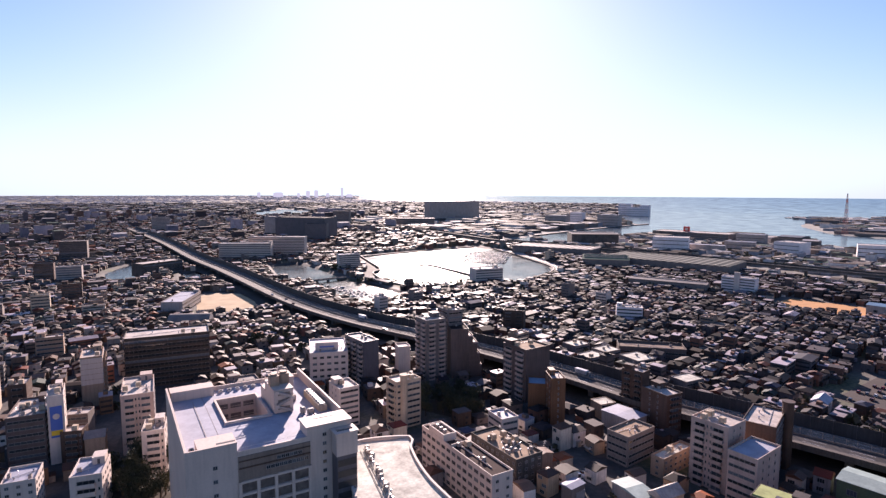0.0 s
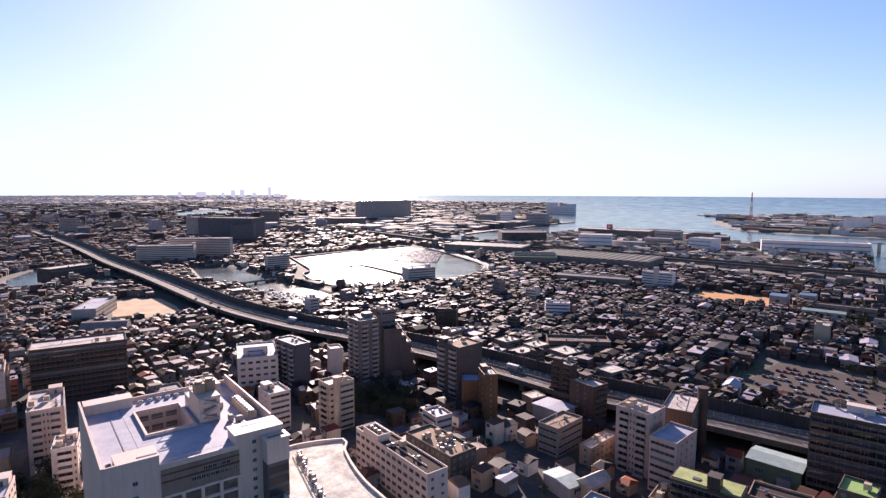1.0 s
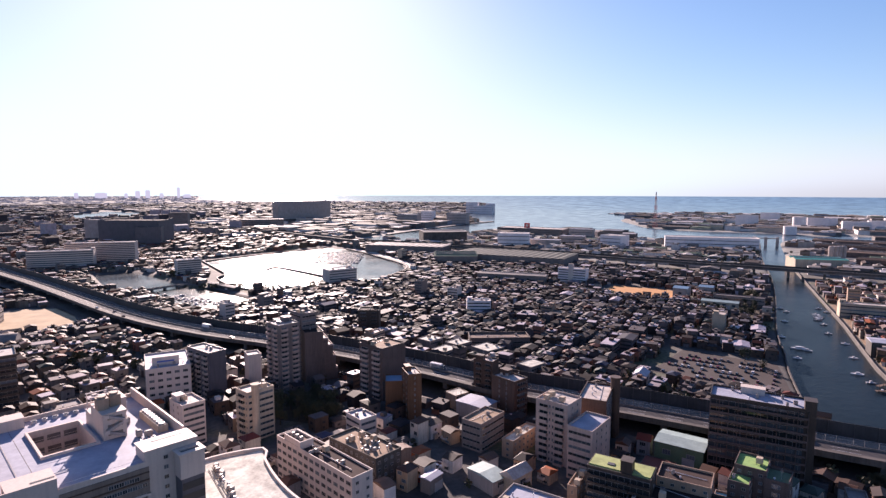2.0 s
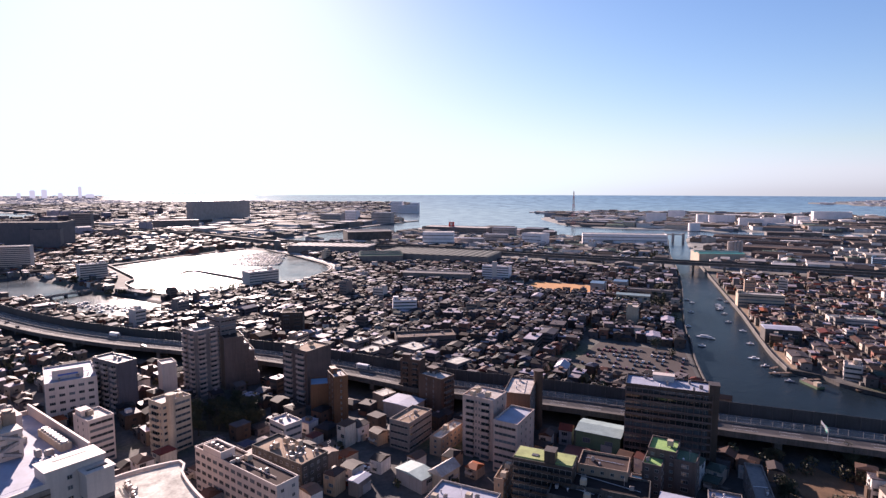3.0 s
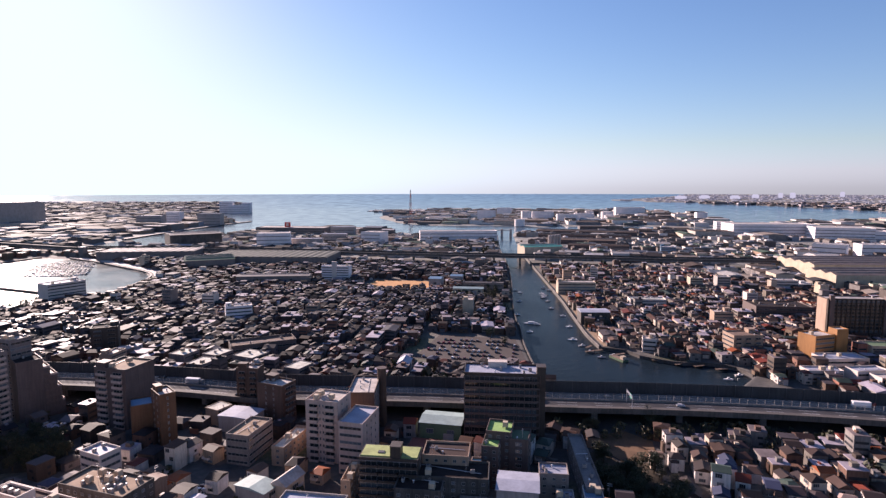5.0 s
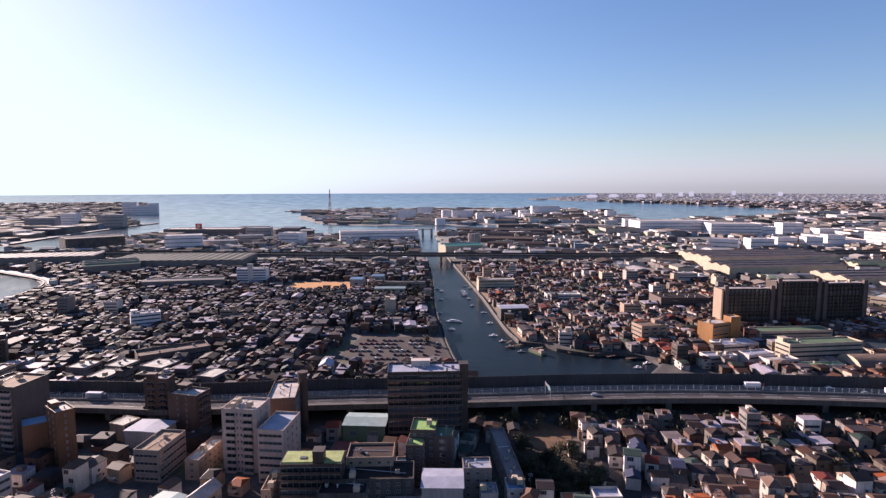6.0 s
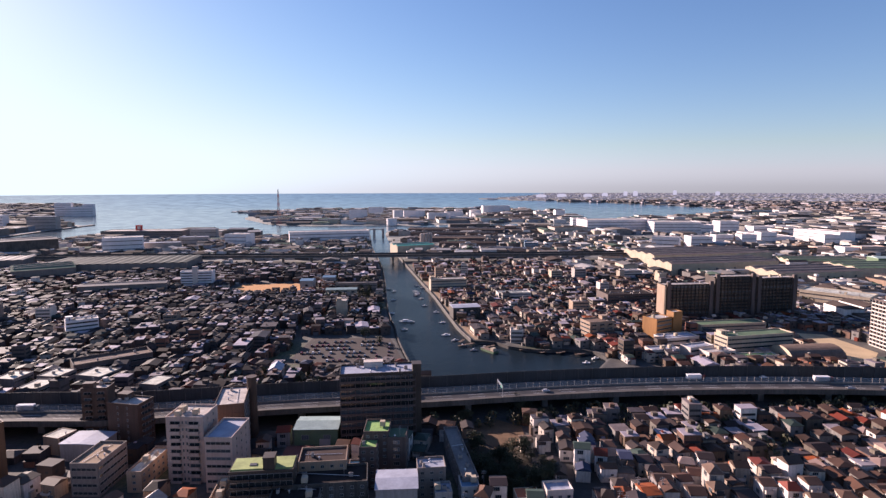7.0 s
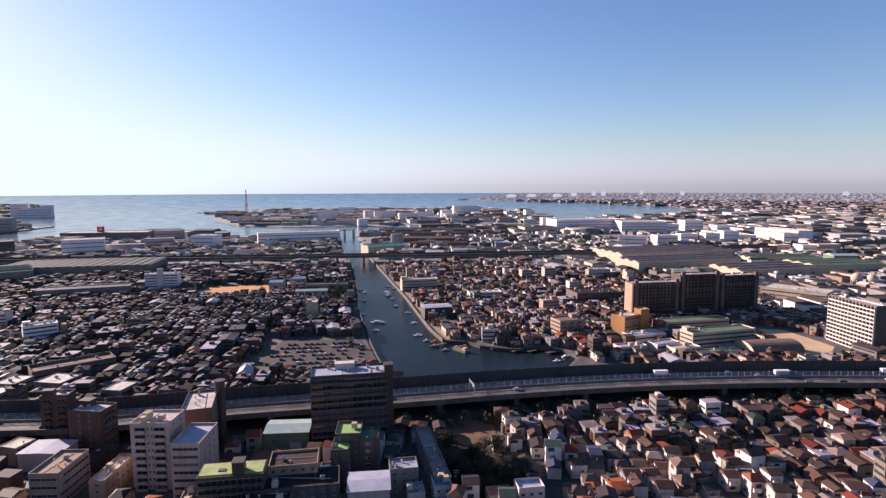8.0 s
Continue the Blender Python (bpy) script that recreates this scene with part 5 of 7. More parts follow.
part("stair_house", Shape().ring([(-4.6, 8), (1.6, 8), (1.6, 20), (-4.6, 20)], [(-4.2, 8.4), (1.2, 8.4), (1.2, 19.6), (-4.2, 19.6)], 17.0, 20.2).box(-1.5, 14, 17.1, 5.2, 11, 2.2), white_paint, of)
part("stair_roof", Shape().box(-1.5, 14, 19.3, 5.2, 11, 0.1), roof_umber, of)
for k in range(3):
    part("roof_plant", AC_BOX, None, of, at=pose(-2.2, 11 + 3 * k, 19.4))
part("parapet_wall", Shape().box(0, 2.5, 17.1, 8.6, 0.3, 1.2).box(-0.6, -9, 17.1, 0.25, 22, 0.5), white_paint, of)
block("shop_building", "flat-roofed shop crowded with rooftop equipment", "shop", 27.1, 232.4, 14.0, 30.6, 33.2, 12.0, dark_concrete, roof_tan, kit=26, pent=False)
block("office_building", "white three-storey office with a tan roof", "office building", 85.0, 244.9, 19.6, 11.0, 37.0, 13.0, grey_render, roof_tan, "band", "few", "win", "band", kit=5, pent=False, fh=3.4)
block("workshop", "low workshop with a white roof", "workshop", 99.1, 233.6, 21.6, 6.0, 36.6, 8.0, beige_tile, roof_stained, kit=4, pent=False)
hall("warehouse", "grey shed with sheet metal roof", "shed", 92.1, 276.6, 13.0, 17.5, 35.4, 8.0, pale_grey, roof_white, 0.35)
block("house_block", "small white house of three storeys", "house", 29.9, 268.5, 9.4, 12.6, 27.0, 10.0, white_paint, roof_white, kit=2, pent=False)
block("workshop", "long narrow workshop with grey roof", "workshop", 183.1, 136.1, 6.3, 46.6, -42.8, 9.0, grey_render, roof_grey, "win", "few", None, "few", kit=5, pent=False)
block("workshop", "low building with a sky-blue roof", "workshop", 149, 163, 5, 3.6, -47, 9, grey_render, cyan_paint, kit=0, pent=False)
block("workshop", "cream workshop with a flat roof", "workshop", 159.7, 132.5, 10.7, 8.8, -45.6, 14.0, grey_render, roof_white, kit=3, pent=False)
block("workshop", "low grey workshop with a white roof", "workshop", 128, 138, 16, 12, -46, 8, grey_render, roof_pale, kit=3, pent=False)
block("workshop", "small workshop with a blue and white roof", "workshop", 166.4, 119.2, 6.9, 8.7, -46.2, 8.0, white_paint, roof_blue, kit=3, pent=False)
block("workshop", "small white-roofed workshop with vents", "workshop", 155.4, 123.2, 6.2, 7.8, -45.1, 9.0, pale_grey, roof_white, kit=4, pent=False)
for args in ((102.9, 381.1, 15.6, 12.7, 34.8, 7.0), (117.3, 395.9, 15.3, 13.5, 30.5, 7.0), (148.6, 333.2, 15.1, 11.7, 26.7, 7.0), (99.3, 411.0, 14.8, 13.0, 32.6, 7.0), (132.3, 373.8, 16.0, 17.3, 25.3, 8.0)):
    block("workshop", "low workshop with a pale flat roof behind the motorway", "workshop", *args, grey_render, roof_stained, "band", "few", None, "few", kit=2, pent=False, parapet=0.4, group="pale flat workshops")
block("workshop", "low workshop with a white flat roof", "workshop", 85.9, 292.2, 9.5, 8.8, 22.0, 8.0, beige_tile, roof_stained, "band", "few", None, "few", kit=2, pent=False, parapet=0.3)
block("workshop", "narrow building with a tan flat roof", "workshop", 103.0, 185.7, 15.3, 3.7, 45.2, 10.0, beige_tile, roof_tan, "win", "few", None, "few", kit=3, pent=False)
hall("warehouse", "low shed with a mint green sheet roof", "shed", 73.9, 206.9, 8.5, 14.8, 24.5, 6.0, pale_grey, roof_mint, 0.8)
block("works_building", "flat white-roofed works with roof vents", "works building", 79.0, 172.5, 23.2, 15.1, -47.6, 11.0, pale_grey, roof_white, kit=9, pent=False)
hall("warehouse", "small shed with a white sheet roof", "shed", 51.1, 210.1, 7.8, 5.0, 37.4, 6.0, grey_render, roof_white, 0.5)
hall("house_block", "cream gabled house with a pale roof", "house", 84.3, 202.0, 11.4, 6.8, 28.2, 7.0, cream_paint, roof_pale, 2.6)
hall("warehouse", "white-roofed hall beside the car park", "hall", 208, 300, 12, 8, 44, 6, white_paint, roof_white, 2.5)

hall("boat_shed", "long low boat shed between basin and creek", "shed", -84, 728, 60, 8, -53, 4, dark_concrete, roof_grey, 1.2)

# ---- the middle distance ----
stairs = block("apartment_block", "white apartment block with a stair tower", "apartment building", 349.3, 657.0, 36.3, 14.0, -44.6, 19.0, bright_white, roof_pale, "wide", "few", None, "few", kit=3, fh=3.0, pent=False)
part("stair_tower", Shape().box(-1, -7.6, -0.5, 6, 2.4, 26).box(-1, -7.6, 25.5, 6.3, 2.7, 0.3), white_paint, stairs)
hall("gymnasium", "school gymnasium with a blue-grey roof", "gymnasium", 419, 535, 15, 18.0, -50, 11.5, pale_grey, roof_blue, 1.6)
hall("gymnasium", "school hall with a blue-grey roof", "gymnasium", 463, 548, 15, 14.0, -50, 8.5, pale_grey, roof_blue, 1.5)
hall("factory_hall", "long hall with a pale green-grey roof", "hall", 420, 477, 34, 12.0, -46, 7.0, cream_paint, roof_mint, 1.3)
block("school_building", "long plain grey school wing behind trees", "school", 452, 487, 48, 10, -46, 8.5, grey_render, roof_grey, "band", None, None, None, kit=2, pent=False, fh=3.4)
hall("warehouse", "dark open-sided warehouse with a white roof", "warehouse", 415.7, 303.0, 25.5, 16.0, -40.2, 11.0, dark_concrete, roof_white, 0.8)
block("apartment_block", "cream four-storey apartment block by the canal", "apartment building", 517.8, 402.5, 42.3, 14.0, -40.7, 13.2, cream_paint, roof_pale, "wide", None, None, "few", kit=2)
block("apartment_block", "slim white block near the canal", "apartment building", 614.4, 448.7, 9.1, 12.0, -55.3, 15.4, white_paint, roof_pale, "wide", "few", None, "few", kit=1)
BIG = "row of brown high-rise apartments"
for args in ((533.5, 141.4, 46.7, 14.0, -44.1, 32.3), (567.1, 111.2, 40.6, 14.0, -45.2, 38.2), (596.8, 82.9, 42.3, 14.0, -42.1, 36.0)):
    b = block("apartment_tower", "dark brown fourteen-storey apartment block with balconies", "apartment building", *args, dark_tile, roof_pale, "fins", "win", None, None, kit=3, pent=False, group=BIG)
    if args[0] < 540:
        # low sun on this end put into the colour: a paler sheet over it
        part("sunlit_end", Shape().box(-args[2] / 2 - 0.12, 0, -0.5, 0.2, 13.4, args[5] + 0.6), beige_tile, b, "end wall coloured beige as if in sun")
    for sx in (-1, 1):
        part("lift_shaft", Shape().box(sx * (args[2] / 2 - 3), -7.6, -0.5, 3.4, 2.6, args[5] + 4), brown_grey, b)
block("apartment_block", "orange-brown tiled block with flat roof", "apartment building", 455.5, 141.0, 18.0, 14.0, -21.6, 16.0, bright_orange, roof_pale, "win", "few", None, "few", kit=2, pent=False)
block("apartment_block", "orange-brown tiled lift tower", "apartment building", 467.7, 131.4, 8.9, 8.0, -31.2, 19.7, bright_orange, roof_pale, None, None, None, "few", kit=0, pent=False)
# wall darkened to brown-grey: shade of end and recesses put into the colour
rx, ry, rw, rd, ra, rh = 518.9, -14.2, 45.0, 14.0, -141.8, 35.0
block("apartment_tower", "cream high-rise apartment slab with long balconies", "apartment building", rx, ry, rw, rd, ra, rh, brown_grey, roof_pale, "fins", "few", None, "few", kit=4, trim=white_paint)
block("school_building", "cream school wing with a green roof", "school", 500.4, 98.1, 58.3, 14.0, -42.5, 9.4, cream_paint, roof_moss, "wide", "few", None, "few", kit=0, pent=False, fh=3.3)
block("school_building", "cream school wing with stairs and a green roof", "school", 460.6, 72.7, 55.4, 14.0, -39.6, 12.7, cream_paint, roof_moss, "wide", "few", None, "wide", kit=2, fh=3.3)
block("apartment_block", "brown-beige apartment block by the water", "apartment building", 427.5, 179.6, 22, 15, -35, 13.0, beige_tile, roof_umber, "balc", None, None, "win", kit=2)
block("works_building", "broad grey-brown works with a flat roof and pale end wall", "works building", 575, 212, 50, 30, -45, 10.5, brown_grey, roof_dark, "band", None, None, None, kit=8, pent=False, fh=4.0)
for lab, args, wl, rf in (("white block of flats among small houses", (722, 260, 25, 15, -45, 12.6), white_paint, roof_pale), ("pale office block with a flat roof", (676, 311, 15, 13, -45, 15.0), pale_grey, roof_pale), ("white flats with sunlit end wall", (650, 331, 14, 13, -45, 14.0), cream_paint, roof_pale), ("low white workshop with a flat roof", (513, 310, 35, 14, -45, 8.5), white_paint, roof_stained)):
    block("apartment_block", lab, "building", *args, wl, rf, "band", "few", None, "few", kit=3, pent=False)
block("apartment_block", "slim white block at the quay", "apartment building", 374.5, 223.0, 9.6, 10.0, -55.2, 9.4, white_paint, roof_pale, "win", None, None, "win", kit=1)
block("apartment_block", "white three-storey block among low roofs", "apartment building", 173, 516, 23, 12, -15, 12.6, bright_white, roof_pale, "band", "few", None, "few", kit=3)
block("apartment_block", "dark block among low houses", "apartment building", 61.3, 474.6, 17.5, 14.0, -14.6, 18.5, dark_tile, roof_dark, "balc", "few", None, "few", kit=2)
block("works_building", "long low dark-roofed works", "works building", 151.0, 401.0, 45.6, 18.0, -12.3, 7.5, brown_grey, roof_umber, "band", None, None, None, kit=3, pent=False, fh=4.0, parapet=1.6)
block("school_building", "white school building with a flat roof", "school", -264.0, 563.0, 20.0, 60.0, 7.4, 11.6, pale_grey, roof_white, "few", "win", None, "wide", kit=3, fh=3.4)


for lab, args, rf in (("low cream workshop with a white roof", (441.2, 121.8, 29.9, 14.0, -36.7, 6.6), roof_white), ("white house with a flat roof", (423.2, 102.3, 21.3, 10.0, -32.0, 6.6), roof_white), ("low white clinic with a flat roof", (420.7, 88.2, 21.8, 10.0, -37.3, 6.1), roof_pale), ("pale house with a flat white roof", (402.4, 120.4, 21.4, 10.0, -40.3, 6.2), roof_white), ("low school annex with a green roof", (433.4, 66.3, 27.6, 8.0, -46.8, 4.0), roof_lime)):
    block("house_block", lab, "building", *args, white_paint, rf, "band", "few", None, "few", kit=3, pent=False, fh=3.2)
block("factory_hall", "long cream works building with a white roof", "factory", 697.3, 36.3, 60.8, 30.0, -101.3, 12.3, cream_paint, roof_stained, "band", "band", None, "few", kit=6, pent=False, fh=4.0)


def arched(name, label, category, x, y, w, d, a, h, wall, roof):
    e = thing(name, label, category, x, y, 0, a)
    TAKEN.append((x, y, w, d, a))
    prof = [(d / 2, 0)] + [(d / 2 * math.cos(math.pi * k / 14), 2 + (h - 2) * math.sin(math.pi * k / 14)) for k in range(15)] + [(-d / 2, 0)]
    n = len(prof)
    pts = [(-w / 2, py, pz) for py, pz in prof] + [(w / 2, py, pz) for py, pz in prof]
    part("wall", Shape().add(pts, [tuple(range(n)), tuple(range(2 * n - 1, n - 1, -1))]), wall, e)
    part("roof", Shape().add([(px * 1.005, py * 1.01, pz + 0.15) for px, py, pz in pts], [(k + 1, k, n + k, n + k + 1) for k in range(n - 1)]), roof, e)
    part("door", Shape().box(-w / 2 - 0.05, 0, 0, 0.15, 4, 3.5), dark_metal, e)


arched("gymnasium", "arched school gymnasium with a brown roof", "gymnasium", 464.3, 39.3, 39.3, 24.0, -47.3, 8.9, bright_cream, roof_umber)
arched("gymnasium", "grey barrel-roofed school gymnasium", "gymnasium", -225.7, 496.9, 35.1, 16.0, 7.7, 9.1, pale_grey, roof_grey)
FACT = "factory halls"
hall("factory_hall", "cream factory hall with a many-ridged brown roof", "factory", 967.5, 242.0, 205.2, 90.0, -40.6, 17.0, bright_cream, roof_mauve, 2.4, 4, group=FACT)
hall("factory_hall", "cream factory hall with ridge vents", "factory", 866.0, 195.0, 165.9, 60.0, -40.7, 16.0, bright_cream, roof_mauve, 2.4, 3, group=FACT)
hall("factory_hall", "cream factory hall with a brown ridged roof", "factory", 864.1, 84.7, 120.2, 60.0, -42.5, 13.1, bright_cream, roof_mauve, 2.5, 3, group=FACT)
hall("factory_hall", "works hall with a green sheet roof", "factory", 1023.6, 79.5, 111.0, 50.0, -55.7, 10.4, cream_paint, roof_moss, 2.0, 3, group=FACT)
hall("factory_hall", "works hall with a long green roof", "factory", 971.5, 8.9, 109.6, 60.0, -47.6, 13.1, cream_paint, roof_moss, 2.0, 3, group=FACT)
hall("factory_hall", "tall works house in green-grey sheet", "factory", 1033.0, 0.2, 37.2, 25.0, -55.8, 17.7, roof_moss, roof_mint, 2.0, 1, group=FACT)
hall("warehouse", "canal-side hall with a teal green roof", "warehouse", 779.8, 688.9, 72.5, 40.0, -27.2, 15.2, cream_paint, roof_teal, 2.0, 2)
for x, y, w, d, a, h, bays, rf in ((1200, 905, 250, 46, -56.5, 10, 3, roof_umber), (1098, 832, 210, 44, -56.5, 9, 3, roof_brown), (1000, 765, 150, 40, -56, 9, 2, roof_umber), (925, 668, 115, 28, -52, 9, 1, roof_brown)):
    hall("works_hall", "long low works hall with a dark brown roof", "works", x, y, w, d, a, h, brown_grey, rf, 2.2, bays, group="dark works halls")
WARE = "white warehouses"
for args in ((1579.5, 731.0, 41.9, 60.0, -56.7, 27.0), (1521.5, 596.6, 190.1, 80.0, -44.3, 30.7), (1549.9, 449.5, 117.8, 80.0, -56.5, 28.3), (1502.4, 113.2, 118.2, 40.0, -128.5, 22.9), (1136.9, 340.6, 49.2, 30.0, -81.2, 22.6), (1494.5, 226.7, 154.8, 50.0, -142.2, 10.0), (1215.3, 40.6, 59.5, 30.0, -56.0, 15.1), (449.3, 1108.3, 64.8, 40.0, -26.0, 29.6), (670.1, 1078.9, 46.9, 40.0, -59.9, 22.8), (844.6, 997.0, 177.0, 40.0, -34.6, 21.6)):
    block("warehouse", "large white warehouse with flat roof", "warehouse", *args, bright_white, roof_pale, "band", None, None, "band" if args[3] > 50 else None, kit=3, pent=False, fh=7.0, group=WARE)
HARBOUR = ((1190, 295, 43, 30, -50, 22.6), (1308, 278, 38, 25, -50, 18.3), (1322, 234, 32, 25, -50, 20.5), (1400, 210, 35, 25, -50, 21.3), (1595, 400, 70, 40, -50, 19.6), (1673, 347, 52, 40, -50, 27.7), (1658, 264, 53, 40, -50, 17.8), (1428, 98, 34, 25, -50, 19.4))
for args in HARBOUR:
    block("warehouse", "tall white store house with a flat roof", "warehouse", *args, bright_white, roof_pale, "band", None, None, None, kit=2, pent=False, fh=9.0, group=WARE)
for args in ((1472, 1570, 68, 30, -45, 35.5), (1751, 1756, 64, 30, -45, 33.9), (1645, 1443, 81, 30, -45, 30.2), (1609, 1298, 70, 30, -45, 26.6), (1729, 1315, 68, 30, -45, 25.8), (2126, 1382, 120, 40, -45, 37.4), (2093, 1054, 38, 30, -45, 27.5)):
    block("warehouse", "white store house on the harbour island", "warehouse", *args, bright_white, roof_pale, None, None, None, None, kit=0, pent=False, fh=12.0, group="island store houses")
# farthest stores get white walls, putting haze into their backlit colour
for args in ((722, 1317, 61, 30, -40, 19.3), (525, 1123, 71, 25, -35, 13.0), (616, 1165, 57, 25, -35, 15.7), (361, 1393, 53, 30, -10, 18.2), (572, 1942, 73, 40, -35, 37.3), (489, 2052, 43, 40, -35, 40.6), (391, 1930, 75, 40, -35, 35.6), (924, 2684, 100, 40, -30, 40.0), (890, 2760, 60, 40, -30, 56.0), (965, 2700, 40, 40, -30, 50.0)):
    block("warehouse", "pale grey harbour warehouse with a flat roof", "warehouse", *args, bright_white if args[1] > 2000 else pale_grey, roof_white, "band", None, None, None, kit=2, pent=False, fh=9.0, group="quayside warehouses")
for args in ((1211, 95, 26, 25, -50, 12.4), (1153, 144, 75, 30, -50, 8.0), (1219, 26, 42, 25, -50, 17.0)):
    block("works_building", "pinkish beige works building with a flat roof", "works building", *args, pink_tile, roof_pale, "band", None, None, None, kit=2, pent=False, fh=5.0)
block("complex", "grey side wing of the department block", "commercial building", -446, 1476, 30, 30, -10, 49.7, pale_grey, roof_pale, None, None, None, None, kit=0, pent=False, fh=6.0)
block("complex", "long grey exhibition hall by the motorway", "commercial building", -92, 1860, 127, 40, 0, 27.6, grey_render, roof_pale, "band", None, None, None, kit=2, pent=False, fh=6.0)
block("apartment_slab", "grey high-rise seen through the haze", "apartment building", -330, 1849, 52, 40, 0, 51.1, grey_render, roof_dark, "band", None, None, None, kit=1, pent=False, fh=6.0)
block("school_building", "long dark low building between two ponds with a pale roof", "school", -407, 799, 62, 25, 62, 17.0, dark_concrete, roof_pale, "band", "few", None, None, kit=2, pent=False, fh=4.0)
block("apartment_block", "plain grey-brown apartment block in the old town", "apartment building", -623, 949, 40, 20, 25, 32.2, brown_grey, roof_pale, "band", "few", None, None, kit=2, pent=False)
block("apartment_block", "pale apartment block with window rows", "apartment building", -479, 718, 28, 12, 25, 20.9, pale_grey, roof_pale, "band", "few", None, None, kit=2, pent=False)
block("apartment_block", "orange-brown apartment block with a flat roof", "apartment building", -517, 726, 22, 10, 25, 23.4, brown_tile, roof_pale, "band", "few", None, None, kit=1, pent=False)
block("apartment_block", "grey tower block beside the motorway bend", "apartment building", -785, 1570, 45, 15, 30, 42.2, pale_grey, roof_dark, "band", None, None, None, kit=1, pent=False, fh=4.0)


def storage_tank(x, y, r, h):
    e = thing("storage_tank", "round white oil storage tank with a low cone roof", "storage tank", x, y, 0, 0, "oil storage tanks")
    TAKEN.append((x, y, 2 * r, 2 * r, 0))
    part("shell", Shape().rod((0, 0, -0.5), (0, 0, h), r, sides=28), bright_white, e)
    part("roof", Shape().rod((0, 0, h + 0.004), (0, 0, h + r * 0.12), r * 1.01, 0.4, sides=28), roof_pale, e)
    part("stair", Shape().rod((r * 0.72, -r * 0.72, 0), (0, -r * 1.02, h), 0.5, sides=4), steel, e)


for tx, ty, tr, th in ((1550, 1439, 19, 36), (1836, 1290, 22, 30), (2026, 1513, 18, 22), (1310, 1244, 16, 22), (1780, 1240, 18, 20), (1700, 1500, 20, 18), (1900, 1420, 20, 17), (1990, 1240, 24, 18)):
    storage_tank(tx, ty, tr, th)
block("office_building", "office building with light blue glazing", "office building", 953.4, 538.1, 24.9, 25.0, -56.0, 14.2, roof_blue, roof_pale, "band", None, None, "band", kit=2)
block("complex", "huge dark department block with a stepped roof", "commercial building", -331.3, 1367.8, 133.7, 60.0, -17.8, 53.2, slate_panel, roof_dark, None, None, None, None, kit=6, fh=6.0)
block("complex", "dark lower wing of the department block", "commercial building", -295.5, 1328.6, 49.3, 50.0, 2.1, 40.6, slate_panel, roof_dark, None, None, None, None, kit=3, fh=6.0)
block("hotel", "long beige slab with ribbon windows", "hotel", -338.0, 966.0, 86.0, 20.0, 6.0, 28.0, clinic_white, roof_pale, "band", "few", None, "few", kit=4)
block("hotel", "long beige rear wing with ribbon windows", "hotel", -300.0, 1022.0, 101.0, 20.0, 1.0, 34.6, clinic_white, roof_pale, "band", "few", None, "few", kit=4)
block("apartment_slab", "giant hazy grey housing slab in the distance", "apartment building", 38.9, 2275.4, 273.2, 30.0, 42.1, 73.7, pale_grey, roof_dark, None, None, None, None, kit=4, fh=6.0)
block("marina_house", "white marina building with flat roof", "marina building", -142.4, 842.9, 31.7, 15.0, 23.4, 23.6, white_paint, roof_white, "wide", "few", None, "few", kit=4)
block("marina_house", "white clubhouse beside the marina basin", "marina building", 57.8, 747.2, 39.8, 20.0, 21.7, 16.4, white_paint, roof_white, "wide", "few", None, "few", kit=5)
DEPOT = "long depot sheds"
hall("depot_shed", "long grey depot shed with many ridges", "depot", 216.2, 1074.5, 156.2, 60.0, -32.7, 13.7, grey_render, roof_grey, 1.1, 12, False, group=DEPOT)
hall("depot_shed", "depot shed with green-grey roof", "depot", 259.7, 897.2, 70.8, 60.0, -15.2, 13.5, grey_render, roof_moss, 2.5, 3, group=DEPOT)
hall("depot_shed", "wide grey saw-ridged depot shed", "depot", 360.0, 887.2, 196.8, 90.0, -42.7, 13.3, grey_render, roof_slate, 1.1, 16, False, group=DEPOT)
hall("works_hall", "long low works hall in grey", "works", 276.8, 686.1, 90.5, 20.0, -34.7, 10.5, grey_render, roof_grey, 1.5, 1)
hall("warehouse", "dark warehouse on the quayside", "warehouse", 331.2, 1249.9, 100.1, 60.0, -3.2, 25.8, dark_concrete, roof_grey, 2.0, 2)
sg = block("works_building", "quayside works with a red rooftop sign", "works building", 640.0, 1440.0, 190.0, 60.0, -46.0, 15.4, grey_render, roof_pale, "band", None, None, None, kit=5, pent=False, fh=6.0)
part("sign_board", Shape().box(-18, 0, 15.5, 16, 2, 13).box(-18, -1.1, 18.5, 7, 0.2, 7, slot=1), [red_paint, white_paint], sg, "red square sign with a white device")
tw = thing("silo", "row of four pale concrete silos", "silo", 899, 755)
TAKEN.append((899, 755, 36, 30, 0))
for k in range(4):
    part("bin", Shape().rod((-14 + k * 9, 0, -0.5), (-14 + k * 9, 0, 24), 4.3, sides=18).rod((-14 + k * 9, 0, 24), (-14 + k * 9, 0, 25.2), 4.4, 2.0, sides=18), pale_grey, tw)
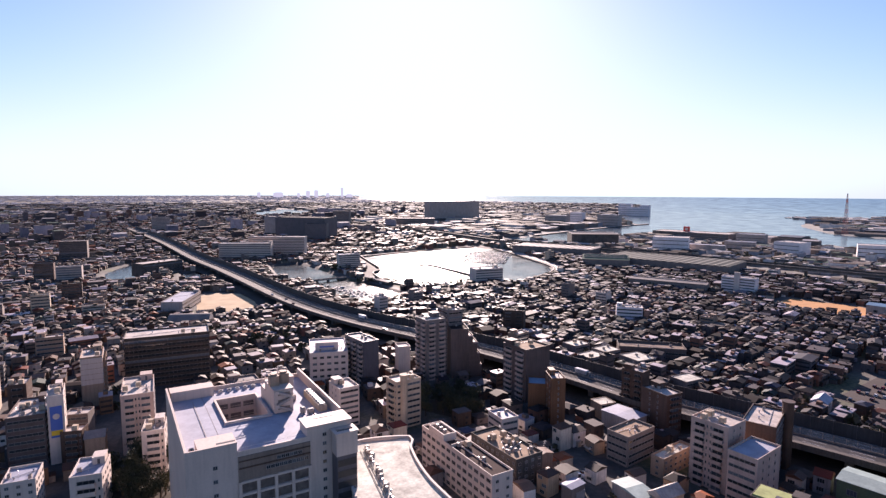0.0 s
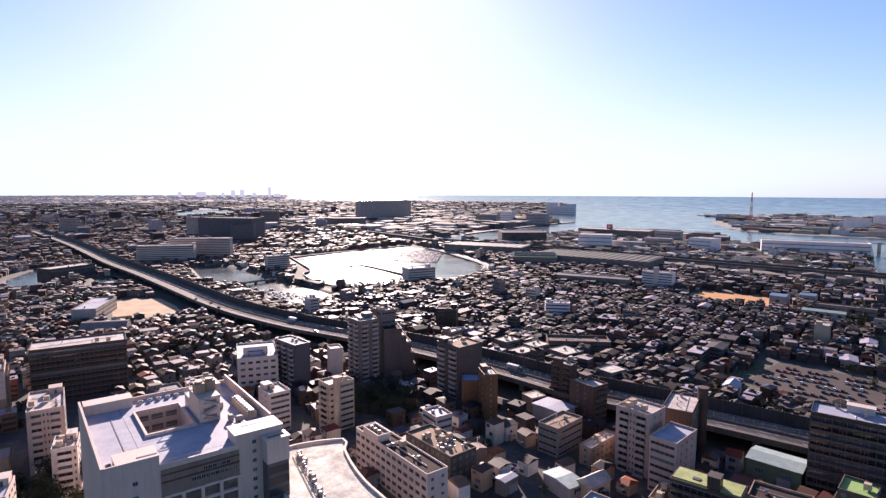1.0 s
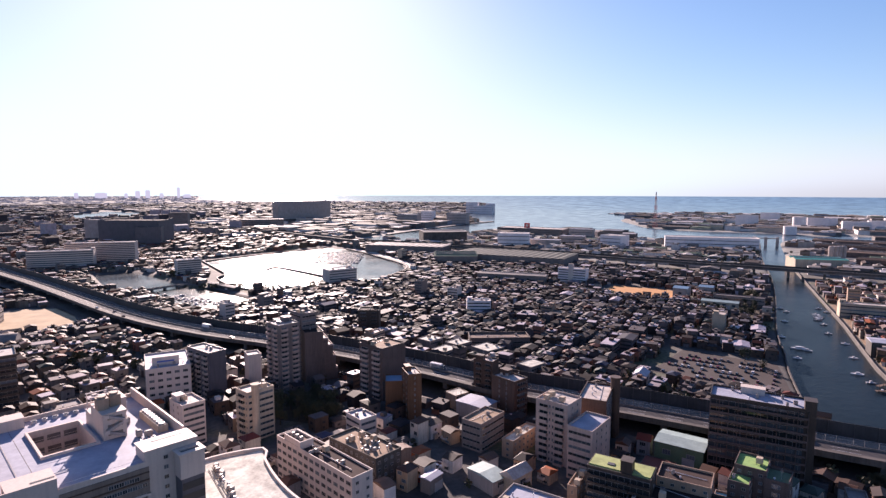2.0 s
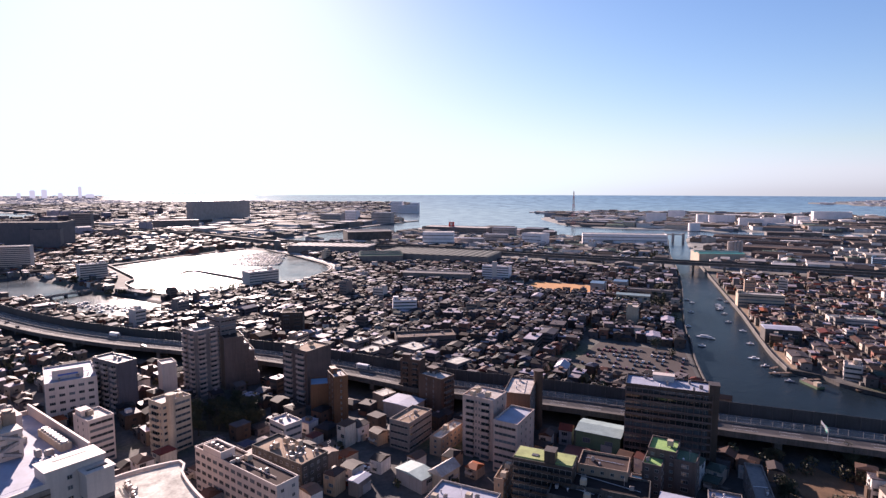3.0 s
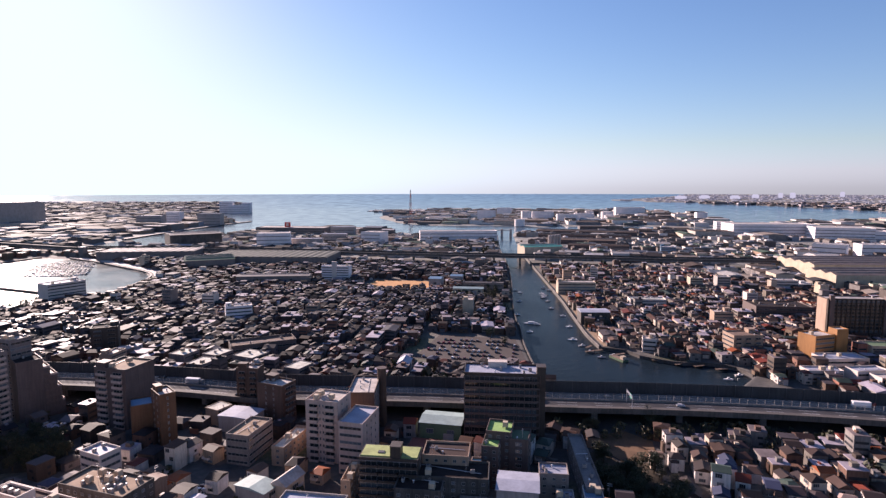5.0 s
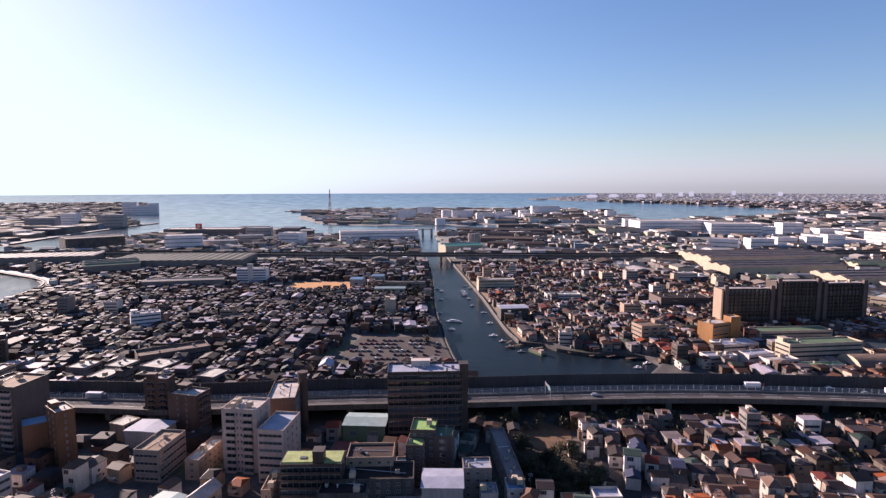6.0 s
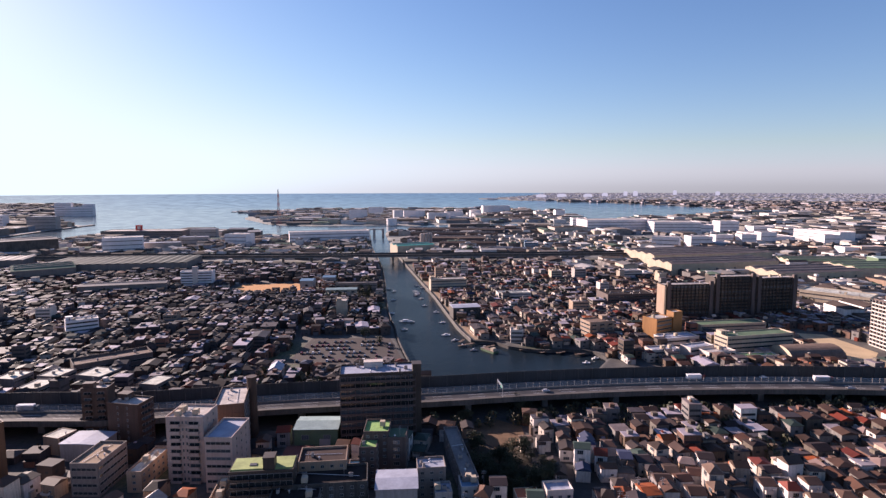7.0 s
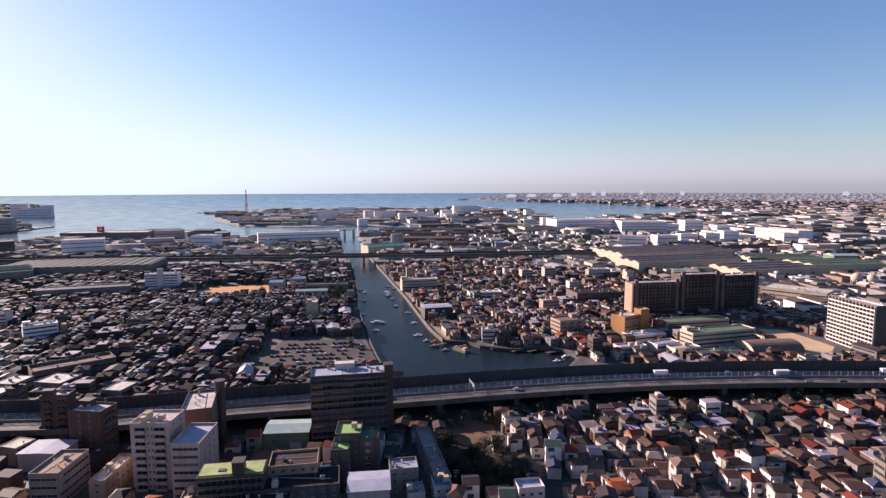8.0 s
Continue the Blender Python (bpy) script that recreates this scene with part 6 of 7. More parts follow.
for sx, sy in ((846, -17), (845, -32)):
    g = thing("gas_sphere", "round cream gas holder on steel legs", "gas holder", sx, sy, 0, 0, "gas holders")
    TAKEN.append((sx, sy, 14, 14, 0))
    bm = bmesh.new()
    bmesh.ops.create_uvsphere(bm, u_segments=24, v_segments=14, radius=6.2)
    bmesh.ops.translate(bm, vec=(0, 0, 9.0), verts=bm.verts)
    for f in bm.faces:
        f.smooth = True
    me = bpy.data.meshes.new("tank")
    bm.to_mesh(me)
    bm.free()
    me.materials.append(cream_paint)
    part("tank", me, None, g)
    part("walkway_ring", Shape().rod((0, 0, 8.8), (0, 0, 9.2), 6.8, sides=24), steel, g)
    for k in range(8):
        c, s = math.cos(k * math.pi / 4), math.sin(k * math.pi / 4)
        part("leg", Shape().rod((5.8 * c, 5.8 * s, -0.3), (5.8 * c, 5.8 * s, 8.9), 0.3), steel, g)


def lattice_mast(x, y, h):
    e = thing("pylon", "tall red and white lattice pylon on the harbour island", "pylon", x, y, 0, 20)
    for k in range(8):
        z0, z1 = h * k / 8, h * (k + 1) / 8
        a, b = 5.5 * (1 - 0.88 * k / 8), 5.5 * (1 - 0.88 * (k + 1) / 8)
        s = Shape()
        for q in range(4):
            c0, c1 = [((1, 1), (-1, 1), (-1, -1), (1, -1))[(q + j) % 4] for j in (0, 1)]
            s.rod((c0[0] * a, c0[1] * a, z0), (c0[0] * b, c0[1] * b, z1), 0.4, 0.36, 4)
            s.rod((c0[0] * a, c0[1] * a, z0), (c1[0] * b, c1[1] * b, z1), 0.2, 0.2, 4)
            s.rod((c1[0] * a, c1[1] * a, z0), (c0[0] * b, c0[1] * b, z1), 0.2, 0.2, 4)
            s.rod((c0[0] * b, c0[1] * b, z1), (c1[0] * b, c1[1] * b, z1), 0.2, 0.2, 4)
        part("tower_stage", s, white_paint if k % 2 else hazed_red, e)


lattice_mast(1128, 1583, 114)


# ---- the town: rows of houses ----
rows_rng = random.Random(11)
INDUSTRY = [(-384, 2087), (-153, 1830), (-6, 1540), (140, 1290), (320, 1050), (500, 745), (575, 635), (704, 515), (790, 450), (745, 330), (760, 230), (740, 120), (640, 60), (560, -60), (540, -300), (3200, -500), (5000, 2500), (3000, 3600), (900, 3300), (-60, 2700)]
_t = np.array(TAKEN)
_tc, _ts = np.cos(np.radians(_t[:, 4])), np.sin(np.radians(_t[:, 4]))
_ew = np.array([[(p + n * 12).x, (p + n * 12).y] for p, n in zip(EW_PATH, EW_NOR)])
_bay = np.array([[p.x, p.y] for p in BAY_PATH] + [[p.x, p.y] for p in RAMP])


def free(X, Y, r):
    """Which of the places, with room r round them, are neither built on, nor road, nor field, nor water."""
    ok = water_by(X, Y) < -(r + 2.5)
    for (tx, ty, tw, td, _), c, s in zip(TAKEN, _tc, _ts):
        dx, dy = X - tx, Y - ty
        ok &= ~((np.abs(dx * c + dy * s) < tw / 2 + r * 0.8 + 0.5) & (np.abs(-dx * s + dy * c) < td / 2 + r * 0.8 + 0.5))
    for poly in PLOTS:
        ok &= inside_by(poly, X, Y) < -(r + 6)
    for poly in WOODS + [VACANT]:
        ok &= inside_by(poly, X, Y) < -r * 0.4
    for poly, room in ((BASIN, 19), (CREEK, 11), (MOAT, 12), (POOL, 10)):
        ok &= inside_by(poly, X, Y) < -room
    for line, wide in ((_ew, 16.0), (_bay, 19.0)):
        best = np.full(X.shape, 1e9)
        for q in line:
            best = np.minimum(best, (X - q[0]) ** 2 + (Y - q[1]) ** 2)
        ok &= best > (wide + r) ** 2
    return ok


def in_view(X, Y, margin=3.0):
    az = np.degrees(np.arctan2(X, Y))
    return (az > -41 - margin) & (az < 95 + margin)


def plots(turn, keep, reach, lot_w=10.8, lot_d=12.0, per_row=5, street=4.2):
    """Plots in back-to-back rows along streets that run at about the given turn; each block has its own slant: x, y, turn."""
    c, s = math.cos(radians(turn)), math.sin(radians(turn))
    bl, bd = per_row * lot_w + street, 2 * lot_d + street
    n, m = int(reach / bl) + 1, int(reach / bd) + 1
    I, J, K, Q = [g.ravel() for g in np.meshgrid(np.arange(-n, n), np.arange(-m, m), np.arange(per_row), np.arange(2), indexing="ij")]
    rng = np.random.RandomState(5)
    shift = rng.uniform(0, bl, 2 * m)[J + m]
    slant = np.radians(rng.choice([-7, -3, 0, 0, 3, 8], (2 * n, 2 * m))[I + n, J + m])
    u, v = (K + 0.5 - per_row / 2) * lot_w + rng.uniform(-1.3, 1.3, K.shape), (Q - 0.5) * lot_d + rng.uniform(-1.5, 1.5, K.shape)
    U = I * bl + shift + bl / 2 + u * np.cos(slant) - v * np.sin(slant)
    V = J * bd + bd / 2 + u * np.sin(slant) + v * np.cos(slant)
    X, Y = U * c - V * s, U * s + V * c
    ok = in_view(X, Y) & keep(X, Y) & (rng.uniform(0, 1, X.shape) > 0.05)
    X, Y, Q, slant = X[ok], Y[ok], Q[ok], slant[ok]
    ok = free(X, Y, 5.2)
    return [(x, y, turn + math.degrees(t) + (180 if q == 0 else 0)) for x, y, q, t in zip(X[ok], Y[ok], Q[ok], slant[ok])]


def dist(X, Y):
    return np.hypot(X, Y)


def homes_here(X, Y, lo, hi):
    D = dist(X, Y)
    return (D > lo) & (D < hi) & (inside_by(INDUSTRY, X, Y) < 0)


WEST = lambda X, Y: X + 0.25 * Y < 160
block("house_block", "house with a bright orange-red roof", "house", 177, 100, 9, 7, -46, 6, cream_paint, red_roof, "win", "few", None, "few", kit=0, pent=False, parapet=0.15)
block("house_block", "white terraced house with flat roof", "house", 186, 92, 10, 7, -46, 7, white_paint, roof_white, "win", "few", None, "few", kit=1, pent=False)
block("workshop", "low workshop with a dark red roof", "workshop", 147, 198, 13, 12, -50, 4, brown_tile, dull_red, "few", None, None, None, kit=0, pent=False, parapet=0.2)
_t = np.array(TAKEN)
_tc, _ts = np.cos(np.radians(_t[:, 4])), np.sin(np.radians(_t[:, 4]))
# flats and offices among the houses
fr = random.Random(44)
FLATS = (("small apartment block with ribbon balconies", white_paint, roof_pale), ("beige block of small flats", beige_tile, roof_pale), ("brown tiled block of small flats", brown_tile, roof_dark), ("plain grey office of few storeys", grey_render, roof_grey), ("cream block of flats with flat roof", cream_paint, roof_pale))
for _ in range(900):
    az, d = fr.uniform(-42, 96), math.sqrt(fr.uniform(280 ** 2, 1000 ** 2))
    x, y = d * math.sin(radians(az)), d * math.cos(radians(az))
    if len(TAKEN) - len(_t) >= 37:
        break
    here = np.array([x]), np.array([y])
    if (x < 150 or d > 420) and homes_here(*here, 280, 1000)[0] and free(*here, 13)[0] and all(math.hypot(x - q[0], y - q[1]) > 34 for q in TAKEN):
        lab, wl, rf = fr.choice(FLATS)
        w, dd, h = fr.uniform(9, 19), fr.uniform(8, 12), fr.choice((8.4, 9, 9, 11.6, 12, 15, 18))
        style = fr.choice(("band", "wide")) if w < 14 else "band"
        block("flats", lab, "apartment building", x, y, w, dd, 31 if x + 0.25 * y < 160 else 44 - 90 * fr.randrange(2), h, wl, rf, style, "few", None, "few", kit=2, group="small blocks of flats")
_t = np.array(TAKEN)
_tc, _ts = np.cos(np.radians(_t[:, 4])), np.sin(np.radians(_t[:, 4]))

near_plots = plots(31, lambda X, Y: homes_here(X, Y, 205, 450) & WEST(X, Y), 1200) + plots(-54, lambda X, Y: homes_here(X, Y, 168, 390) & ~WEST(X, Y), 1200, 8.9, 7.9, 8, 2.4)
near_plots += plots(31, lambda X, Y: homes_here(X, Y, 450, 1150) & WEST(X, Y), 1200, 8.0, 9.0, 6, 3.2) + plots(46, lambda X, Y: homes_here(X, Y, 390, 1150) & ~WEST(X, Y), 1200, 7.2, 8.4, 8, 2.6)
near_plots.sort(key=lambda p: math.hypot(p[0], p[1]))

# house kinds with parts of their own, built once
def house_kind(seed):
    r = random.Random(seed)
    w, d = r.uniform(5.8, 7.2), r.uniform(6.6, 8.6)
    h = r.choice((5.2, 5.6, 5.8, 6.2, 7.8, 8.4))
    e = thing("house", "small detached house with a pitched roof and pale walls", "house", group="detached houses")
    body = Shape().box(0, 0, -0.3, w, d, h + 0.3)
    kind = r.choice(("gable", "gable", "hip", "hip", "flat", "shed"))
    rise = r.uniform(0.9, 1.7)
    turned = r.random() < 0.4
    if kind == "gable":
        if turned:
            body.add([(-w / 2, -d / 2, h), (w / 2, -d / 2, h), (0, -d / 2, h + rise * 0.9), (-w / 2, d / 2, h), (w / 2, d / 2, h), (0, d / 2, h + rise * 0.9)], [(0, 1, 2), (4, 3, 5)])
        else:
            body.add([(-w / 2, -d / 2, h), (-w / 2, d / 2, h), (-w / 2, 0, h + rise * 0.9), (w / 2, -d / 2, h), (w / 2, d / 2, h), (w / 2, 0, h + rise * 0.9)], [(1, 0, 2), (3, 4, 5)])
    wing = r.random()
    if wing < 0.6:
        ww, wd, wh = w * r.uniform(0.4, 0.6), d * r.uniform(0.22, 0.32), h * r.choice((0.5, 0.55, 0.8))
        wx, wy = (w - ww) / 2 * r.choice((-1, 1)), (d + wd) / 2 * r.choice((-1, 1))
        body.box(wx, wy, -0.3, ww, wd, wh + 0.3)
    part("wall", body, house_wall, e)
    if wing < 0.6:
        part("wing_roof", Shape().gable(wx, wy, wh, ww, wd, 0.9, 0, 0.25, hip=0.3), house_roof, e)
    if kind == "flat":
        part("roof", Shape().box(0, 0, h + 0.004, w + 0.2, d + 0.2, 0.3), house_roof, e)
        part("parapet", rim_shape(w + 0.2, d + 0.2, 0.2, h + 0.304, 0.6), house_wall, e)
    else:
        hip = {"gable": 0.0, "hip": r.uniform(0.45, 0.8), "shed": 0.0}[kind]
        if turned:
            part("roof", Shape().gable(0, 0, h - 0.05, d, w, rise, 90, 0.3, hip=hip), house_roof, e)
        else:
            part("roof", Shape().gable(0, 0, h - 0.05, w, d, rise, 0, 0.3, hip=hip), house_roof, e)
    for f in range(int(h / 2.8)):
        z = 0.9 + f * 2.8
        for m, L in ((pose(0, -d / 2, 0), w), (pose(-w / 2, 0, 0, 0, 0, 270), d)):
            part("window", r.choice((SMALL_WIN, WIDE_WIN, WIDE_WIN)), None, e, at=m @ pose(r.uniform(-0.2, 0.2) * L, -0.02, z))
    if r.random() < 0.7:
        part("balcony", balcony(min(4.0, w * 0.55), white_paint, False), None, e, at=pose(-w * 0.12, -d / 2, 2.9))
    return e


kinds = [house_kind(30 + k) for k in range(16)]
THINGS_HOMES = 236
for i, (x, y, a) in enumerate(near_plots[:THINGS_HOMES]):
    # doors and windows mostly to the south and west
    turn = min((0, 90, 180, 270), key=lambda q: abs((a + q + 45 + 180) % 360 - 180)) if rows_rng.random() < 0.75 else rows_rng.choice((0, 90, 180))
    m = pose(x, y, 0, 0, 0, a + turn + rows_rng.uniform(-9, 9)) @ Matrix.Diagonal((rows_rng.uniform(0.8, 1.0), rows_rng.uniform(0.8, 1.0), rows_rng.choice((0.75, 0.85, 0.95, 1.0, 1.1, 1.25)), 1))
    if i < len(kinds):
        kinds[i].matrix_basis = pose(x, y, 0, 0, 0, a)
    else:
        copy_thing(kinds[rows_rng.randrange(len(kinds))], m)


for k in range(8):
    t = k / 7
    copy_thing(kinds[(3 * k + 1) % len(kinds)], pose(409 - 34 * t, 168 - 34 * t, 0, 0, 0, -45 + rows_rng.uniform(-4, 4)) @ Matrix.Scale(0.8, 4))
    copy_thing(kinds[(5 * k + 2) % len(kinds)], pose(421 - 34 * t, 158 - 34 * t, 0, 0, 0, -45 + rows_rng.uniform(-4, 4)) @ Matrix.Scale(0.8, 4))


def with_larger(places, share, seed):
    """Some plots are thrown together for workshops and for terraces in a row; gives x, y, turn, kind, width, depth."""
    r = random.Random(seed)
    P = np.array([(x, y) for x, y, _ in places])
    alive = np.ones(len(P), bool)
    picks = [i for i in range(len(P)) if r.random() < share]
    out = []
    for i in picks:
        x, y, a = places[i]
        if not alive[i]:
            continue
        kind = r.choice(("works", "works", "row"))
        w, d = (r.uniform(11, 20), r.uniform(8, 13)) if kind == "works" else (r.uniform(13, 22), r.uniform(5.5, 7))
        c, q = math.cos(radians(a)), math.sin(radians(a))
        ends = [(x + u * w / 2 * c - v * d / 2 * q, y + u * w / 2 * q + v * d / 2 * c) for u in (-1, 1) for v in (-1, 1)]
        if not free(np.array([e[0] for e in ends]), np.array([e[1] for e in ends]), 1.0).all():
            continue
        dx, dy = P[:, 0] - x, P[:, 1] - y
        alive &= ~((np.abs(dx * c + dy * q) < w / 2 + 4.2) & (np.abs(-dx * q + dy * c) < d / 2 + 4.2))
        out.append((x, y, a, kind, w, d))
    return out + [(*places[i], "house", 0, 0) for i in np.flatnonzero(alive)]


def town(name, places, label, windows=True, grow=1.0, wall=None):
    """All further houses of a quarter as one mesh: walls, roofs, panes."""
    s = Shape()
    r = random.Random(name)
    for x, y, a, kind, w, d in places:
        flat_share = 0.26 if x < -70 else 0.36
        x, y, z, k = far(x, y)
        k *= grow
        if kind == "house":
            w, d, h = r.uniform(5.4, 8.2) * k, r.uniform(6.0, 8.4) * k, r.choice((3.2, 4.8, 5.2, 5.6, 7.0)) * k
            a += r.choice((0, 90, 90)) + r.uniform(-3, 3)
            if r.random() < 0.05:
                h *= r.uniform(1.4, 2.0)
            flat = h > 7.6 * k or r.random() < flat_share
        else:
            h = r.choice((4.6, 5.4, 6.2, 8.4)) if kind == "works" else r.choice((5.0, 5.6))
            flat = r.random() < (0.6 if kind == "works" else 0.12)
        c, q = math.cos(radians(a)), math.sin(radians(a))
        s.box(x, y, z - 0.5, w, d, h + 0.5, a, 0, open_bottom=True)
        if flat:
            s.box(x, y, z + h + 0.01, w + 0.3, d + 0.3, 0.35 * k, a, 3)
            if windows and r.random() < 0.6:
                u = r.uniform(-0.25, 0.25) * w
                s.box(x + u * c, y + u * q, z + h + 0.36 * k, min(3.2, w * 0.35), min(3.0, d * 0.35), 1.7 * k, a, 0)
        elif kind == "works":
            s.gable(x, y, z + h, w, d, r.uniform(1.0, 1.8), a, 0.3, 0.15, r.choice((1, 3, 3)), 0.0)
        elif kind == "row" or r.random() < 0.5:
            rise = r.uniform(0.9, 1.6) * k
            s.gable(x, y, z + h, w, d, rise, a, 0.35 * k, 0.15, 1, 0.0)
            for e in (-1, 1):
                s.add([(x + px * c - py * q, y + px * q + py * c, z + h + pz) for px, py, pz in ((e * w / 2, -d / 2, 0), (e * w / 2, d / 2, 0), (e * w / 2, 0, rise * 0.92))], [(0, 1, 2)], 0)
        else:
            s.gable(x, y, z + h, w, d, r.uniform(0.9, 1.5) * k, a, 0.35 * k, 0.15, 1, r.uniform(0.4, 0.8))
        if kind == "house" and r.random() < 0.4:
            o = d * 0.6
            s.box(x + o * q, y - o * c, z - 0.3, w * 0.6, d * 0.35, 3.0 * k, a, 0, open_bottom=True)
            s.box(x + o * q, y - o * c, z + 2.7 * k, w * 0.66, d * 0.42, 0.2 * k, a, 1)
        if z == 0 and grow == 1:
            # sheds, carports and drying decks round the house
            for _ in range(1):
                b, o = radians(a + 90 * r.randrange(4)), d * r.uniform(0.5, 0.62)
                u = r.uniform(-3, 3)
                s.box(x + math.sin(b) * o + math.cos(b) * u, y - math.cos(b) * o + math.sin(b) * u, -0.2, r.uniform(1.2, 3.2), r.uniform(0.8, 2.2), r.choice((2.2, 2.6, 3.0, 4.4)), a, r.choice((0, 0, 1, 3)), open_bottom=True)
        if windows and z == 0:
            # roof clutter: water heaters, vents, drying racks, and bright panels here and there
            for _ in range(r.choice((0, 0, 1, 1))):
                u, v = r.uniform(-0.3, 0.3) * w, r.uniform(-0.3, 0.3) * d
                s.box(x + u * c - v * q, y + u * q + v * c, h + (0.3 if flat else 0.9), r.uniform(0.7, 2.0), r.uniform(0.6, 1.4), r.uniform(0.5, 1.1), a, r.choice((0, 0, 3, 1)), open_bottom=True)
        if not windows and kind == "house":
            continue
        for t in range(4):
            b = radians(a + 90 * t)
            if x * math.sin(b) - y * math.cos(b) > 0:
                continue
            L, D = (w, d) if t % 2 == 0 else (d, w)
            c, q = math.cos(b), math.sin(b)
            for f in range(max(1, int(h / 2.8))):
                ww, u = (L * 0.42, 0.0) if kind != "house" or h > 7.6 else (r.uniform(0.5, 1.2), r.uniform(-0.2, 0.2) * L)
                z0 = z + 0.9 + f * 2.8
                s.add([(x + px * c - py * q, y + px * q + py * c, pz) for px, py, pz in ((u - ww, -D / 2 - 0.06, z0), (u + ww, -D / 2 - 0.06, z0), (u + ww, -D / 2 - 0.06, z0 + 1.2), (u - ww, -D / 2 - 0.06, z0 + 1.2))], [(0, 1, 2, 3)], 2)
    return solid(name, s, [wall or shaded_wall, east_roof if wall else many_roof, far_glass, flat_roof], label, "houses", kind="stuff")


rest = near_plots[THINGS_HOMES:]
east = [p for p in rest if math.hypot(p[0], p[1]) < 390 and p[0] > 120]
near_rest = [(*p, "house", 0, 0) for p in east] + with_larger([p for p in rest if p not in set(east)], 0.045, 61)
# quarters in sun or haze, which get the lightened wall copy
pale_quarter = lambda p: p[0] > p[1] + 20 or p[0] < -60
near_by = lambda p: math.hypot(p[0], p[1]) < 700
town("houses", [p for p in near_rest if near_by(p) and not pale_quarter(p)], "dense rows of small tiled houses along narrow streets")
town("houses", [p for p in near_rest if near_by(p) and pale_quarter(p)], "close-built small houses with pale sunlit walls", wall=brightened_wall)
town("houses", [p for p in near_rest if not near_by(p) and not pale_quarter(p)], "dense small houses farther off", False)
town("houses", [p for p in near_rest if not near_by(p) and pale_quarter(p)], "pale small houses farther off", False, wall=brightened_wall)
mid_plots = [(*p, "house", 0, 0) for p in plots(38, lambda X, Y: homes_here(X, Y, 1150, 3000), 3000, 15, 16, 5, 6)]
town("houses", mid_plots, "close-set roofs of the far town", False, 1.6, wall=brightened_wall)



# ---- works, warehouses and far town ----
def works(name, label, lo, hi, n, keep, size, tall, seed, wall=None, roof=None, single=0):
    """Flat and pitched sheds strewn over a quarter, one mesh."""
    rng = np.random.RandomState(seed)
    az = np.radians(rng.uniform(-44, 98, n))
    D = 1.0 / rng.uniform(1.0 / hi, 1.0 / lo, n) if hi / lo > 3 else np.sqrt(rng.uniform(lo * lo, hi * hi, n))
    X, Y = D * np.sin(az), D * np.cos(az)
    ok = keep(X, Y)
    X, Y = X[ok], Y[ok]
    ok = free(X, Y, size[1] * 0.45)
    s = Shape()
    r = random.Random(seed)
    used = []
    cells = {}
    for x, y in zip(X[ok], Y[ok]):
        w, d, h = r.uniform(*size), r.uniform(*size) * 0.7, r.uniform(*tall) * r.choice((0.7, 1, 1, 1.3))
        g = max(w, d)
        key = (int(x // (g * 0.9)), int(y // (g * 0.9)), round(math.log2(g)))
        if key in cells:
            continue
        cells[key] = 1
        used.append((math.hypot(x, y), x, y, w, d, h))
    used.sort()
    for i, (_, x, y, w, d, h) in enumerate(used):
        gx, gy, z, k = far(x, y)
        a = 42 + r.choice((0, 90)) + r.uniform(-4, 4)
        body, top = (Shape(), Shape()) if i < single else (s, s)
        body.box(gx, gy, z - 0.5, w * k, d * k, h * k + 0.5, a, 0, open_bottom=True)
        if r.random() < 0.55:
            top.box(gx, gy, z + h * k + 0.01, w * k * 0.98, d * k * 0.98, 0.4 * k, a, 0 if i < single else 1)
            if r.random() < 0.5:
                body.box(gx, gy, z + (h + 0.4) * k, w * k * 0.3, d * k * 0.3, 2.5 * k, a, 0)
        else:
            top.gable(gx, gy, z + h * k, w * k, d * k, 2.2 * k, a, 0.3 * k, 0.2 * k, 0 if i < single else 1)
        if i < single:
            e = thing("works_shed", "low works shed with a sheet roof", "shed", group="works sheds")
            part("wall", body, shed_wall, e)
            part("roof", top, shed_roof, e)
    return solid(name, s, [wall or shed_wall, roof or shed_roof], label, "buildings", kind="structure" if name == "backdrop" else "stuff")


indoor = lambda X, Y: (inside_by(INDUSTRY, X, Y) > 0)
works("works_sheds", "mixed works sheds and warehouses with pale walls", 500, 1600, 9000, indoor, (12, 36), (4, 9), 3, single=80)
works("works_sheds", "harbour warehouses and factories", 1500, 3000, 6000, indoor, (30, 95), (5, 14), 4)
works("town_blocks", "flats and offices rising from the far town", 1400, 3000, 1300, lambda X, Y: homes_here(X, Y, 1400, 3000), (14, 38), (8, 30), 7, distant_wall, shed_roof)
# haze over the far strip, painted as a faint glow of its buildings
haze, ht, hb = shader("hazy_glow", 0.9)
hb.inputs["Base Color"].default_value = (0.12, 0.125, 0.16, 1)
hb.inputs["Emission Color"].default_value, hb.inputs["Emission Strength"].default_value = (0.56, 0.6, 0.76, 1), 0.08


works("far_town", "hazy distant roofs and blocks towards the horizon", 2900, 5200, 7000, lambda X, Y: X > -1e9, (24, 80), (4, 10), 8, distant_wall, shed_roof)
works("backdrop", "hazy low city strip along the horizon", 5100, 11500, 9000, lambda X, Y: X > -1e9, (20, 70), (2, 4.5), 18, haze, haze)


# towers glow by themselves to stand in for the haze before them
pale_haze, ht, hb = shader("pale_glow", 0.9)
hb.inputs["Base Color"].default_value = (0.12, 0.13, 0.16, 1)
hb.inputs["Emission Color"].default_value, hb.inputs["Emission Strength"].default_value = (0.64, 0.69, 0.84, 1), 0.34


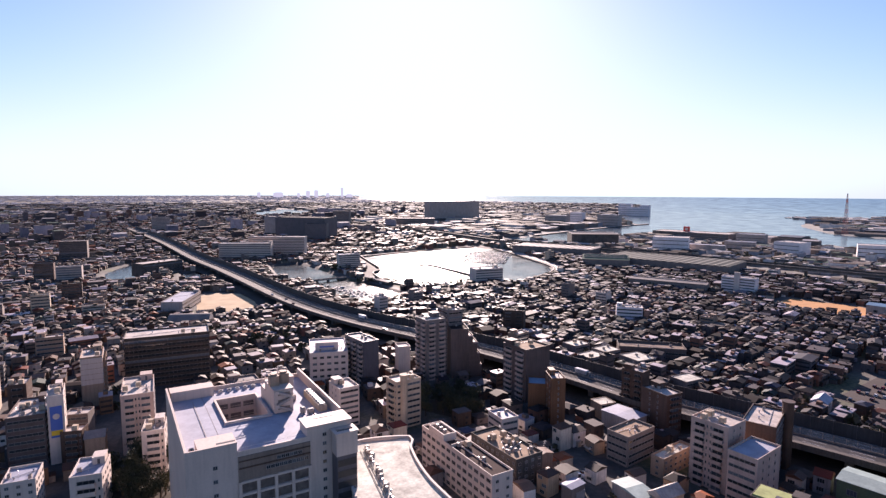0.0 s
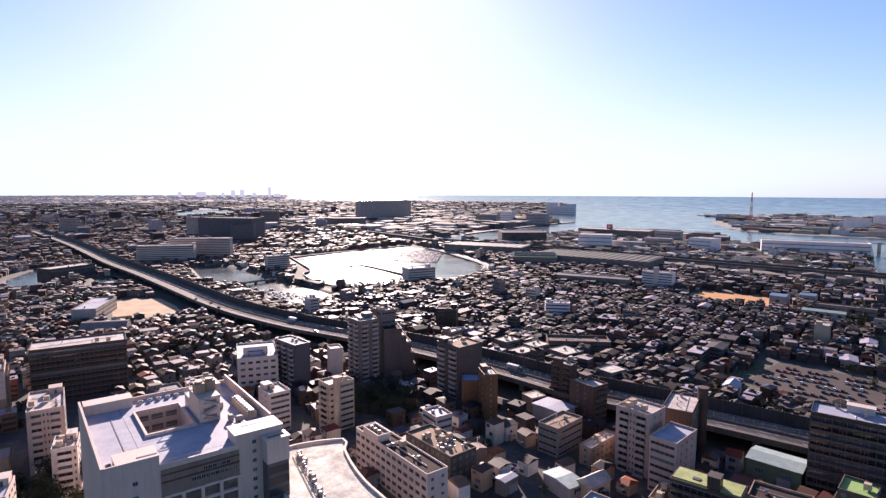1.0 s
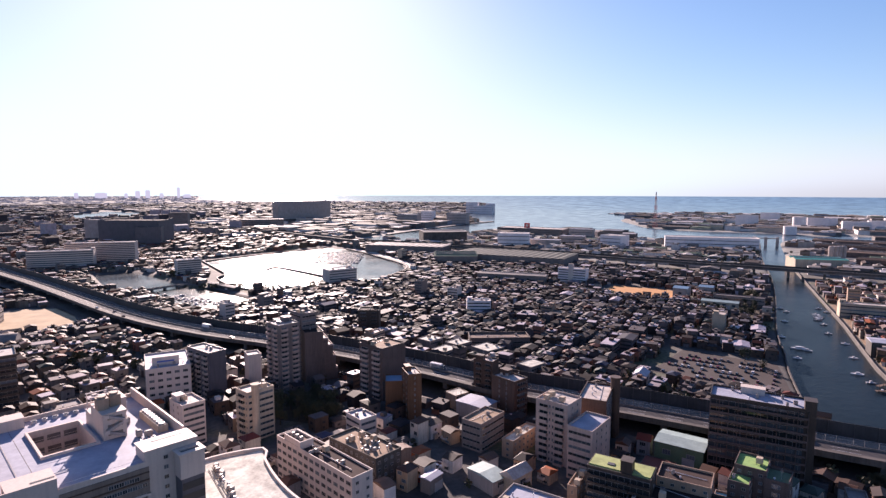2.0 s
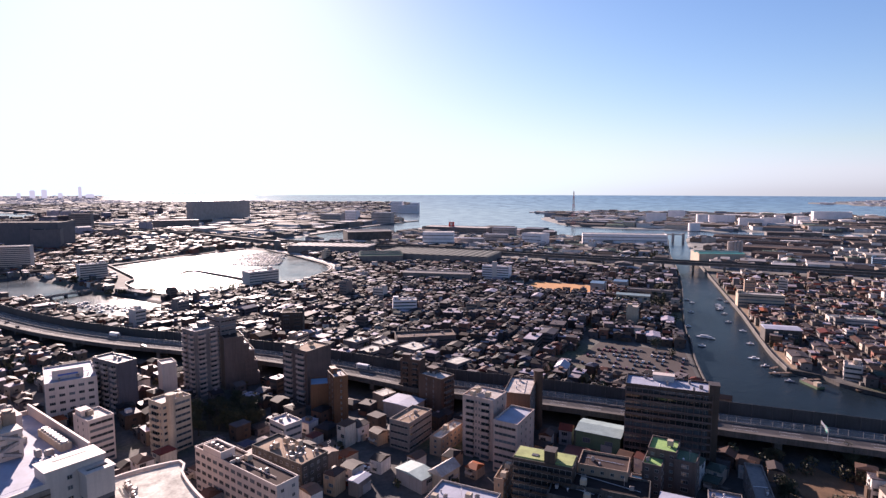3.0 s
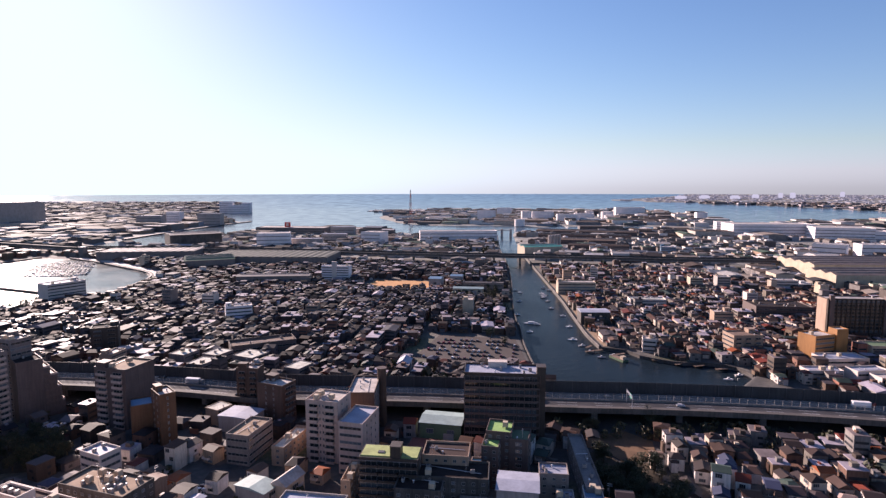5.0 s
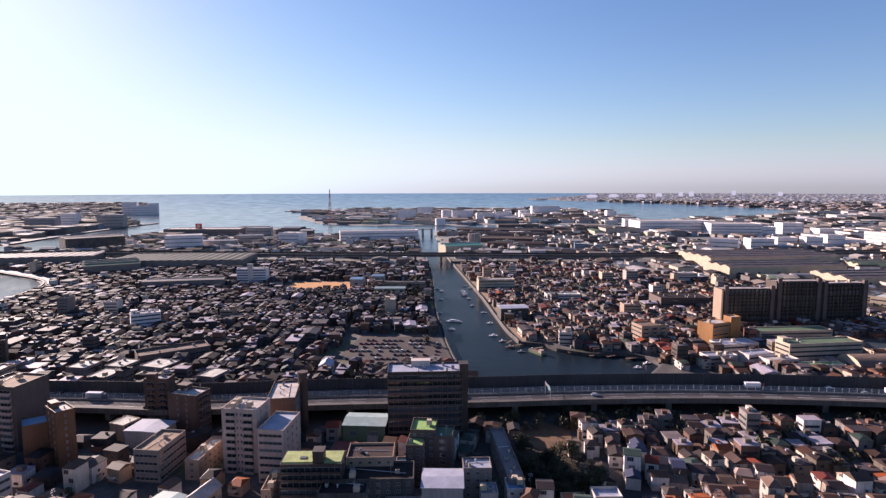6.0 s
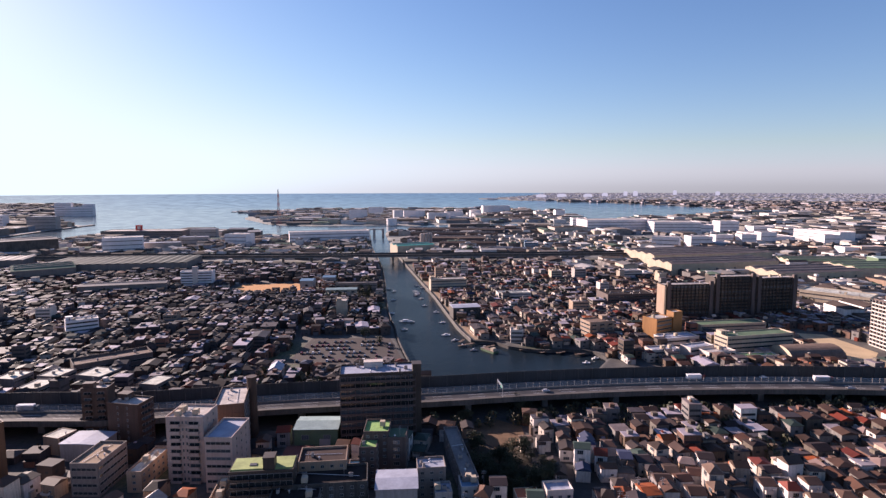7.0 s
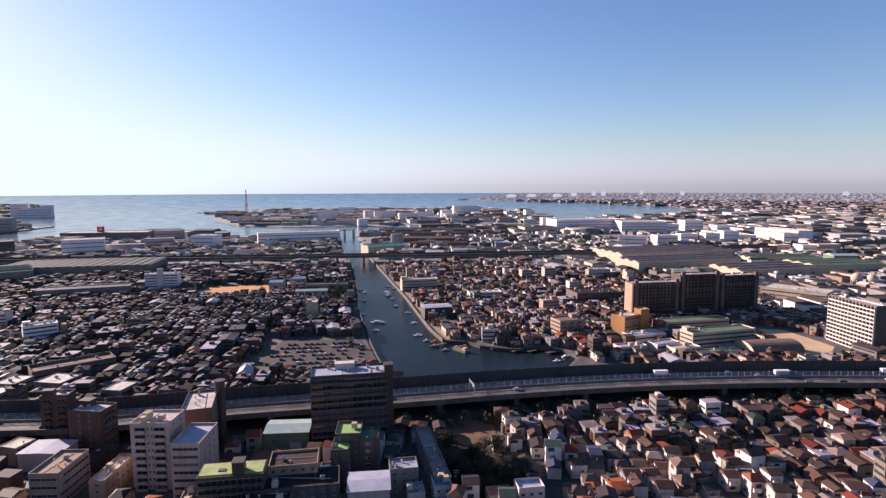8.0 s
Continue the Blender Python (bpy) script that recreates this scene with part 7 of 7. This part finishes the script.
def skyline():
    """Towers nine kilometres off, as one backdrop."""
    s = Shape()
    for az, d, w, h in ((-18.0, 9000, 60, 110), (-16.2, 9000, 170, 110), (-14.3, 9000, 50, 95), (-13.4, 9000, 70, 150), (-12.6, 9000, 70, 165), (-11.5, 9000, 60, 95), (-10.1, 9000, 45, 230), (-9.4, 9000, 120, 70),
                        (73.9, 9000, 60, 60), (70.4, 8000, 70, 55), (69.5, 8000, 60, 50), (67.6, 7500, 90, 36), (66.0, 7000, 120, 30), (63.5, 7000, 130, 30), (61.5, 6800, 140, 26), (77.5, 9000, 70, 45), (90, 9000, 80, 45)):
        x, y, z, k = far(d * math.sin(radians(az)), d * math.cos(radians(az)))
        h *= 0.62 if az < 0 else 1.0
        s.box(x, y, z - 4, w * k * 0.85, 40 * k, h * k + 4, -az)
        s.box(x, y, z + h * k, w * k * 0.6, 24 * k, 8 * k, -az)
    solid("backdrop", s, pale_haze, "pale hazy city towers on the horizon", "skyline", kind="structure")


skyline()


# ---- plants ----
def leaf_cloud(s, x, y, z, rx, rz, n, r, size, slot=0):
    for _ in range(n):
        u = Vector((r.gauss(0, 1), r.gauss(0, 1), r.gauss(0, 1))).normalized() * (0.55 + 0.45 * r.random())
        c = Vector((x + u.x * rx, y + u.y * rx, z + u.z * rz))
        q = Euler((r.uniform(0, 6.3), r.uniform(0, 6.3), 0)).to_matrix()
        k = size * r.uniform(0.6, 1.3)
        s.add([tuple(c + q @ Vector(p) * k) for p in ((-1, -0.6, 0), (0.2, -0.9, 0.25), (1, 0.2, 0), (-0.2, 0.9, 0.2))], [(0, 1, 2, 3)], slot)


def tree_kind(seed, h, leaf):
    r = random.Random(seed)
    e = thing("tree", "bushy dark evergreen tree", "tree", group="park trees")
    s = Shape().rod((0, 0, -0.4), (0.1, 0, h * 0.45), 0.32, 0.2, 8)
    crown = Shape()
    for k in range(15):
        b, o = r.uniform(0, 6.3), r.uniform(0.05, 0.3) * h
        t = Vector((math.cos(b) * o, math.sin(b) * o, h * r.uniform(0.42, 0.9) - o * 0.5))
        s.rod((0.1, 0, h * r.uniform(0.25, 0.45)), tuple(t), 0.1, 0.03, 5)
        leaf_cloud(crown, t.x, t.y, t.z, h * r.uniform(0.12, 0.22), h * r.uniform(0.1, 0.16), 75, r, h * 0.024)
    part("trunk", s, bark, e)
    part("crown", crown, leaf, e)
    return e


tree_kinds = [tree_kind(70, 9, leaf_green), tree_kind(71, 11, leaf_green), tree_kind(72, 8, leaf_mixed)]
tr = random.Random(9)
spots = [(x + tr.uniform(-5, 5), y + tr.uniform(-5, 5)) for x, y in [(257, 147), (246, 137), (224, 167)] for _ in range(3)] + [(-123 + tr.uniform(-17, 17), 225 + tr.uniform(-17, 17)) for _ in range(22)] + [(2 + tr.uniform(-13, 18), 306 + tr.uniform(-16, 16)) for _ in range(14)] + [(-119 + tr.uniform(-9, 9), 211 + tr.uniform(-9, 8)) for _ in range(11)] + [(196 + tr.uniform(-16, 14), 112 + tr.uniform(-16, 18)) for _ in range(12)] + [(4 + tr.uniform(-16, 16), 305 + tr.uniform(-16, 14)) for _ in range(20)] + [(189 + tr.uniform(-13, 12), 111 + tr.uniform(-12, 16)) for _ in range(30)] + [(206 + tr.uniform(-7, 9), 132 + tr.uniform(-12, 14)) for _ in range(12)] + [(x + tr.uniform(-3, 3), y + tr.uniform(-3, 3)) for x, y in ((300, 300), (306, 318), (262, 262))] + [(516 - 100 * q + tr.uniform(-14, 0), 520 - 98 * q + tr.uniform(0, 16)) for q in [k / 26 for k in range(27)]]
bare = np.array(spots)
spots = [q for q, deep in zip(spots, inside_by(VACANT, bare[:, 0], bare[:, 1])) if deep < -1.5]
for i, (x, y) in enumerate(spots):
    m = pose(x, y, 0, 0, 0, tr.uniform(0, 360))
    if i < 3:
        tree_kinds[i].matrix_basis = m
    else:
        copy_thing(tree_kinds[tr.choice((0, 1, 2, 2))], m @ Matrix.Scale(tr.uniform(0.7, 1.1) * (1.25 if x < 40 else 1.0), 4))
bushes = Shape()
rng = np.random.RandomState(21)
az, D = np.radians(rng.uniform(-44, 98, 5200)), np.sqrt(rng.uniform(210 ** 2, 1300 ** 2, 5200))
X, Y = D * np.sin(az), D * np.cos(az)
ok = free(X, Y, 1.0)
grove = np.array([noise.noise(Vector((x / 130, y / 130, 0))) for x, y in zip(X, Y)])
for x, y, g in zip(X[ok], Y[ok], grove[ok]):
    if g > -0.05:
        k = tr.uniform(1.2, 3.4) * (1.5 if g > 0.25 else 1)
        leaf_cloud(bushes, x, y, k * 1.0, k, k * 0.9, 26, tr, k * 0.34)
for line in ([(-110, 735), (-66, 725), (-20, 705), (30, 730)], [(455, 500), (410, 470), (380, 440)], [(-300, 640), (-265, 560), (-240, 530)]):
    for p in smooth_path(line, 5.0):
        leaf_cloud(bushes, p.x + tr.uniform(-4, 4), p.y + tr.uniform(-4, 4), 3.0, 3.2, 3.2, 40, tr, 0.9)
# the overgrown strip at the foot of the motorway
for p, n in zip(EW_PATH, EW_NOR):
    if p.x > 205 and p.y > -90:
        for _ in range(6 if p.x > 345 else 3):
            o, k = tr.uniform(3, 14), tr.uniform(1.6, 3.4)
            leaf_cloud(bushes, p.x - n.x * o + tr.uniform(-4, 4), p.y - n.y * o + tr.uniform(-4, 4), k * 1.1, k, k * 1.2, 60, tr, k * 0.2)
solid("bushes", bushes, leaf_mixed, "dark garden shrubs and small trees between houses", "shrubs", kind="stuff")


# ---- poles along the streets ----
def pole_kind():
    e = thing("utility_pole", "grey concrete utility pole with cross-arms", "utility pole", group="utility poles")
    part("pole", Shape().rod((0, 0, -0.5), (0, 0, 10.5), 0.19, 0.12, 8), concrete, e)
    for z in (9.2, 10.0):
        part("cross_arm", Shape().box(0, 0, z, 1.9, 0.1, 0.1), steel, e)
    part("transformer", Shape().rod((0.42, 0, 7.2), (0.42, 0, 8.2), 0.28, sides=10), pale_grey, e)
    return e


first_pole = pole_kind()
pr = random.Random(12)
n_poles = 0
for x, y, a in near_plots[:THINGS_HOMES]:
    if pr.random() < 0.12:
        t = radians(a)
        m = pose(x + math.cos(t) * 5.2 + math.sin(t) * 5.6, y + math.sin(t) * 5.2 - math.cos(t) * 5.6, 0, 0, 0, a)
        if n_poles == 0:
            first_pole.matrix_basis = m
        else:
            copy_thing(first_pole, m)
        n_poles += 1


# ---- sign gantry over the motorway ----
def gantry(i):
    p, n = EW_PATH[i], EW_NOR[i]
    e = thing("sign_gantry", "grey steel sign gantry spanning the motorway", "sign gantry", p.x, p.y, DECK, math.degrees(math.atan2(n.y, n.x)))
    for u in (1.0, 11.6):
        part("post", Shape().rod((u, 0, -0.3), (u, 0, 7.0), 0.2, 0.16, 8), steel, e)
    part("beam", Shape().box(6.3, 0, 6.4, 10.7, 0.3, 0.35).box(6.3, 0, 5.7, 10.7, 0.2, 0.2), steel, e)
    part("sign_panel", Shape().box(5.0, -0.3, 4.6, 3.4, 0.12, 2.2), roof_teal, e, "green road sign")


gantry(min(range(len(EW_PATH)), key=lambda i: (EW_PATH[i].x - 249) ** 2 + (EW_PATH[i].y - 162) ** 2))


# ---- cars, lorries, boats ----
def car_kind():
    e = thing("car", "small car with dark windows", "car", group="cars")
    side = [(-2.1, 0.35), (2.1, 0.35), (2.15, 0.75), (1.2, 0.9), (0.6, 1.4), (-1.2, 1.45), (-1.9, 0.95), (-2.15, 0.85)]
    n = len(side)
    body = Shape()
    pts = [(px, sy * (0.84 if pz < 1.0 else 0.68), pz) for sy in (-1, 1) for px, pz in side]
    body.add(pts, [tuple(range(n)), tuple(range(2 * n - 1, n - 1, -1))] + [(i, n + i, n + (i + 1) % n, (i + 1) % n) for i in range(n)])
    body.box(0, 0, 0, 3.4, 1.5, 0.36, slot=1)
    part("body", body, [car_paint, rubber], e)
    lo, hi = [(1.25, -0.79, 0.95), (1.25, 0.79, 0.95), (-1.93, 0.79, 0.98), (-1.93, -0.79, 0.98)], [(0.66, -0.71, 1.37), (0.66, 0.71, 1.37), (-1.27, 0.71, 1.41), (-1.27, -0.71, 1.41)]
    part("glazing", Shape().add(lo + hi, [(j, (j + 1) % 4, 4 + (j + 1) % 4, 4 + j) for j in range(4)]), glass, e)
    return e


first_car = car_kind()
cr = random.Random(17)
car_spots = []
c, s = math.cos(radians(-48)), math.sin(radians(-48))
for row in range(7):
    for k in range(20):
        u, v = -46 + k * 4.2, -34 + row * 9.5
        x, y = 273 + u * c - v * s, 310 + u * s + v * c
        if float(inside_by(PLOTS[3], np.array([x]), np.array([y]))[0]) > 3 and cr.random() < 0.6:
            car_spots.append((x, y, 0.06, -48 + 90 + cr.uniform(-4, 4)))
for k in range(28):
    i = cr.choice(STRETCH)
    p, n = EW_PATH[i], EW_NOR[i]
    q = p + n * cr.choice((3.6, 7.2, 14.2, 17.6, 20.6))
    car_spots.append((q.x, q.y, DECK + 0.08, math.degrees(math.atan2(-n.x, n.y))))
for bx, by, n, a in ((-42, 262, 7, 31), (55, 226, 6, 33), (47, 218, 6, 33), (108, 221, 5, 35), (-34, 318, 8, 31), (28, 318, 7, 31), (80, 262, 4, 35), (205, 170, 4, 40)):
    for k in range(n):
        t = radians(a)
        car_spots.append((bx + math.cos(t) * k * 2.9, by + math.sin(t) * k * 2.9, 0.0, a + 90 + cr.uniform(-4, 4)))
for i, (x, y, z, a) in enumerate(car_spots):
    if i == 0:
        first_car.matrix_basis = pose(x, y, z, 0, 0, a)
    else:
        copy_thing(first_car, pose(x, y, z, 0, 0, a))


def lorry_kind():
    e = thing("lorry", "white box lorry on the motorway", "lorry", group="lorries")
    part("box", Shape().box(-1.2, 0, 1.0, 8.2, 2.4, 2.6), gull_white, e)
    part("cab", Shape().box(4.1, 0, 0.6, 2.0, 2.3, 2.4, top=0.92), car_paint, e)
    part("windscreen", Shape().box(5.04, 0, 1.8, 0.1, 1.9, 0.8), glass, e)
    part("chassis", Shape().box(0, 0, 0.55, 9.6, 1.0, 0.45), dark_metal, e)
    for sx in (-4.2, -3.0, 3.9):
        for sy in (-1, 1):
            part("wheel", Shape().rod((sx, sy * 1.2, 0.5), (sx, sy * 0.85, 0.5), 0.5, sides=12), rubber, e)
    return e


lorry = lorry_kind()
for k, i in enumerate([STRETCH[int(len(STRETCH) * q)] for q in (0.42, 0.2, 0.62, 0.8, 0.88, 0.95, 0.3)]):
    p, n = EW_PATH[i], EW_NOR[i]
    q = p + n * (17.6 if k % 2 else 14.2)
    m = pose(q.x, q.y, DECK + 0.07, 0, 0, math.degrees(math.atan2(-n.x, n.y)))
    if k == 0:
        lorry.matrix_basis = m
    else:
        copy_thing(lorry, m)


def boat_kind(long, cabin):
    e = thing("boat", "small white moored motor boat", "boat", group="moored boats")
    w = long * 0.16
    keel, deck_line = [], []
    for t in (0.0, 0.35, 0.7, 0.9, 1.0):
        b = w * (1 if t < 0.5 else 1 - ((t - 0.5) / 0.5) ** 2 * 0.97)
        deck_line.append((long * (t - 0.5), b))
    pts = [(px, sy * b * k, z) for z, k in ((-0.3, 0.7), (0.9, 1.0)) for sy in (-1, 1) for px, b in deck_line]
    n = len(deck_line)
    s = Shape()
    s.add(pts, [(i, i + 1, 2 * n + i + 1, 2 * n + i) for i in range(n - 1)] + [(n + i + 1, n + i, 3 * n + i, 3 * n + i + 1) for i in range(n - 1)] + [(2 * n + i, 2 * n + i + 1, 3 * n + i + 1, 3 * n + i) for i in range(n - 1)] + [(0, 2 * n, 3 * n, n), (n - 1, 2 * n - 1, 4 * n - 1, 3 * n - 1)])
    part("hull", s, hull_paint, e)
    part("cabin", Shape().box(-long * 0.05, 0, 0.9, long * cabin, w * 1.3, 1.2, top=0.82).box(-long * 0.05, 0, 1.35, long * cabin * 0.97, w * 1.33, 0.4, slot=1, top=0.96), [gull_white, glass], e)
    return e


hull_paint = palette("hull_paint", [(0.7, 0.7, 0.69), (0.3, 0.31, 0.33), (0.55, 0.55, 0.53), (0.14, 0.15, 0.17), (0.75, 0.75, 0.74), (0.4, 0.38, 0.35)], 0.3, True, amount=0.1, streaks=False)
boats = [boat_kind(9, 0.35), boat_kind(10, 0.45), boat_kind(7, 0.25)]
br = random.Random(3)
moor = [(521, 454, 2), (494, 433, 2), (515, 439, 2), (475, 414, 0), (464, 398, 2), (438, 371, 2), (422, 342, 2), (392, 311, 2), (360, 282, 0), (352, 266, 2), (343, 252, 2), (338, 238, 2), (349, 236, 2), (377, 340, 0), (376, 335, 0), (352, 321, 2), (484, 465, 2), (477, 451, 2), (440, 417, 2), (391, 373, 2), (361, 159, 2), (375, 158, 2), (383, 156, 2), (392, 184, 2), (379, 187, 2), (378, 197, 2), (365, 197, 2)]
for k in range(5):
    for q in range(9):
        u, v = -33 + q * 6.0, br.choice((-5.5, 5.5))
        moor.append((98 - 7 * k + u * 0.86 + v * 0.5, 1100 - 33 * k - u * 0.5 + v * 0.86, br.choice((0, 0, 2))))
for q in range(26):
    t = q / 25
    moor.append((-195 + 125 * t + br.uniform(-5, 5), 740 - 115 * t + br.uniform(-6, 6), br.choice((0, 2, 2))))
for i, (x, y, k) in enumerate(moor):
    if float(water_by(np.array([x]), np.array([y]))[0]) < 1.0:
        continue
    copy_thing(boats[k], pose(x, y, -2.0, 0, 0, br.choice((-45, 135, 140)) + br.uniform(-14, 14)) @ Matrix.Scale(0.82, 4))
for k, b in enumerate(boats):
    b.matrix_basis = pose((488, 374, 483)[k], (424, 341, 420)[k], -2.0, 0, 0, (-40, 135, 130)[k])
for k in range(5):
    x, y = 98 - 7 * k, 1100 - 33 * k
    e = thing("pontoon", "grey floating pontoon with mooring fingers", "pontoon", x, y, -2.0, -30, "marina pontoons")
    part("walkway", Shape().box(0, 0, 0, 74, 2.2, 0.5), concrete, e)
    for q in range(8):
        part("finger", Shape().box(-25 + q * 7, 4, 0, 0.9, 6, 0.45), concrete, e)
# the many further boats of the marina, side by side along the pontoons
fleet = Shape()
for k in range(9):
    for q in range(30):
        u, v = -38 + q * 2.7, 6.2 if q % 2 else -6.2
        x, y = 92 - 3.5 * k + u * 0.86 + v * 0.5, 1085 - 16.5 * k - u * 0.5 + v * 0.86
        if float(water_by(np.array([x]), np.array([y]))[0]) < 3.0 or br.random() < 0.3:
            continue
        long, a = br.uniform(6, 10), 53 + br.uniform(-3, 3)
        fleet.box(x, y, -2.2, long, long * 0.3, 1.2, a, 0, top=0.94)
        fleet.box(x - long * 0.05, y, -1.0, long * 0.45, long * 0.22, 1.1, a, 0, top=0.8)
        fleet.box(x - long * 0.05, y, -0.75, long * 0.46, long * 0.225, 0.4, a, 1, top=0.95)
for k in range(60):
    t = k / 59
    x, y = -200 + 135 * t + br.uniform(-12, 12), 748 - 120 * t + br.uniform(-12, 12)
    if float(water_by(np.array([x]), np.array([y]))[0]) > 3.0:
        long, a = br.uniform(5, 8), br.choice((40, 45, 135)) + br.uniform(-6, 6)
        fleet.box(x, y, -2.2, long, long * 0.3, 1.1, a, 0, top=0.94)
        fleet.box(x, y, -1.1, long * 0.4, long * 0.22, 1.0, a, 0, top=0.8)
# hulls darkened as if seen against the sun, shade put into the paint
fleet_paint = palette("backlit_boat_paint", [(0.5, 0.5, 0.49), (0.2, 0.21, 0.23), (0.1, 0.1, 0.11), (0.34, 0.33, 0.31), (0.06, 0.08, 0.12), (0.62, 0.62, 0.6)], 0.4, False, amount=0.1, streaks=False)
solid("moored_boats", fleet, [fleet_paint, far_glass], "dense white pleasure boats moored in the basin", "boats", kind="stuff")
foot = thing("footbridge", "low concrete bridge across the creek", "bridge", -160, 743, 0, 40)
part("deck", Shape().box(0, 0, 0.2, 70, 6, 0.8), concrete, foot)
for sy in (-1, 1):
    part("parapet", Shape().box(0, sy * 2.85, 1.0, 70, 0.3, 0.9), concrete, foot)
for k in range(4):
    part("pier", Shape().box(-24 + k * 16, 0, -4, 1.6, 5, 4.2), concrete, foot)
gate = thing("flood_gate", "grey concrete canal flood gate", "flood gate", 1000, 1010, 0, 45)
for sx in (-1, 0, 1):
    part("tower", Shape().box(0, sx * 22, -4, 8, 6, 22), pale_grey, gate)
part("bridge", Shape().box(0, 0, 14, 5, 50, 2), pale_grey, gate)


def jetty(x, y, a, long, wide=2.2):
    e = thing("jetty", "weathered timber jetty on piles", "jetty", x, y, -2.0, a, "old jetties")
    part("stringer", Shape().box(0, -wide * 0.35, 1.1, long, 0.2, 0.25).box(0, wide * 0.35, 1.1, long, 0.2, 0.25), bark, e)
    n = int(long / 1.1)
    for k in range(n):
        part("plank", Shape().box((k + 0.5 - n / 2) * long / n, 0, 1.36, long / n - 0.06, wide, 0.1), roof_umber, e)
    for k in range(3):
        for sy in (-1, 1):
            part("pile", Shape().rod(((k - 1) * long * 0.42, sy * wide * 0.4, -2.0), ((k - 1) * long * 0.42, sy * wide * 0.4, 2.2), 0.16), bark, e)


for jx, jy, ja, jl in ((345, 250, -20, 15), (351, 259, 10, 9), (352, 233, 160, 10), (361, 208, 150, 8), (365, 193, 165, 9), (371, 183, 160, 8), (376, 170, 150, 9)):
    jetty(jx, jy, ja, jl)
barge = thing("barge", "olive green work barge moored at the quay", "barge", 344, 228, -2.0, 75)
part("hull", Shape().box(0, 0, -0.4, 14, 5, 1.8, top=1.04), roof_moss, barge)
part("deck", Shape().box(0, 0, 1.404, 13.4, 4.6, 0.1), roof_umber, barge)
part("cabin", Shape().box(-4.5, 0, 1.5, 3, 3.2, 2.2), cream_paint, barge)
